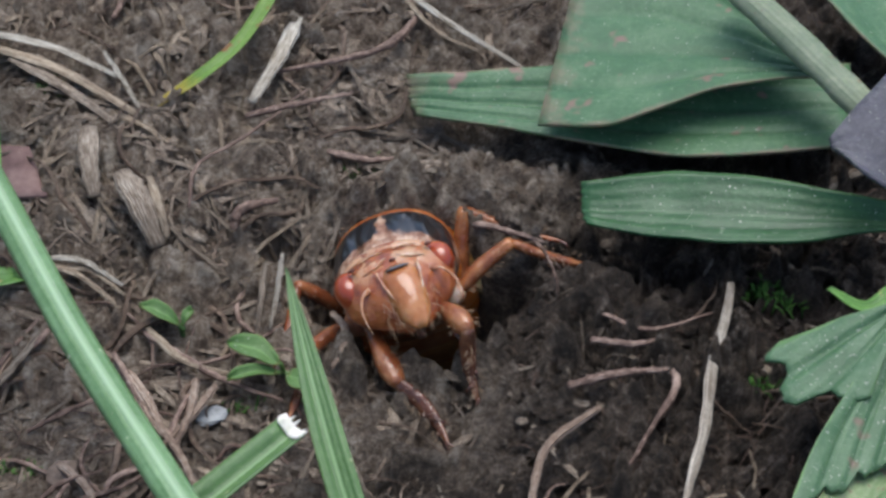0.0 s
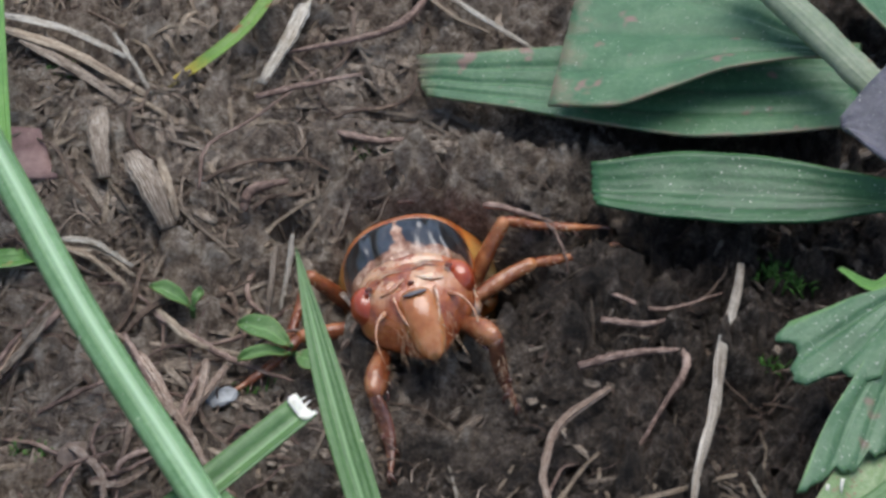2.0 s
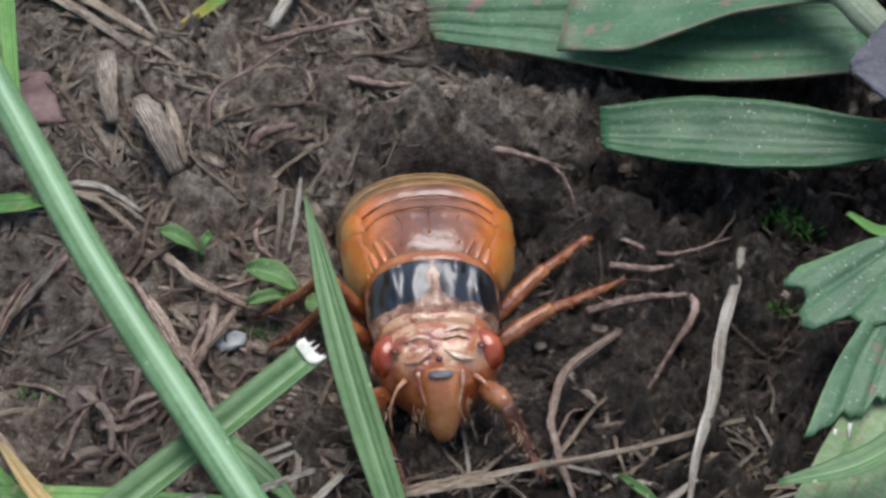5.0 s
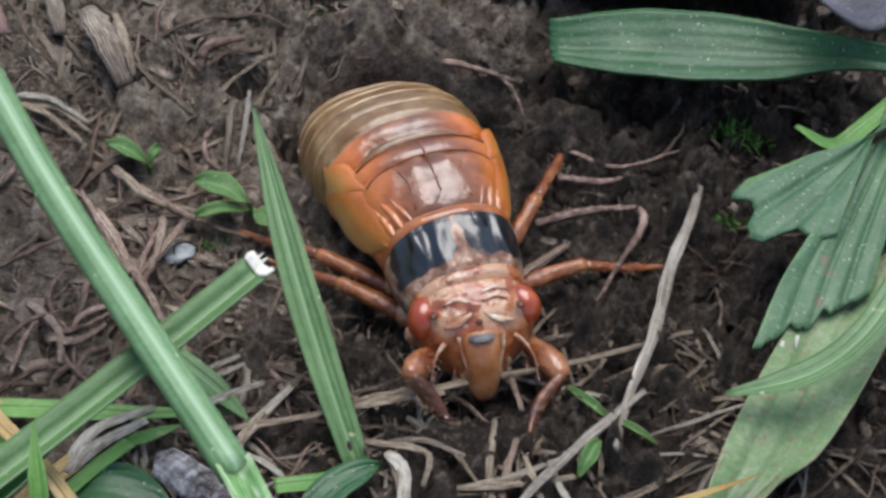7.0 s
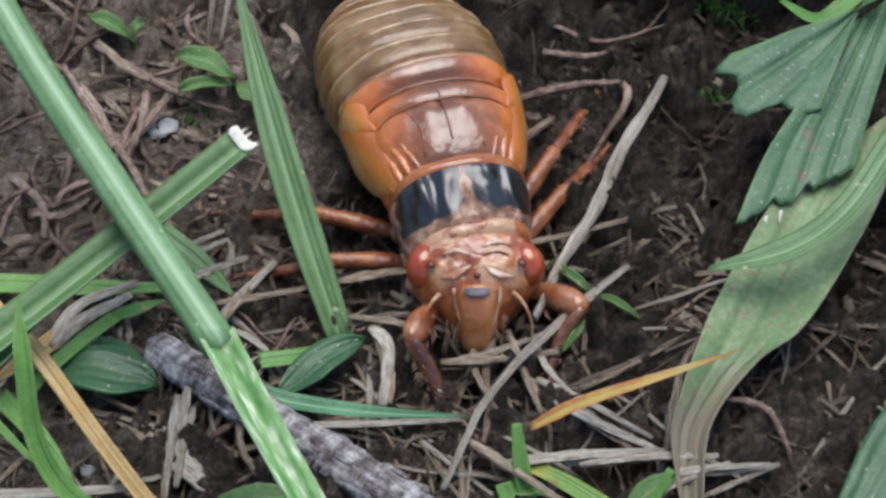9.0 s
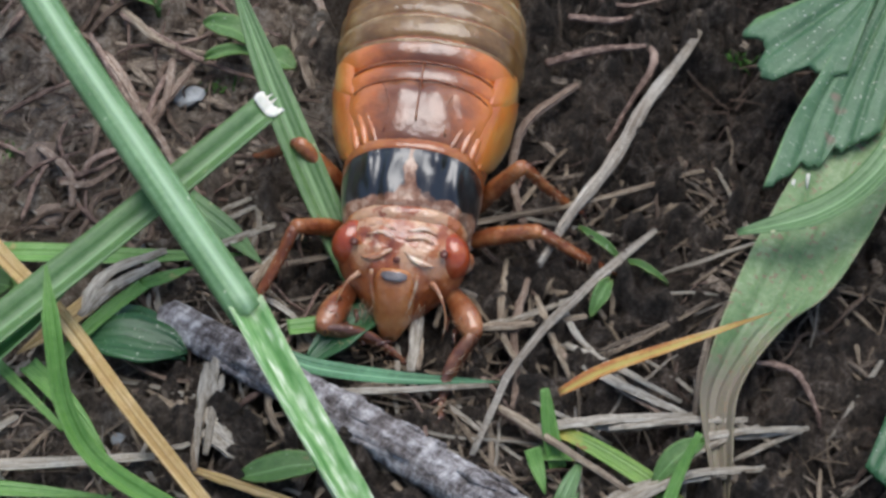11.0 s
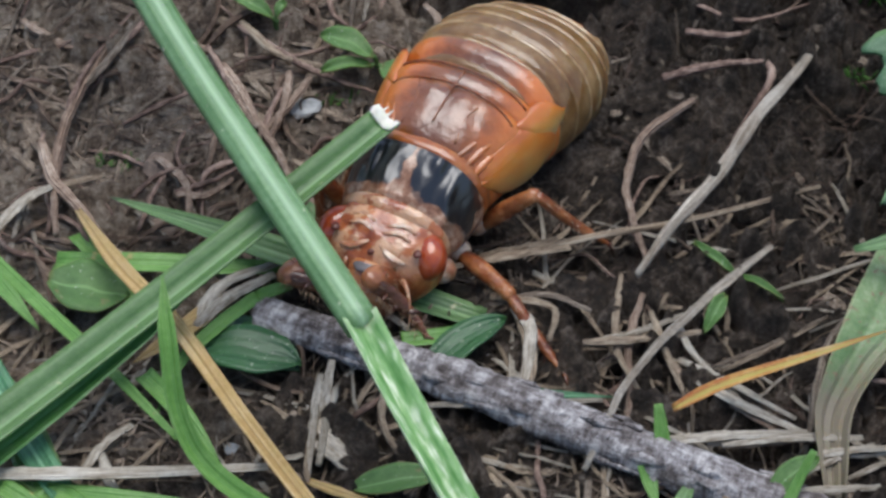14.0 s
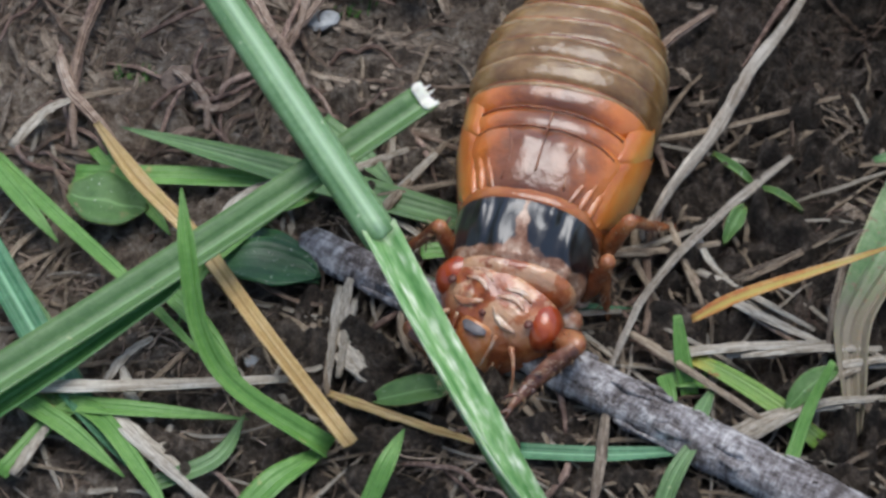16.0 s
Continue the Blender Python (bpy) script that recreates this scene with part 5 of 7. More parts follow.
rock("pebble", (-14.15, -4.48, -0.10), (2.3, 1.6, 0.7), STONE, "small pale blue-grey pebble", "pebble", 2, 20)
rock("pebble", (-16.82, -30.51, 0.49), (0.9, 0.8, 0.5), STONE, "tiny whitish pebble in the soil", "pebble", 3)
v, f, u = sheet([(-30.05, 15.75, 4.23), (-28.50, 15.59, 4.28), (-27.22, 15.55, 4.21)], [(-29.55, 11.15, 3.71), (-27.65, 11.09, 3.87), (-25.66, 11.36, 3.87)], n=10, k=8, vein=0.0, sag=0.15, thick=0.35, ragged=0.1, seed=23)
tagged(build("leaf_flake", v, f, FLAKE, uvs=u, spot=(-28.35, 13.83, 3.85)), "flat reddish-brown flake of dead leaf on the soil", "leaf flake")
rock("pebble", (-21.98, -14.30, 0.38), (2.0, 1.6, 1.1), CLOD, "dark grey stone among the roots", "pebble", 8, 20)
rock("pebble", (-22.89, -9.47, 0.36), (2.2, 2.0, 1.1), CLOD, "dark grey stone among the roots", "pebble", 9, 50)

# ---- the bark-covered stick ----
STICK_L = 36.0


def make_stick():
    root = new("bark_stick")
    rng = random.Random(12)
    n, k = 190, 18
    verts, faces = [], []
    for i in range(n):
        s = i / (n - 1)
        for j in range(k):
            a = 2 * math.pi * j / k
            q = Vector((STICK_L * s * 0.35, math.cos(a) * 1.4, math.sin(a) * 1.4))
            r = 1.3 * (0.85 + 0.3 * s) * (1 + 0.16 * noise.noise(q * 0.9) + 0.1 * noise.noise(q * 2.3)) * (0.7 if i == 0 else 1)
            r *= 1 + 0.16 * math.exp(-((s - 0.36) / 0.025) ** 2) - 0.1 * sum(math.exp(-((s - e + 0.006 * math.sin(3 * a)) / 0.0035) ** 2) for e in (0.25, 0.28, 0.31, 0.335, 0.385))
            verts.append(Vector((STICK_L * s + 0.25 * math.cos(2 * a) * (i == 0), math.cos(a) * r, math.sin(a) * r * 0.85 + 0.4 * math.sin(s * 5))))
    for i in range(n - 1):
        for j in range(k):
            a, b = i * k + j, i * k + (j + 1) % k
            faces.append((a, a + k, b + k, b))
    faces += [tuple(range(k)), tuple((n - 1) * k + j for j in range(k - 1, -1, -1))]
    build("wood", verts, faces, BARK, parent=root)
    for m in range(26):
        x, a = rng.uniform(0, STICK_L * 0.95), rng.uniform(-0.4, math.pi + 0.4)
        r = 1.3 * (0.85 + 0.3 * x / STICK_L)
        dz = 0.4 * math.sin(x / STICK_L * 5)
        d = rng.uniform(-0.25, 0.25)
        p = [Vector((x + u * rng.uniform(1.0, 2.6), math.cos(a + d * u) * r * 1.03, math.sin(a + d * u) * r * 0.88 + dz)) for u in (0, 0.5, 1)]
        v, f, u = sweep(p, [0.3, rng.uniform(0.5, 0.9), 0.2], [(-0.5, 0), (-0.2, -0.2), (0.3, -0.2), (0.5, 0), (0.2, 0.25), (-0.3, 0.22)], normal=(0, math.cos(a), math.sin(a)))
        build("bark_flake", v, f, BARK, parent=root)
    return tagged(root, "grey stick with rough flaking bark", "stick")


STICK = make_stick()


# ---- the pale straw that the leg pushes aside ----
def make_pushed_straw():
    n = 26
    path = [Vector((22.0 * i / (n - 1), 0.12 * math.sin(i * 0.55), 0.15 * math.sin(i * 0.3))) for i in range(n)]
    ws = [0.5 + 0.4 * math.sin(i / n * 2.9) * (1 - 0.25 * math.sin(i * 1.7)) for i in range(n)]
    v, f, u = sweep(path, ws, ring_profile(8, 0.4), twist=1.2)
    return tagged(build("straw", v, f, STRAW_TWO, uvs=u), "long bleached twisted straw lying across the soil", "straw")


PUSHED = make_pushed_straw()


# ---- litter that nobody could count ----
def free_of_burrow(x, y, r=1.0):
    return math.hypot((x + 0.9) / 5.5, (y - 4.5) / 5.6) > r


def make_crumbs(count, seed, xr, yr, least, span, label):
    rng = random.Random(seed)
    ico = bmesh.new()
    bmesh.ops.create_icosphere(ico, subdivisions=1, radius=1.0)
    base = np.array([v.co for v in ico.verts])
    tri = np.array([[v.index for v in f.verts] for f in ico.faces])
    ico.free()
    verts, faces, c = [], [], 0
    for _ in range(count):
        x, y = rng.uniform(*xr), rng.uniform(*yr)
        if vnoise(x / 6, y / 6, 31) < rng.uniform(-0.9, 0.6) or not free_of_burrow(x, y, 0.98):
            continue
        r = (least + span * rng.random() ** 3.0) * (1.25 if x > 6 else 0.9)
        p = base * np.array([rng.uniform(0.7, 1.3), rng.uniform(0.7, 1.3), rng.uniform(0.5, 0.9)]) * r
        p = p * (1 + 0.9 * np.array([[noise.noise(Vector(q) * 1.3 / r + Vector((x, y, 0)))] for q in p]))
        a = rng.uniform(0, 6.28)
        R = np.array([[math.cos(a), -math.sin(a), 0], [math.sin(a), math.cos(a), 0], [0, 0, 1]])
        verts.append(p @ R.T + [x, y, float(soil(x, y)) + 0.12 + r * 0.25])
        faces.append(tri + c)
        c += len(base)
    v, f = np.concatenate(verts), np.concatenate(faces)
    ob = build("soil_crumbs", [tuple(q) for q in v], [tuple(q) for q in f], SOIL, smooth=False)
    tagged(ob, label, "soil crumbs", kind="stuff")


def make_fibres(name, count, seed, length, width, material, label, spread_x=(-38, 42), spread_y=(-42, 40), curl=0.6, mask=0):
    """Fine rootlets or straw fibres strewn over the soil."""
    rng = random.Random(seed)
    verts, faces, uvs = [], [], []
    prof = ring_profile(5, 0.7)
    made = 0
    while made < count:
        x, y = rng.uniform(*spread_x), rng.uniform(*spread_y)
        if mask and vnoise(x / 8, y / 8, seed) < rng.uniform(-0.7, 0.5):
            continue
        made += 1
        L, a = rng.uniform(*length), rng.uniform(0, 6.28)
        pts, lift = [], rng.uniform(0.1, 0.5)
        ok = True
        steps = 7
        for i in range(steps):
            if not free_of_burrow(x, y, 1.0):
                ok = False
                break
            pts.append(Vector((x, y, float(soil(x, y)) + 0.12 + lift * math.sin(math.pi * i / (steps - 1)))))
            a += rng.uniform(-curl, curl)
            x, y = x + math.cos(a) * L / steps, y + math.sin(a) * L / steps
        if not ok:
            continue
        w = rng.uniform(*width)
        v, f, u = sweep(pts, [w * k * rng.uniform(0.6, 1.3) for k in (0.6, 1, 1, 1, 0.9, 0.7, 0.3)], prof)
        c = len(verts)
        verts += v
        uvs += u
        faces += [tuple(q + c for q in g) for g in f]
    ob = build(name, verts, faces, material, uvs=uvs)
    tagged(ob, label, name.replace("_", " "), kind="stuff")


def make_chips(count, seed, xr, yr, label):
    """Flat torn chips of dead grass and bark, lying and half buried at all angles."""
    rng = random.Random(seed)
    verts, faces, uvs = [], [], []
    prof = [(-0.5, 0.0), (-0.25, -0.09), (0.3, -0.07), (0.5, 0.02), (0.2, 0.09), (-0.3, 0.07)]
    while count:
        x, y, a = rng.uniform(*xr), rng.uniform(*yr), rng.uniform(0, 6.28)
        L = 0.6 + 5.5 * rng.random() ** 2
        dx, dy = math.cos(a) * L / 4, math.sin(a) * L / 4
        if not (free_of_burrow(x, y, 1.05) and free_of_burrow(x + 4 * dx, y + 4 * dy, 1.05)):
            continue
        count -= 1
        tilt, w = rng.uniform(-0.25, 0.25), 0.12 + 0.8 * rng.random() ** 2
        pts = [Vector((x + dx * i, y + dy * i, float(soil(x + dx * i, y + dy * i)) + 0.25 + tilt * (i - 2) * 0.4 + rng.uniform(-0.06, 0.06))) for i in range(5)]
        v, f, u = sweep(pts, [w * rng.uniform(0.3, 1.0), w, w * rng.uniform(0.8, 1.1), w, w * rng.uniform(0.2, 0.8)], prof, normal=(rng.uniform(-0.6, 0.6), rng.uniform(-0.6, 0.6), 1))
        c = len(verts)
        verts += v
        k = rng.uniform(0, 9)
        uvs += [(a0 + k, b0 + k) for a0, b0 in u]
        faces += [tuple(q + c for q in g) for g in f]
    tagged(build("litter_chips", verts, faces, STRAW_GREY, uvs=uvs), label, "litter", kind="stuff")


make_chips(900, 51, (-36, 0), (2, 40), "grey-brown chips of dead grass on the bank")
make_chips(520, 52, (-36, 4), (-41, 40), "scattered brown chips of dead plants")
make_chips(110, 54, (4, 34), (-41, 20), "few brown chips on the damp soil")
make_chips(500, 53, (-36, -6), (-16, 12), "broken brown chips on the trodden soil")
make_crumbs(15000, 21, (-38, 42), (-42, 40), 0.05, 0.34, "loose brown crumbs of soil")
make_crumbs(2400, 22, (3, 30), (-18, 22), 0.1, 0.42, "loose clods of damp soil thrown out of the burrow")
make_crumbs(1600, 23, (-30, 10), (-22, 24), 0.1, 0.36, "loose clods of dry soil")
make_fibres("rootlets", 2600, 5, (1.0, 6.5), (0.03, 0.13), ROOTLET, "fine brown rootlets matted over the soil", (-38, 6), mask=1)
make_fibres("rootlets", 500, 10, (1.0, 6.0), (0.03, 0.12), ROOT, "fine dark rootlets in the damp soil", (6, 42), mask=1)
make_fibres("rootlets", 150, 9, (1.5, 6.5), (0.03, 0.11), ROOT, "fine reddish rootlets in the loose soil", (4, 30), (-20, 22), 0.7)
make_fibres("straw_fibres", 420, 6, (1.5, 6), (0.1, 0.38), STRAW_GREY, "broken weathered straw fibres", curl=0.2, mask=1)
make_fibres("straw_fibres", 420, 7, (2, 9), (0.08, 0.3), STRAW, "broken tan straw fibres among the grass", (-34, 30), (-41, -12), 0.25)
make_fibres("straw_fibres", 90, 8, (3, 9), (0.2, 0.5), STRAW, "broken tan straw fibres on the bank", (-36, -8), (4, 38), 0.2)




make_fibres("soil_fibres", 2600, 14, (0.5, 2.2), (0.03, 0.1), STRAW_GREY, "short grey-brown fibres matted into the soil of the bank", (-36, 10), (6, 40), 0.3)
make_fibres("soil_fibres", 1400, 15, (0.5, 2.0), (0.03, 0.09), ROOTLET, "short fine fibres in the trodden soil", (-36, 2), (-30, 10), 0.4)


def moss(foot, count, seed, height=1.3):
    """A tiny tuft of moss: many fine green shoots."""
    rng = random.Random(seed)
    verts, faces = [], []
    for _ in range(count):
        a, r = rng.uniform(0, 6.28), rng.uniform(0, 1.1)
        b = Vector(foot) + Vector((math.cos(a) * r * 1.6, math.sin(a) * r, -0.2))
        t = b + Vector((rng.uniform(-0.7, 0.7), rng.uniform(-0.7, 0.7), rng.uniform(0.4, 1.0) * height))
        v, f, _ = sweep([b, b.lerp(t, 0.5) + Vector((0, 0, 0.15)), t], [0.16, 0.13, 0.03], ring_profile(5))
        faces += [tuple(q + len(verts) for q in g) for g in f]
        verts += v
    tagged(build("moss_tuft", verts, faces, MOSS, spot=foot), "tiny tuft of dark green moss on damp soil", "moss", "moss tufts")


for k, q in enumerate([(-4.35, 14.46, 2.59), (-26.41, 21.91, 3.45), (21.65, 5.97, -0.03), (-26.13, -9.20, -0.20), (22.00, 5.53, -0.24), (23.10, 5.20, -0.44), (-3.57, 13.48, 2.65), (-12.49, -3.58, -0.89), (22.07, 5.97, -0.06), (20.35, -2.04, -0.50)]):
    moss(q, 26, k)


def strew_straws(count, seed, xr, yr, mat, label, wide=(0.16, 0.46)):
    """Single straws lying over one another, each a thing."""
    rng = random.Random(seed)
    while count:
        x, y, a = rng.uniform(*xr), rng.uniform(*yr), rng.uniform(0, 6.28)
        L, w = rng.uniform(4, 13), rng.uniform(*wide)
        pts = []
        for i in range(4):
            pts.append((x, y, float(soil(x, y)) + 0.35 + rng.uniform(0, 0.5) * (0 < i < 3)))
            a += rng.choice((0.1, 0.2, 0.6)) * rng.uniform(-1, 1)
            x, y = x + math.cos(a) * L / 3, y + math.sin(a) * L / 3
        if not all(free_of_burrow(q[0], q[1], 1.1) for q in pts):
            continue
        count -= 1
        stem(pts, w, mat, label, "straw", "straw", G2, end=0.3, flat=rng.uniform(0.25, 0.55), seed=count + seed, bend=0.05, knobs=0.1, start=0.5, n=14)


def strew_roots(count, seed, xr, yr, mat, label, wide=(0.16, 0.5)):
    """Winding roots over one another, each a thing."""
    rng = random.Random(seed)
    while count:
        x, y, a = rng.uniform(*xr), rng.uniform(*yr), rng.uniform(0, 6.28)
        L, w, turn = rng.uniform(4, 15), rng.uniform(*wide), rng.uniform(-0.35, 0.35)
        pts = []
        for i in range(7):
            pts.append((x, y, float(soil(x, y)) + 0.3 + rng.uniform(0, 0.9) * (0 < i < 6)))
            a += turn + rng.uniform(-0.5, 0.5)
            x, y = x + math.cos(a) * L / 6, y + math.sin(a) * L / 6
        if not all(free_of_burrow(q[0], q[1], 1.1) for q in pts):
            continue
        count -= 1
        stem(pts, w, mat, label, "root", "root", G3, end=0.3, seed=count + seed, bend=0.045, knobs=0.14, start=0.7, n=24)


strew_roots(46, 71, (-36, -9), (-18, 10), ROOT_TAN, "winding tan root over the trodden soil")
strew_roots(20, 72, (-36, -9), (-18, 10), ROOT, "winding dark reddish root in the soil")
strew_roots(14, 73, (8, 32), (-38, 2), ROOT_TAN, "thin winding tan root on damp soil", (0.12, 0.35))
strew_roots(16, 74, (-36, -6), (8, 38), ROOT_TAN, "winding tan root on the bank", (0.14, 0.4))
strew_roots(16, 75, (-30, 12), (-40, -16), ROOT, "dark winding root among the grass", (0.2, 0.5))
strew_straws(34, 69, (-36, -4), (-44, -20), STRAW_PALE, "bleached straw under the grass")
strew_straws(80, 61, (-34, 14), (-40, -16), STRAW, "thin tan straw among the grass")
strew_straws(46, 62, (-34, 14), (-40, -16), STRAW_PALE, "bleached straw among the grass")
strew_straws(14, 63, (10, 32), (-40, -12), STRAW_GREY, "weathered grey straw on damp soil")
strew_straws(30, 67, (6, 32), (-42, -14), STRAW, "thin tan straw on damp soil", (0.2, 0.42))
strew_straws(14, 68, (6, 30), (-42, -16), STRAW_PALE, "thin bleached straw on damp soil", (0.18, 0.4))
strew_straws(30, 64, (-36, -6), (8, 38), STRAW_GREY, "weathered grey straw on the bank")
strew_straws(14, 65, (-36, -8), (4, 38), STRAW, "tan straw on the bank")
strew_straws(14, 66, (-36, -12), (-16, 8), STRAW_GREY, "weathered straw on trodden soil")

# ---- the cicada nymph: its head towards -y, in mm ----
def loft(rings, k=36, ridge=0.0, seed=0, power=2.3):
    """Closed skin over rings (y, half width, bottom, top), flattened below."""
    verts, faces = [], []
    for y, hw, zb, zt in rings:
        zc = zb + (zt - zb) * 0.42
        for j in range(k):
            a = 2 * math.pi * j / k
            c, s = math.cos(a), math.sin(a)
            x = hw * math.copysign(abs(c) ** (2 / power), c)
            z = zc + (zt - zc if s > 0 else zc - zb) * math.copysign(abs(s) ** (2 / power), s)
            verts.append(Vector((x, y + ridge * float(vnoise(a * 3, y, seed)), z)))
    n = len(rings)
    for i in range(n - 1):
        for j in range(k):
            a, b = i * k + j, i * k + (j + 1) % k
            faces.append((a, b, b + k, a + k))
    faces.append(tuple(range(k - 1, -1, -1)))
    faces.append(tuple((n - 1) * k + j for j in range(k)))
    return verts, faces


def dense(rings, n):
    """Smooth rings between the given ones."""
    out = []
    for k in range(n):
        s = k / (n - 1) * (len(rings) - 1)
        i = min(int(s), len(rings) - 2)
        t = s - i
        p0, p1, p2, p3 = rings[max(i - 1, 0)], rings[i], rings[i + 1], rings[min(i + 2, len(rings) - 1)]
        out.append(tuple(0.5 * (2 * b + (c - a) * t + (2 * a - 5 * b + 4 * c - d) * t * t + (3 * b - a - 3 * c + d) * t ** 3) for a, b, c, d in zip(p0, p1, p2, p3)))
    return out


def ball(centre, size, n=14, k=20):
    verts, faces = [], []
    for i in range(n + 1):
        a = math.pi * i / n
        for j in range(k):
            b = 2 * math.pi * j / k
            verts.append(Vector(centre) + Vector((size[0] * math.sin(a) * math.cos(b), size[1] * math.sin(a) * math.sin(b), size[2] * math.cos(a))))
    for i in range(n):
        for j in range(k):
            a, b = i * k + j, i * k + (j + 1) % k
            faces.append((a, a + k, b + k, b))
    return verts, faces


NYMPH = tagged(new("cicada_nymph"), "glossy amber-brown cicada nymph with red eyes crawling from its burrow", "cicada nymph")
NECK = Vector((0, -6.2, 3.8))
WAIST = Vector((0, 3.0, 4.0))
SHOULDER = Vector((0, -2.2, 4.2))


BODY = [(-6.2, 3.3, 1.7, 5.7), (-5.6, 3.55, 1.6, 6.15), (-4.3, 3.95, 1.2, 7.05), (-3.0, 4.15, 1.2, 7.5), (-2.2, 4.15, 1.3, 7.55), (-1.2, 4.25, 1.2, 7.9), (0.0, 4.5, 1.0, 8.25), (2.0, 5.05, 0.9, 8.35), (4.0, 5.3, 0.9, 8.25), (7.0, 5.6, 0.9, 8.3)]


def on_body(y, degrees, out=0.0, side=1):
    """A point of the body's skin at the length y, by its angle round the body (90: the back), out from it."""
    ys, *rest = zip(*BODY)
    hw, zb, zt = (float(np.interp(y, ys, r)) for r in rest)
    zc = zb + (zt - zb) * 0.42
    a = radians(degrees)
    c, s = math.cos(a), math.sin(a)
    x = hw * math.copysign(abs(c) ** (2 / 2.3), c)
    z = zc + (zt - zc if s > 0 else zc - zb) * math.copysign(abs(s) ** (2 / 2.3), s)
    return Vector((side * (x + c * out), y, z + s * out))


def rounded_plate(side, y0, y1, top, low, lift, n=26, k=14, widest=0.62, front=0.16):
    """A drop-shaped plate lying on the body's flank, free along its lower and hind edge."""
    outer, inner, uvs = [], [], []
    for i in range(n):
        u = i / (n - 1)
        ext = front + (1 - front) * math.sin(0.5 * math.pi * u / widest) if u < widest else math.sqrt(max(0.0, 1 - ((u - widest) / (1 - widest)) ** 2.0))
        ext = max(ext, 0.03)
        roof = top - 0.6 * (top - low) * max(0.0, (u - 0.5) / 0.5) ** 2.0
        for j in range(k):
            w = j / (k - 1)
            a = roof - (roof - low) * ext * w
            free = max(w ** 1.4, max(0.0, (u - 0.45) / 0.55) ** 1.3)
            swell = 0.22 * math.sin(math.pi * w) * math.sin(math.pi * min(1.0, u * 1.1)) ** 0.6
            thick = 0.24 * math.sqrt(max(0.0, 1 - abs(2 * w - 1) ** 5)) * min(1.0, 9 * (1 - u), 6 * u) + 0.03
            out = -0.12 + lift * free * min(1.0, 1.6 * u) + swell
            y = y0 + (y1 - y0) * u + 0.35 * w * u
            outer.append(on_body(y, a, out + thick * 0.6, side))
            inner.append(on_body(y, a, out - thick * 0.6, side))
            uvs.append((w * ext, u))
    faces, m = [], n * k
    for i in range(n - 1):
        for j in range(k - 1):
            a = i * k + j
            quad = (a, a + k, a + k + 1, a + 1)
            faces += [quad if side > 0 else quad[::-1], tuple(m + e for e in (quad[::-1] if side > 0 else quad))]
    rim = list(range(k)) + [i * k + k - 1 for i in range(1, n)] + [(n - 1) * k + j for j in range(k - 2, -1, -1)] + [i * k for i in range(n - 2, 0, -1)]
    for a, b in zip(rim, rim[1:] + rim[:1]):
        quad = (a, b, b + m, a + m)
        faces.append(quad if side > 0 else quad[::-1])
    return outer + inner, faces, uvs + uvs


def hair_tuft(spots, length, seed):
    """Fine hairs: (root, way) of each."""
    rng = random.Random(seed)
    hv, hf = [], []
    for b, d in spots:
        d = (d + Vector((rng.uniform(-0.4, 0.4), rng.uniform(-0.4, 0.4), rng.uniform(-0.4, 0.4)))).normalized()
        size = length * rng.uniform(0.5, 1.2)
        v, f, _ = sweep([b, b + d * size * 0.5, b + d * size + Vector((0, 0, -0.2 * size))], [0.05, 0.04, 0.012], ring_profile(3))
        hf += [tuple(q + len(hv) for q in g) for g in f]
        hv += v
    return hv, hf


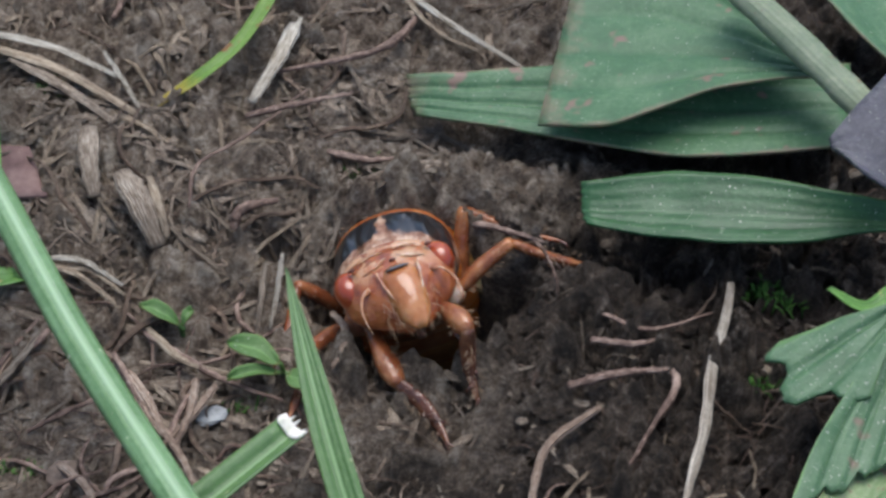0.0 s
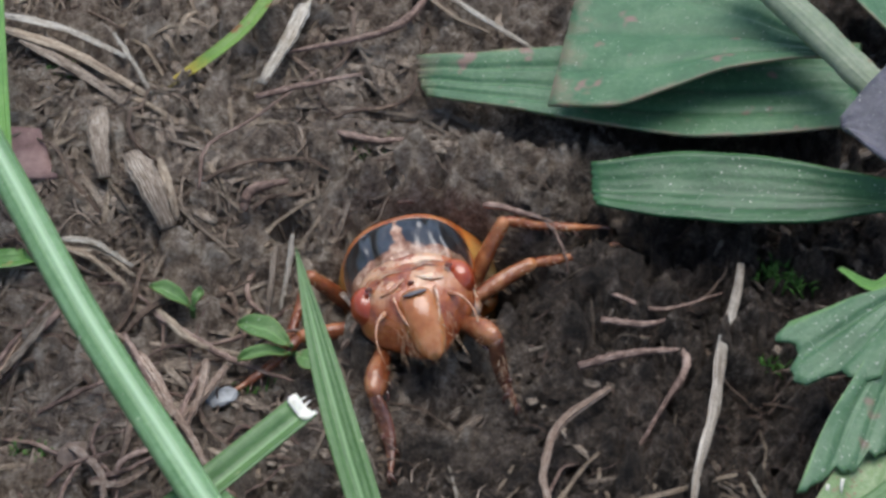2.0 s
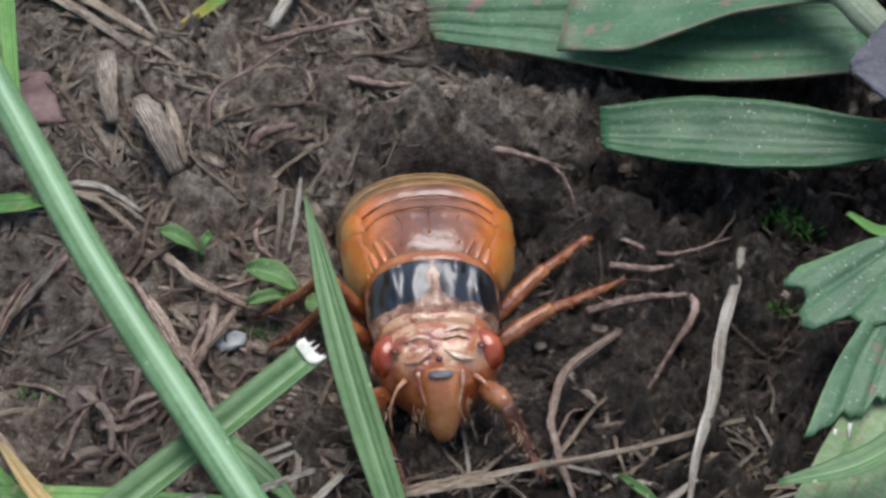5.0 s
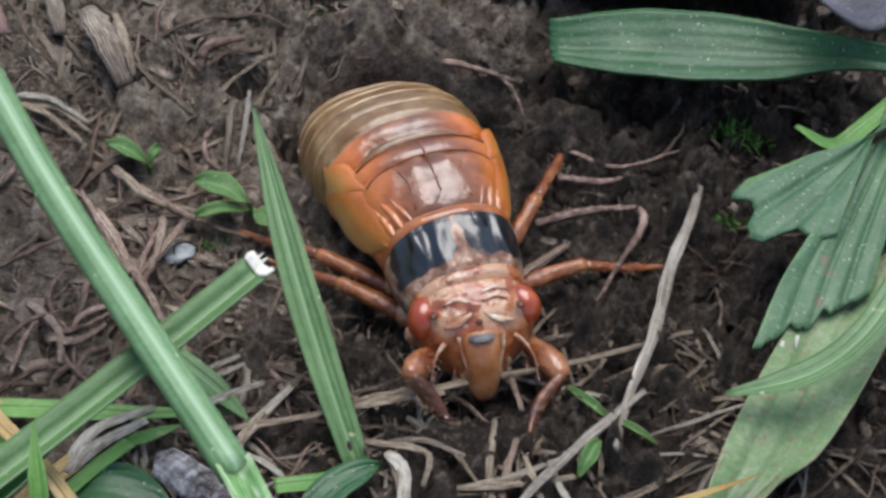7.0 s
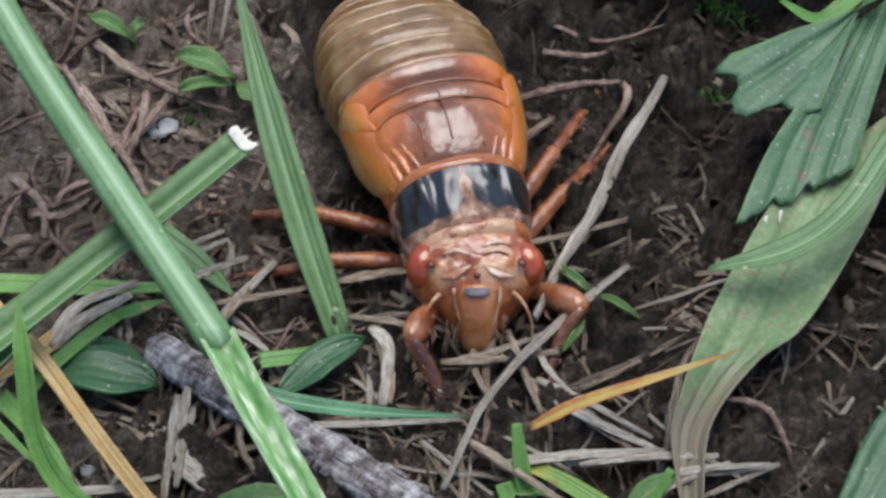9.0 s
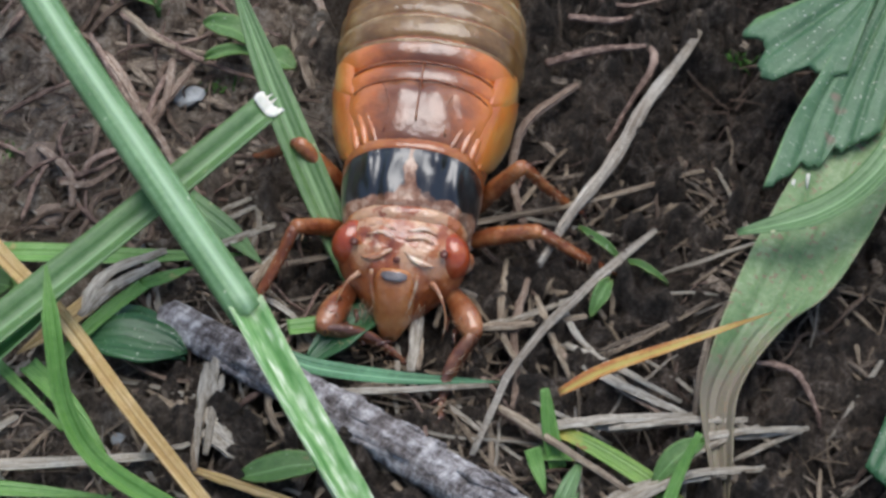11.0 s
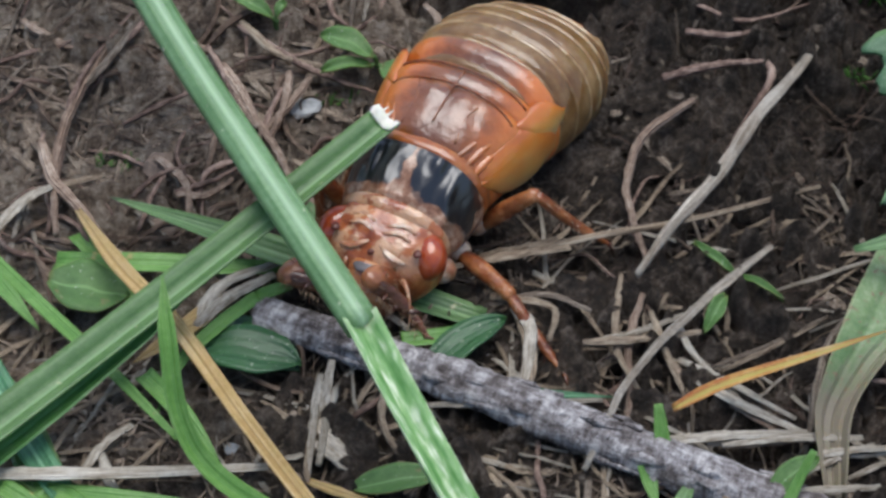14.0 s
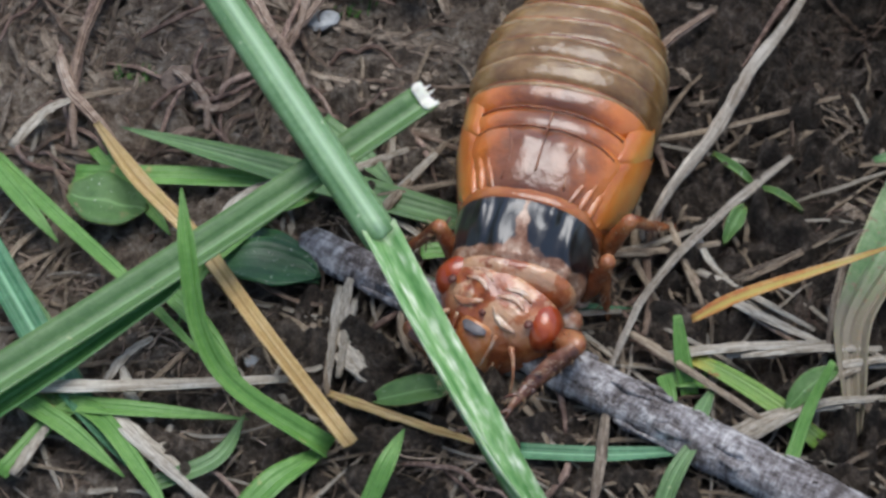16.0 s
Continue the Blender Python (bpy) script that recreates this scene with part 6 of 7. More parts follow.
def make_nymph():
    head_rings = [(-10.75, 0.55, 1.1, 2.2), (-10.5, 1.15, 0.8, 3.2), (-10.0, 1.7, 0.7, 4.2), (-9.4, 2.3, 0.8, 4.85), (-8.8, 3.05, 1.0, 5.3), (-8.1, 3.6, 1.2, 5.7), (-7.3, 3.78, 1.3, 5.95), (-6.6, 3.7, 1.4, 6.02), (-6.0, 3.5, 1.6, 5.95)]
    v, f = loft(dense(head_rings, 40), 60)
    v = [q + Vector((0, 0, 0.1 * float(vnoise(q.x * 1.7, q.y * 2.3, 41)) + 0.05 * float(vnoise(q.x * 4.1, q.y * 5.0, 42)) if q.z > 4 else 0)) for q in v]
    head = build("head", v, f, FACE, parent=NYMPH, spot=NECK)
    back = Matrix.Translation(-NECK * MM)

    def on_head(name, vf, mat, label="", uvs=None):
        ob = build(name, vf[0], vf[1], mat, parent=head, label=label, uvs=uvs)
        ob.matrix_parent_inverse = back
        return ob
    for s in (-1, 1):
        v, f = ball((0, 0, 0), (1.06, 1.46, 1.32), 18, 24)
        R = Matrix.Rotation(radians(s * 30), 3, "Z") @ Matrix.Rotation(radians(s * 18), 3, "Y")
        on_head("eye", ([R @ q + Vector((s * 2.88, -7.15, 4.2)) for q in v], f), EYEMAT, "bulging glossy red eye")
        on_head("pupil_spot", ball((s * 2.62, -8.0, 5.56), (0.26, 0.3, 0.13), 8, 12), DARKMAT, "dark spot on the eye")
        v, f, u = sweep(smooth_path([(s * 2.1, -9.1, 4.1), (s * 2.75, -9.8, 3.9), (s * 3.2, -10.7, 3.0), (s * 3.1, -11.4, 1.7)], 10), [0.42, 0.34, 0.26, 0.2, 0.17, 0.15, 0.13, 0.11, 0.08, 0.05], ring_profile(8))
        on_head("antenna", (v, f), RIDGE, "short pale bristle-tipped antenna")
        ridge = smooth_path([(s * 1.35, -9.35, 4.98), (s * 1.25, -10.0, 4.2), (s * 0.85, -10.6, 3.0), (s * 0.2, -10.95, 1.9)], 12)
        v, f, u = sweep(ridge, [0.22] * 11 + [0.12], ring_profile(8, 0.7))
        on_head("clypeus_ridge", (v, f), RIDGE, "pale ridge bordering the clypeus")
        brow = smooth_path([(s * 0.35, -8.2, 5.62), (s * 1.3, -8.65, 5.3), (s * 2.1, -8.6, 5.05)], 8)
        v, f, u = sweep(brow, [0.2, 0.34, 0.45, 0.5, 0.5, 0.42, 0.3, 0.15], ring_profile(8, 0.5))
        on_head("brow_ridge", (v, f), RIDGE, "wrinkled pale brow ridge")
        for y0, x0 in ((-6.7, 0.4), (-7.3, 0.3)):
            fold = smooth_path([(s * x0, y0 - 0.35, 5.98), (s * (x0 + 0.9), y0, 5.95), (s * (x0 + 1.7), y0 - 0.2, 5.72)], 8)
            v, f, u = sweep(fold, [0.1, 0.22, 0.3, 0.32, 0.3, 0.26, 0.2, 0.08], ring_profile(8, 0.18))
            on_head("forehead_fold", (v, f), RIDGE, "pale fold of the forehead")
    v, f = loft(dense([(-11.5, 0.4, 1.0, 1.8), (-11.2, 0.75, 1.0, 2.9), (-10.6, 1.1, 1.1, 4.05), (-9.95, 1.35, 1.5, 4.75), (-9.2, 1.5, 2.4, 5.15)], 14), 28)
    on_head("clypeus", (v, f), CLYPEUS, "bulging triangular amber clypeus")
    on_head("ocellus", ball((0, -8.75, 5.42), (0.22, 0.2, 0.14), 8, 10), DARKMAT, "dark ocellus")
    v, f, u = sweep([(-0.75, -9.5, 4.93), (-0.35, -9.62, 4.99), (0.35, -9.62, 4.99), (0.75, -9.5, 4.93)], [0.3, 0.7, 0.7, 0.3], ring_profile(10, 0.3))
    on_head("clypeus_bar", (v, f), GREYBAR, "shining grey bar across the clypeus")
    beak = sweep(smooth_path([(0, -10.7, 1.5), (0, -10.1, 0.5), (0, -8.0, 0.3)], 8), [0.9, 0.8, 0.7, 0.65, 0.6, 0.5, 0.4, 0.3], ring_profile(8))
    on_head("beak", beak[:2], CLAW)
    rng = random.Random(31)
    spots = [(Vector((rng.uniform(-1.9, 1.9), rng.uniform(-10.9, -9.8), rng.uniform(1.0, 3.4))), Vector((0, -1, -0.5))) for _ in range(90)]
    on_head("bristles", hair_tuft(spots, 0.9, 32), HAIR, "fine pale hairs round the mouth")

    def part(name, vf, mat, label=""):
        return build(name, vf[0], vf[1], mat, parent=NYMPH, label=label)
    part("collar", loft(dense([(-6.5, 3.05, 1.8, 5.75), (-6.15, 3.45, 1.6, 6.15), (-5.75, 3.6, 1.5, 6.3), (-5.4, 3.6, 1.6, 6.2)], 12), 44, 0.12, 5), FACE, "wrinkled pale collar behind the head")
    v, f = loft(dense([(-5.75, 3.5, 1.6, 6.0), (-5.3, 3.75, 1.4, 6.5), (-4.3, 4.0, 1.2, 7.08), (-3.2, 4.15, 1.2, 7.5), (-2.5, 4.18, 1.2, 7.62), (-2.2, 4.05, 1.3, 7.45)], 40), 84)
    dent = []
    for q in v:  # shallow wrinkles in the black patches
        w = 0.0
        if q.z > 3.5 and -5.2 < q.y < -2.5:
            w = -0.11 * max(0.0, float(vnoise(q.x * 2.1 + 0.6 * q.y, q.y * 0.9, 77))) - 0.05 * math.exp(-(q.x / 0.25) ** 2)
        dent.append(q + Vector((0, 0, w)))
    part("pronotum", (dent, f), PRONOTUM, "amber pronotum with two glossy black patches")
    part("thorax_band", loft(dense([(-2.6, 3.95, 1.5, 7.25), (-2.35, 4.15, 1.3, 7.6), (-1.95, 4.2, 1.3, 7.7), (-1.5, 4.15, 1.4, 7.55)], 8), 44, 0.06, 3), SHELL)
    for s in (-1, 1):
        for y0, z0 in ((-6.0, 1.9), (-4.1, 1.6), (-1.7, 1.5)):
            part("coxa", ball((s * 3.0, y0, z0), (1.1, 0.85, 0.95), 10, 14), RIDGE, "pale swollen base of a leg")
    v, f = loft(dense([(-2.0, 3.9, 1.4, 7.3), (-1.4, 4.15, 1.2, 7.8), (-0.3, 4.4, 1.0, 8.2), (1.0, 4.75, 0.9, 8.38), (2.0, 5.0, 0.9, 8.3), (2.5, 4.9, 1.0, 8.0)], 40), 72)
    v = [q + Vector((0, 0, 0.09 * float(vnoise(q.x * 0.9, q.y * 1.1, 61)) - 0.1 * math.exp(-(q.x / 0.14) ** 2) + 0.2 * math.exp(-((abs(q.x) - 1.1) / 0.6) ** 2 - ((q.y - 1.3) / 0.5) ** 2) - 0.12 * math.exp(-((abs(q.x) - 2.3 + 0.35 * q.y) / 0.3) ** 2) if q.z > 4 else 0)) for q in v]
    thorax = build("mesonotum", v, f, THORAXMAT, parent=NYMPH, spot=SHOULDER, label="smooth shining amber-brown mesonotum")
    behind = Matrix.Translation(-SHOULDER * MM)

    def part(name, vf, mat, label="", uvs=None):
        ob = build(name, vf[0], vf[1], mat, parent=thorax, label=label, uvs=uvs)
        ob.matrix_parent_inverse = behind
        return ob
    part("metanotum", loft(dense([(2.2, 4.9, 1.1, 7.85), (2.6, 5.1, 0.9, 8.2), (3.3, 5.2, 0.9, 8.25), (3.9, 5.1, 1.0, 8.0)], 10), 48, 0.08, 8), THORAXMAT, "narrow banded metanotum")
    v, f, u = sweep([on_body(y, 90, -0.03) for y in np.linspace(-0.6, 3.7, 14)], [0.13] * 14, ring_profile(6))
    part("dorsal_seam", (v, f), LEGMAT, "dark seam down the middle of the back")
    for y0, bow in ((2.35, 0.5), (3.75, 0.35)):
        pts = [on_body(y0 - bow * ((a - 90) / 50) ** 2, a, -0.03) for a in range(40, 141, 10)]
        v, f, u = sweep(smooth_path(pts, 22), [0.16] * 22, ring_profile(6))
        part("cross_seam", (v, f), LEGMAT, "reddish-brown seam across the back")
    for s in (-1, 1):
        v, f, u = rounded_plate(s, -2.2, 4.9, 36, -34, 0.36)
        part("wing_pad", (v, f), PAD, "smooth translucent orange-amber wing pad", u)
        v, f, u = rounded_plate(s, 2.0, 5.9, 38, -6, 0.07, 22, 12, 0.55, 0.08)
        part("hind_wing_pad", (v, f), PAD, "small orange hind wing pad", u)
        for a, b, w in (((-2.0, 62), (0.2, 50), 0.4), ((-2.1, 50), (0.9, 41), 0.55), ((-2.1, 38), (0.2, 33), 0.6), ((-2.2, 27), (-0.8, 18), 0.55), ((0.6, 47), (2.3, 44), 0.35), ((-1.2, 56), (1.6, 47), 0.3)):
            pts = [on_body(a[0] + (b[0] - a[0]) * h, a[1] + (b[1] - a[1]) * h, -0.16, s) for h in (0, 0.5, 1)]
            v, f, u = sweep(smooth_path(pts, 10), [w * k for k in (0.2, 0.6, 0.9, 1, 1.1, 0.9, 1, 0.8, 0.5, 0.15)], ring_profile(12, 0.75))
            part("shoulder_fold", (v, f), THORAXMAT, "wrinkled glossy fold at the base of the wing pad")
        v, f, u = sweep(smooth_path([on_body(-1.3, 68, 0.0, s), on_body(0.5, 72, 0.0, s), on_body(2.3, 66, -0.02, s)], 12), [0.12] * 12, ring_profile(6))
        part("slanting_seam", (v, f), LEGMAT)

    # abdomen: a core and overlapping segments that move with it
    ys = [3.4, 5.2, 7.0, 8.8, 10.6, 12.4, 14.2, 16.0, 17.6]
    hw = [5.05, 5.45, 5.65, 5.65, 5.45, 5.0, 4.25, 3.1, 1.3]
    zt = [8.05, 8.4, 8.5, 8.4, 8.0, 7.4, 6.5, 5.3, 3.8]
    zb = [1.0, 0.9, 0.9, 0.9, 1.0, 1.1, 1.3, 1.7, 2.4]
    rings = [(y, w - 0.3, b + 0.2, t - 0.3) for y, w, b, t in zip(ys, hw, zb, zt)]
    v, f = loft(dense(rings, 24))
    abdomen = build("abdomen", v, f, ABDOMEN, parent=NYMPH, spot=WAIST, label="banded olive-brown abdomen")
    back = Matrix.Translation(-WAIST * MM)
    for i in range(8):
        a, b = ys[i], ys[i + 1]
        r0, r1 = (hw[i], zb[i], zt[i]), (hw[i + 1], zb[i + 1], zt[i + 1])
        mid = [(p + q) / 2 for p, q in zip(r0, r1)]
        rows = [(a, r0[0] - 0.5, r0[1] + 0.2, r0[2] - 0.52), (a + 0.45, r0[0] - 0.2, r0[1], r0[2] - 0.2), ((a + b) / 2, mid[0] + 0.06, mid[1] - 0.05, mid[2] + 0.06), (b - 0.1, r1[0] + 0.12, r1[1] - 0.05, r1[2] + 0.12), (b + 0.12, r1[0] + 0.02, r1[1], r1[2] + 0.02)]
        v, f = loft(dense(rows, 12), 52, 0.13, i)
        build("segment", v, f, ABDOMEN if i > 0 else THORAXMAT, parent=abdomen).matrix_parent_inverse = back
        v, f = loft(dense([(b - 0.2, r1[0] + 0.03, r1[1], r1[2] + 0.03), (b + 0.02, r1[0] + 0.15, r1[1] - 0.05, r1[2] + 0.17), (b + 0.12, r1[0] + 0.13, r1[1] - 0.04, r1[2] + 0.15), (b + 0.3, r1[0] - 0.15, r1[1], r1[2] - 0.15)], 7), 52, 0.13, i)
        build("segment_rim", v, f, RIM, parent=abdomen, label="pale rim of a segment, its highlight partly painted").matrix_parent_inverse = back
        v, f = loft(dense([(b + 0.2, r1[0] - 0.1, r1[1], r1[2] - 0.1), (b + 0.32, r1[0] - 0.02, r1[1], r1[2] - 0.02), (b + 0.5, r1[0] - 0.1, r1[1], r1[2] - 0.1)], 6), 52, 0.13, i)
        if i < 7:
            build("segment_fold", v, f, LEGMAT, parent=abdomen, label="reddish-brown fold between two segments").matrix_parent_inverse = back
    return head, thorax, abdomen


HEAD, THORAX, ABDO = make_nymph()
# legs: name, hip in the body's space, femur and tibia length, side
LEGS = {
    "front_left": (Vector((-2.2, -7.4, 1.8)), 5.2, 5.4, -1),
    "front_right": (Vector((2.2, -7.4, 1.8)), 5.2, 5.4, 1),
    "middle_left": (Vector((-3.4, -4.2, 1.5)), 5.0, 6.0, -1),
    "middle_right": (Vector((3.4, -4.2, 1.5)), 5.0, 6.0, 1),
    "hind_left": (Vector((-3.7, -1.6, 1.4)), 5.2, 7.0, -1),
    "hind_right": (Vector((3.7, -1.6, 1.4)), 5.2, 7.0, 1),
}


def make_leg(front, femur_len, tibia_len):
    """A leg along +x: the femur and the tibia, each from its joint."""
    n = 18
    if front:
        shape = [(0, 1.0), (0.2, 0.95), (0.4, 1.1), (0.6, 1.42), (0.76, 1.5), (0.9, 1.2), (1, 0.75)]
    else:
        shape = [(0, 0.8), (0.15, 1.0), (0.4, 1.12), (0.7, 1.0), (0.9, 0.9), (0.97, 0.92), (1, 0.6)]
    ws = [float(np.interp(i / (n - 1), *zip(*shape))) for i in range(n)]
    v, f, u = sweep([(femur_len * i / (n - 1), 0, 0.16 * math.sin(math.pi * i / (n - 1))) for i in range(n)], ws, ring_profile(16, 1.15 if front else 1.0))
    femur = build("front_leg" if front else "leg", v, f, FORELEG if front else LEGMAT, parent=NYMPH, label="thick amber digging front leg" if front else "slender reddish-brown leg")
    shape = [(0, 0.85), (0.12, 1.1), (0.3, 1.15), (0.5, 1.0), (0.65, 0.75), (0.8, 0.55), (0.95, 0.28), (1, 0.06)] if front else [(0, 0.6), (0.08, 0.8), (0.3, 0.74), (0.6, 0.66), (0.72, 0.6), (0.74, 0.42), (0.95, 0.32), (1, 0.06)]
    ws = [float(np.interp(i / (n - 1), *zip(*shape))) for i in range(n)]
    v, f, u = sweep([(tibia_len * i / (n - 1), 0, (-0.7 if front else -0.22) * math.sin(math.pi * i / (n - 1))) for i in range(n)], ws, ring_profile(12, 0.7 if front else 0.9))
    tibia = build("front_tibia" if front else "tibia", v, f, SHIN if front else LEGMAT, parent=NYMPH, label="dark clawed shin" if front else "spiny shin with two claws")
    rng = random.Random(3)
    for k in range(4 if front else 7):
        x = tibia_len * (0.3 + (0.15 if front else 0.07) * k)
        s = -1 if k % 2 else 1
        p = [Vector((x, s * 0.2, -0.3)), Vector((x + 0.45, s * 0.4, -0.6 - 0.2 * rng.random())), Vector((x + 0.9, s * 0.45, -0.85))]
        v, f, _ = sweep(p, [0.3, 0.2, 0.03] if front else [0.13, 0.08, 0.02], ring_profile(6))
        build("spine", v, f, CLAW, parent=tibia)
    if front:
        for k, x in enumerate((0.5, 0.72)):
            p = [Vector((femur_len * x, 0, -0.8)), Vector((femur_len * x + 0.35, 0, -1.15)), Vector((femur_len * x + 0.8, 0, -1.3))]
            v, f, _ = sweep(p, [0.5, 0.32, 0.04], ring_profile(6, 0.7))
            build("tooth", v, f, CLAW, parent=femur, label="dark digging tooth")
    for limb, length, thick, count in ((femur, femur_len, 0.85 if front else 0.5, 46), (tibia, tibia_len, 0.36, 46)):
        spots = []
        for _ in range(count):
            x, a = rng.uniform(0.1, 0.9) * length, rng.uniform(0, 6.28)
            spots.append((Vector((x, math.cos(a) * thick * 0.85, math.sin(a) * thick * 0.85)), Vector((0.6, math.cos(a), math.sin(a)))))
        hv, hf = hair_tuft(spots, 0.6, 3)
        build("bristles", hv, hf, HAIR, parent=limb, label="fine pale hairs on the leg")
    for s in (-1, 1):
        p = [Vector((tibia_len - 0.5, 0, 0)), Vector((tibia_len + 0.1, s * 0.2, -0.05)), Vector((tibia_len + 0.45, s * 0.25, -0.4))]
        v, f, _ = sweep(p, [0.24, 0.16, 0.03], ring_profile(5))
        build("claw", v, f, CLAW, parent=tibia)
    return femur, tibia


LEG_PAIRS = {}
for leg_name, (hip, fl, tl, side) in LEGS.items():
    LEG_PAIRS[leg_name] = make_leg(leg_name.startswith("front"), fl, tl)

# ---- motion of the cicada: seconds, the point between its eyes, pitch, roll, heading ----
GAIT = [
    (0, -2.95, 3.50, 4.40, 36, -17, 8),
    (0.5, -2.25, 2.70, 4.50, 30, -14, 10),
    (1, -2.20, 0.50, 4.60, 28, -12, 10),
    (1.5, -2.50, 0.90, 4.60, 27, -13, 10),
    (2, -2.20, 0.15, 4.60, 27, -12, 10),
    (2.5, -2.20, 0.25, 4.60, 26, -13, 8),
    (3, -2.40, 0.00, 4.60, 25, -11, 6),
    (3.2, -2.44, -0.50, 4.60, 24, -10, 6),
    (4.2, -1.45, -6.26, 4.50, 14, -3, 4),
    (5.3, -0.74, -10.70, 4.50, 5, 0, 3),
    (5.5, -0.19, -11.55, 4.50, 4, 0, 3),
    (6, 2.18, -11.92, 4.50, 2, 0, 6),
    (6.5, 1.99, -10.87, 4.50, 2, 0, 10),
    (7, 4.48, -12.94, 4.50, 1, 0, 18),
    (7.5, 4.07, -13.10, 4.50, 1, 0, 18),
    (8, 4.55, -16.06, 4.50, 1, 0, 18),
    (8.5, 5.63, -17.77, 4.50, 0, 0, 16),
    (8.7, 5.89, -18.95, 4.50, 0, 0, 15),
    (9.8, 2.66, -19.02, 4.60, 0, 0, 4),
    (10.8, -0.54, -19.33, 4.60, 0, 0, -6),
    (11, -0.67, -20.40, 4.60, 0, 0, -7),
    (11.5, -0.10, -18.44, 4.60, 0, 0, -12),
    (12, -2.50, -20.70, 4.60, 0, 0, -10),
    (12.5, -4.26, -17.86, 4.60, 0, 0, -13),
    (13, -7.13, -17.50, 4.60, 0, 0, -22),
    (13.5, -9.40, -18.60, 4.60, 0, 0, -26),
    (14, -8.62, -18.76, 4.60, 0, 0, -26),
    (14.5, -8.39, -21.26, 4.60, 0, 0, -24),
    (15, -5.95, -24.71, 4.60, 0, 0, -15),
    (15.5, -4.10, -27.30, 4.60, 0, 0, -14),
    (16, -2.33, -29.40, 4.60, 0, 0, -14),
]
HUNCH = [(0.0, 34), (1.5, 36), (3.2, 32), (5.5, 5), (7.0, 0), (16.0, 0)]  # seconds, bend of the thorax behind the pronotum
BEND = [  # seconds, turn of the head, nod of the head, turn of the abdomen, droop of the abdomen
    (0.0, 16, -4, 0, 10), (0.5, 8, -3, 0, 10), (1.0, 4, -3, 0, 10), (1.5, 9, -3, 0, 10), (2.0, 6, -3, 0, 10), (2.5, 9, -2, 0, 10), (3.2, 8, -1, 0, 10), (5.5, 2, 4, 2, 22), (6.5, -2, 5, 2, 25), (7.0, -8, 6, 3, 20), (8.0, -9, 4, 4, 15), (8.7, -12, 2, 4, 10), (11.0, -4, 2, 0, 2),
    (12.5, -4, 4, -14, 2), (13.5, 2, 4, -7, 14), (14.0, 3, 4, -4, 18), (14.5, 4, 4, -6, 12), (15.0, -4, 5, 0, 4), (16.0, -22, 6, 2, 2)]
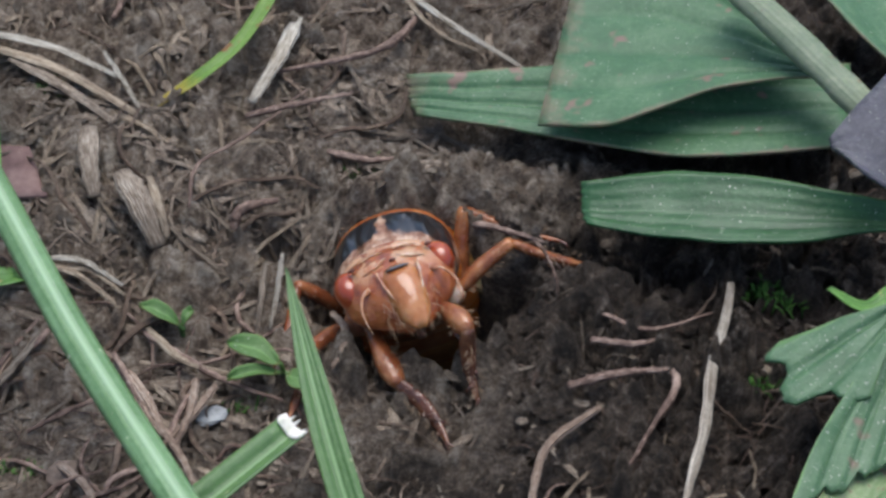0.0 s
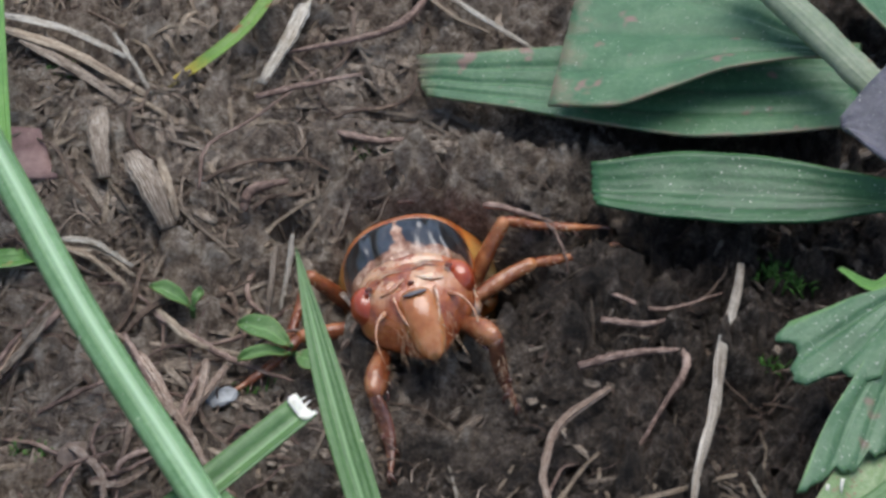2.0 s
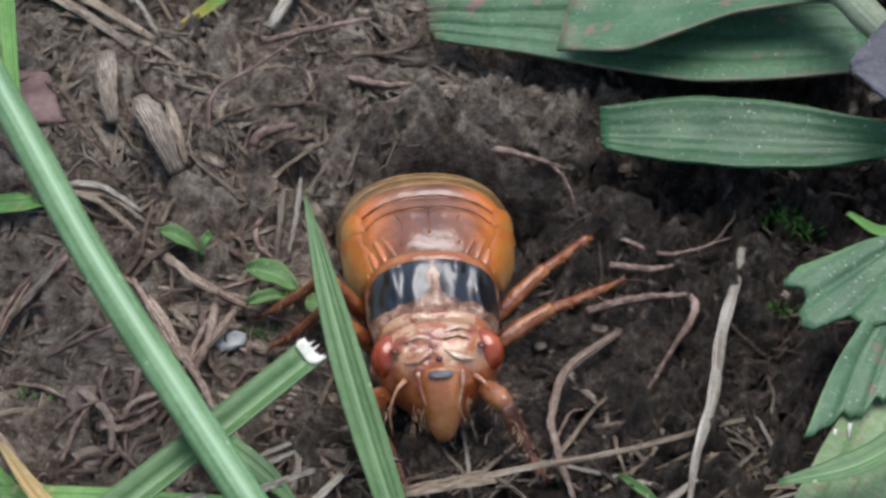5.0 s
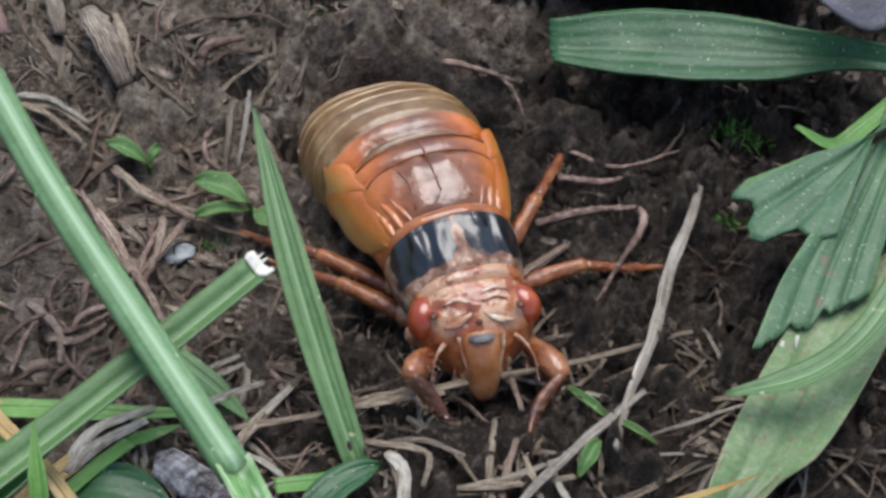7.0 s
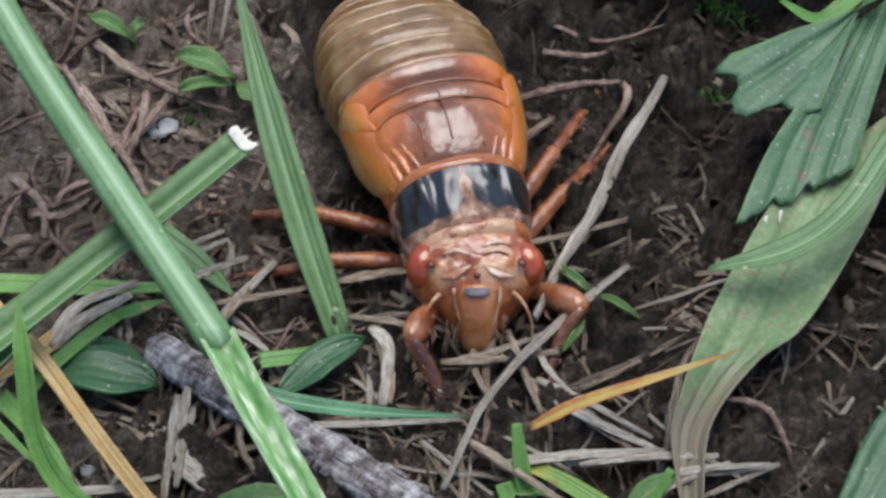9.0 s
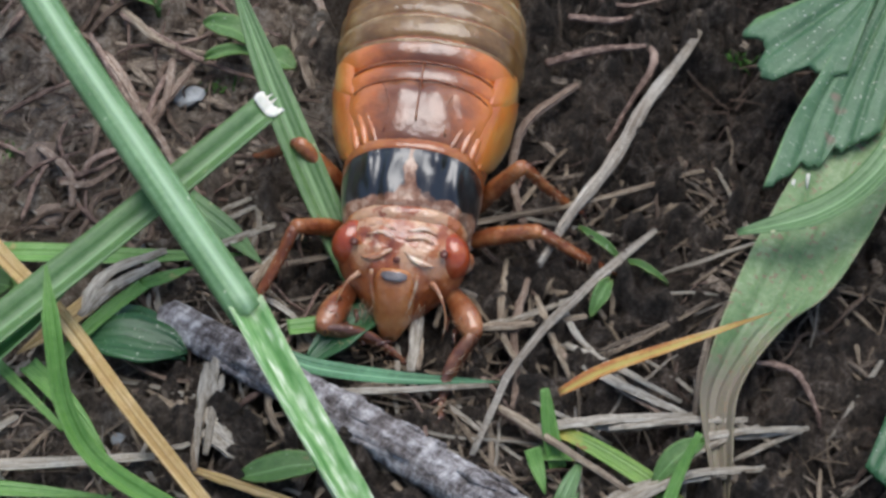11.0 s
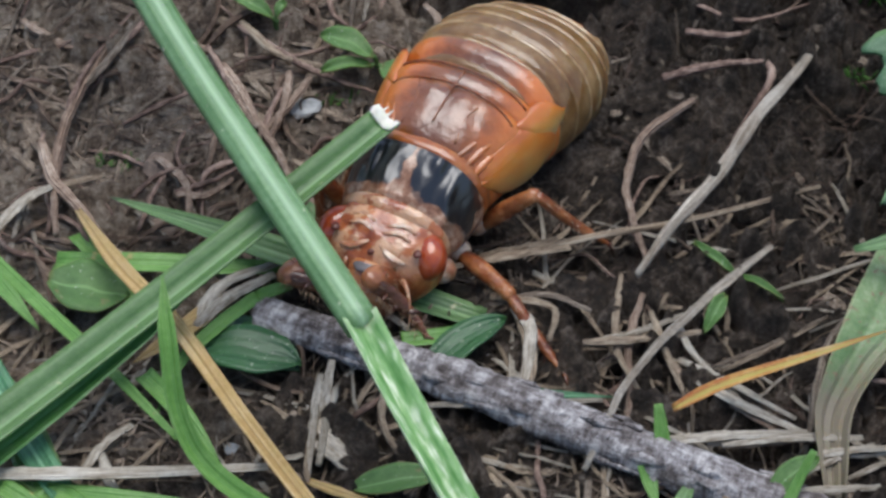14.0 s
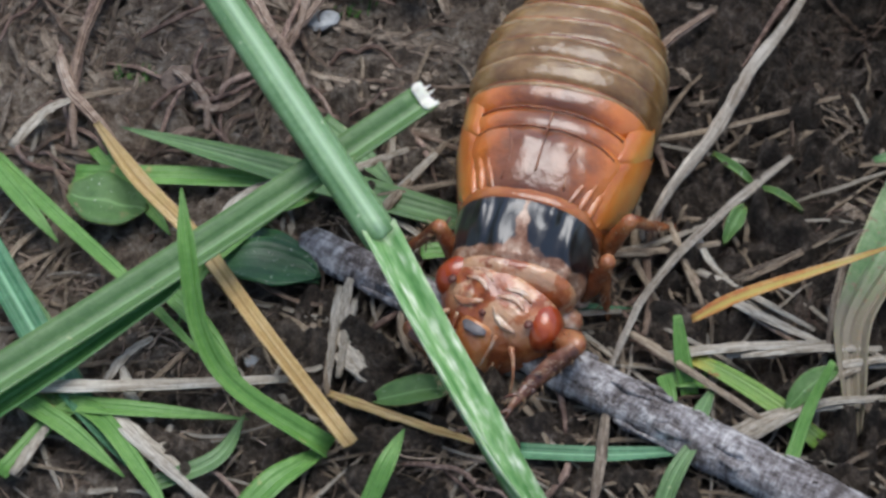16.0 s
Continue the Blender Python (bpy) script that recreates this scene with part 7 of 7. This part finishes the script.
FEET = {
    "front_left": [(0, 1.08, -7.31, -0.34), (0.5, -3.03, -3.46, 0.15), (1, -4.22, -8.61, 0.11), (1.5, -1.84, -8.52, -0.22), (2, -3.39, -11.28, -0.12), (2.5, -0.42, -10.10, -0.31), (3, -3.63, -7.03, 0.16), (3.2, -4.96, -9.00, 0.02), (5.5, -2.14, -18.97, 0.11), (6, -1.40, -19.33, 0.21), (6.5, -1.88, -13.59, -0.15), (7, 3.25, -20.45, 0.44), (7.5, 2.40, -24.74, 0.17), (8, 0.03, -20.51, 0.33), (8.7, 3.19, -27.81, 0.25), (11, -0.48, -25.72, 0.37), (11.5, -1.97, -22.89, 0.13), (12, -4.10, -27.74, 0.40), (12.5, -7.94, -21.21, 0.58), (13, -9.56, -23.51, 2.4), (13.5, -9.40, -22.80, 2.4), (14, -9.41, -22.48, 2.4), (14.5, -8.3, -28.4, 3.4), (15, -6.2, -31.6, 3.6), (15.5, -5.4, -33.6, 3.6), (16, -4.6, -35.6, 3.6)],
    "front_right": [(0, 2.88, -3.96, 0.09), (0.5, 5.15, -4.91, 0.18), (1, 6.01, -4.66, 0.33), (1.5, 5.05, -5.39, 0.14), (2, 4.68, -6.06, 0.10), (2.5, 4.91, -5.47, 0.12), (3, 5.58, -4.81, 0.24), (3.2, 5.78, -5.07, 0.24), (5.5, 5.87, -19.31, 0.57), (6, 6.44, -19.64, 0.64), (6.5, 7.54, -18.84, 0.58), (7, 7.54, -21.11, 0.77), (7.5, 6.72, -22.25, 0.60), (8, 9.02, -20.50, 0.84), (8.7, 10.10, -24.97, 0.66), (11, 1.42, -29.80, 0.62), (11.5, 1.57, -28.81, 0.61), (12, -0.19, -25.85, 0.41), (12.5, -2.91, -30.40, 0.63), (13, -1.59, -24.58, 0.16), (13.5, -2.61, -27.04, 1.4), (14, -5.76, -23.76, 1.6), (14.5, -4.77, -31.71, 3.8), (15, -1.44, -36.28, 4.2), (15.5, -1.37, -34.95, 4.2), (16, -2.27, -36.39, 4.2)],
    "middle_left": [(0, -9.57, -5.31, -0.50), (1.5, -13.63, -4.39, -0.19), (3.2, -14.33, -4.35, 0.01), (5.5, -10.83, -5.31, -0.43), (6, -8.87, -3.61, -0.58), (6.5, -9.49, -4.14, -0.60), (7, -11.19, -3.31, -0.50), (8, -9.08, -16.67, 0.56), (8.7, -9.88, -15.54, 0.29), (11, -10.00, -22.56, 1.18), (11.5, -9.32, -19.37, 0.52), (12, -8.87, -17.22, 0.57), (12.5, -10.93, -20.24, 1.00), (13, -11.45, -15.28, 0.05), (13.5, -13.04, -17.27, 0.45), (14, -12.79, -15.90, 0.15), (14.5, -12.48, -16.83, 0.32), (15, -10.78, -20.28, 0.97), (15.5, -9.36, -21.90, 0.98), (16, -9.15, -23.62, 1.29)],
    "middle_right": [(0, 10.80, 6.84, 1.76), (1.5, 11.45, 7.89, 2.05), (2.5, 12.24, 6.90, 1.60), (3.2, 15.42, -1.56, 0.28), (5.5, 11.09, 0.81, 1.33), (6, 14.35, -4.86, 0.08), (6.5, 12.54, -6.58, 0.38), (7, 16.68, -5.42, -0.29), (8, 15.25, -1.15, 0.37), (8.7, 15.07, -2.80, 0.17), (11, 12.61, -19.59, 0.66), (11.5, 10.46, -18.89, 0.62), (12, 9.08, -22.98, 0.68), (12.5, 11.78, -19.17, 0.60), (13, 3.69, -26.22, 0.19), (13.5, 6.14, -20.37, 0.67), (14, 2.44, -25.64, 0.22), (14.5, 3.59, -28.02, 0.22), (15, 2.79, -25.31, 0.19), (15.5, 2.16, -26.72, 0.35), (16, 3.59, -27.65, 0.20)],
    "hind_left": [(0, -10.48, -0.75, -0.27), (1.5, -10.91, -1.82, -0.42), (3.2, -11.57, -2.99, -0.48), (5.5, -13.11, -2.58, -0.31), (7, -11.25, -1.93, -0.44), (8, -10.35, -2.98, -0.50), (8.7, -11.46, -11.19, -0.22), (11, -10.17, -9.30, -0.20), (12.5, -8.97, -9.33, -0.28), (13.5, -12.02, -11.10, -0.20), (14.5, -11.36, -11.62, -0.23), (15, -10.41, -13.49, -0.11), (15.5, -6.76, -6.66, -0.22), (16, -4.87, -6.30, 0.06)],
    "hind_right": [(0, 8.59, 8.29, 2.67), (1.5, 9.96, 8.27, 2.46), (3.2, 12.61, 8.07, 2.05), (5.5, 11.68, 5.60, 1.30), (6, 11.56, 5.75, 1.34), (6.5, 11.15, 3.10, 1.39), (7, 11.77, 5.63, 1.30), (8, 10.79, 5.81, 1.46), (8.7, 14.12, 0.28, 0.77), (11, 10.55, -14.40, 0.04), (11.5, 8.98, -14.94, -0.06), (12, 10.98, -12.76, -0.04), (12.5, 9.08, -12.51, -0.19), (13, 8.81, -12.40, -0.21), (13.5, 4.60, -14.59, 0.02), (14, 5.16, -15.67, 0.11), (14.5, 7.44, -18.58, 0.52), (15, 6.98, -18.41, 0.47), (15.5, 5.86, -21.31, 0.62), (16, 7.65, -21.26, 0.77)],
}


def at_time(rows, t):
    """Values between rows, straight from one to the next."""
    if t <= rows[0][0]:
        return rows[0][1:]
    for a, b in zip(rows, rows[1:]):
        if t <= b[0]:
            s = (t - a[0]) / (b[0] - a[0])
            return [p + (q - p) * s for p, q in zip(a[1:], b[1:])]
    return rows[-1][1:]


def body_pose(t):
    x, y, z, pitch, roll, turn = at_time(GAIT, t)
    m = pose(0, 0, 0, -pitch, roll, turn)
    off = m @ (Vector((0, -7.5, 4.6)) * MM)
    return Matrix.Translation(Vector((x, y, z)) * MM - off) @ m


def limb_rows(leg_name):
    hip, fl, tl, side = LEGS[leg_name]
    upper, lower = [], []
    times = [k * 0.25 for k in range(65)]
    for t in times:
        foot = Vector(at_time(FEET[leg_name], t))
        d = body_pose(t).inverted() @ (foot * MM) / MM - hip
        reach = max(abs(fl - tl) + 0.6, min(d.length, (fl + tl) * 0.985))
        d = d.normalized() * reach
        c = (fl * fl + reach * reach - tl * tl) / (2 * fl * reach)
        a = math.acos(max(-1, min(1, c)))
        pole = Vector((side * 0.35, -0.7, 0.12 + 0.2 * max(0.0, foot.z - 1.5))) if leg_name.startswith("front") else Vector((side * 0.35, 0, 1.0))
        axis_up = (pole - d.normalized() * pole.dot(d.normalized())).normalized()
        knee = d.normalized() * (fl * math.cos(a)) + axis_up * (fl * math.sin(a))

        def frame_of(v):
            v = v.normalized()
            n = v.cross(axis_up)
            n = n.normalized() if n.length > 1e-4 else Vector((0, 1, 0))
            up = n.cross(v)
            return Matrix((v, -n, up)).transposed()
        mf, mt = frame_of(knee), frame_of(d - knee)
        upper.append((t, Matrix.Translation(hip * MM) @ mf.to_4x4()))
        lower.append((t, Matrix.Translation((hip + knee * 0.97) * MM) @ mt.to_4x4()))
    return upper, lower


def motions():
    walk(NYMPH, [(r[0], body_pose(r[0])) for r in GAIT])
    walk(HEAD, [(t, pose(*(NECK * MM), b, 0, a)) for t, a, b, c, d in BEND])
    hunch = [(t, pose(*(SHOULDER * MM), -at_time(HUNCH, t)[0], 0, 0)) for t, a, b, c, d in BEND]
    walk(THORAX, hunch)
    lift = Matrix.Translation(-SHOULDER * MM)
    walk(ABDO, [(r[0], h[1] @ lift @ pose(*(WAIST * MM), -r[4], 0, r[3])) for r, h in zip(BEND, hunch)])
    for leg_name, (femur, tibia) in LEG_PAIRS.items():
        upper, lower = limb_rows(leg_name)
        walk(femur, upper)
        walk(tibia, lower)
    # the cut blade is dragged sideways at the very end
    b0 = aim(B_BASE, B_TIP)
    b1 = aim((-32.37, -35.26, 3.32), (-6.67, -17.67, 8.20))
    bm = aim(B_BASE, (-8.66, -13.22, 8.20))
    walk(BLADE_B, [(0.0, b0), (8.0, b0), (8.7, b0), (10.8, bm), (15.5, bm), (15.7, bm), (16.0, b1)])
    # the narrow blade is pushed aside and falls flat
    c0 = aim(C_BASE, C_TIP)
    walk(BLADE_C, [(0.0, c0), (8.7, c0), (10.8, aim(C_BASE, (-9.94, 0.45, 8.00))), (11, aim(C_BASE, (-11.17, -1.03, 8.00))), (12, aim(C_BASE, (-11.71, -5.11, 7.00))), (12.5, aim(C_BASE, (-13.12, -2.98, 6.50))), (13, aim(C_BASE, (-18.47, -3.05, 5.50))), (13.5, aim(C_BASE, (-27.41, -12.48, 3.50))), (14.5, aim(C_BASE, (-27.75, -13.35, 3.00))), (15.5, aim(C_BASE, (-28.24, -14.24, 3.00))), (16, aim(C_BASE, (-28.23, -14.52, 3.00)))])
    # the stick is kicked round
    walk(STICK, [(0.0, aim((-14.00, -22.02, 1.65), (-2.83, -30.75, 1.51))), (8, aim((-14.00, -22.02, 1.65), (-2.83, -30.75, 1.51))), (8.7, aim((-13.50, -22.83, 1.72), (0.58, -33.53, 1.51))), (10.8, aim((-14.61, -22.86, 1.60), (3.77, -35.43, 1.60))), (11, aim((-14.56, -22.73, 1.60), (3.61, -35.30, 1.60))), (12, aim((-14.70, -27.01, 1.60), (7.68, -38.91, 1.60))), (12.5, aim((-15.48, -27.05, 1.60), (6.31, -35.75, 1.60))), (13, aim((-16.65, -25.16, 1.60), (9.71, -35.28, 1.60))), (13.5, aim((-16.05, -21.67, 1.60), (7.40, -31.44, 1.60))), (14, aim((-15.87, -21.81, 1.60), (7.70, -31.92, 1.60))), (14.5, aim((-14.75, -22.77, 1.60), (10.24, -35.56, 1.60))), (15, aim((-14.41, -23.57, 1.60), (13.22, -38.61, 1.60))), (15.5, aim((-14.54, -23.54, 1.60), (13.57, -39.05, 1.60))), (16, aim((-14.10, -23.02, 1.60), (14.75, -40.03, 1.60)))])
    walk(PUSHED, [(0, aim((19.30, 5.00, 2.0), (14.40, -16.80, 2.0))), (3.2, aim((19.20, 4.60, 2.0), (14.20, -17.20, 2.1))), (5.5, aim((18.40, 0.40, 2.1), (13.30, -21.60, 2.5))), (7, aim((18.90, -0.83, 2.08), (11.30, -24.75, 2.46))), (8, aim((16.91, -1.26, 2.11), (10.03, -15.22, 1.92))), (8.7, aim((17.51, -1.60, 2.05), (9.25, -19.45, 2.59))), (10.8, aim((18.37, -1.04, 2.08), (8.32, -18.74, 2.45))), (12.5, aim((18.23, -0.97, 2.08), (7.48, -16.55, 1.94))), (14.5, aim((18.23, -1.16, 2.07), (7.37, -18.50, 2.35))), (16, aim((16.00, -4.29, 1.84), (6.94, -20.54, 2.58)))])


motions()
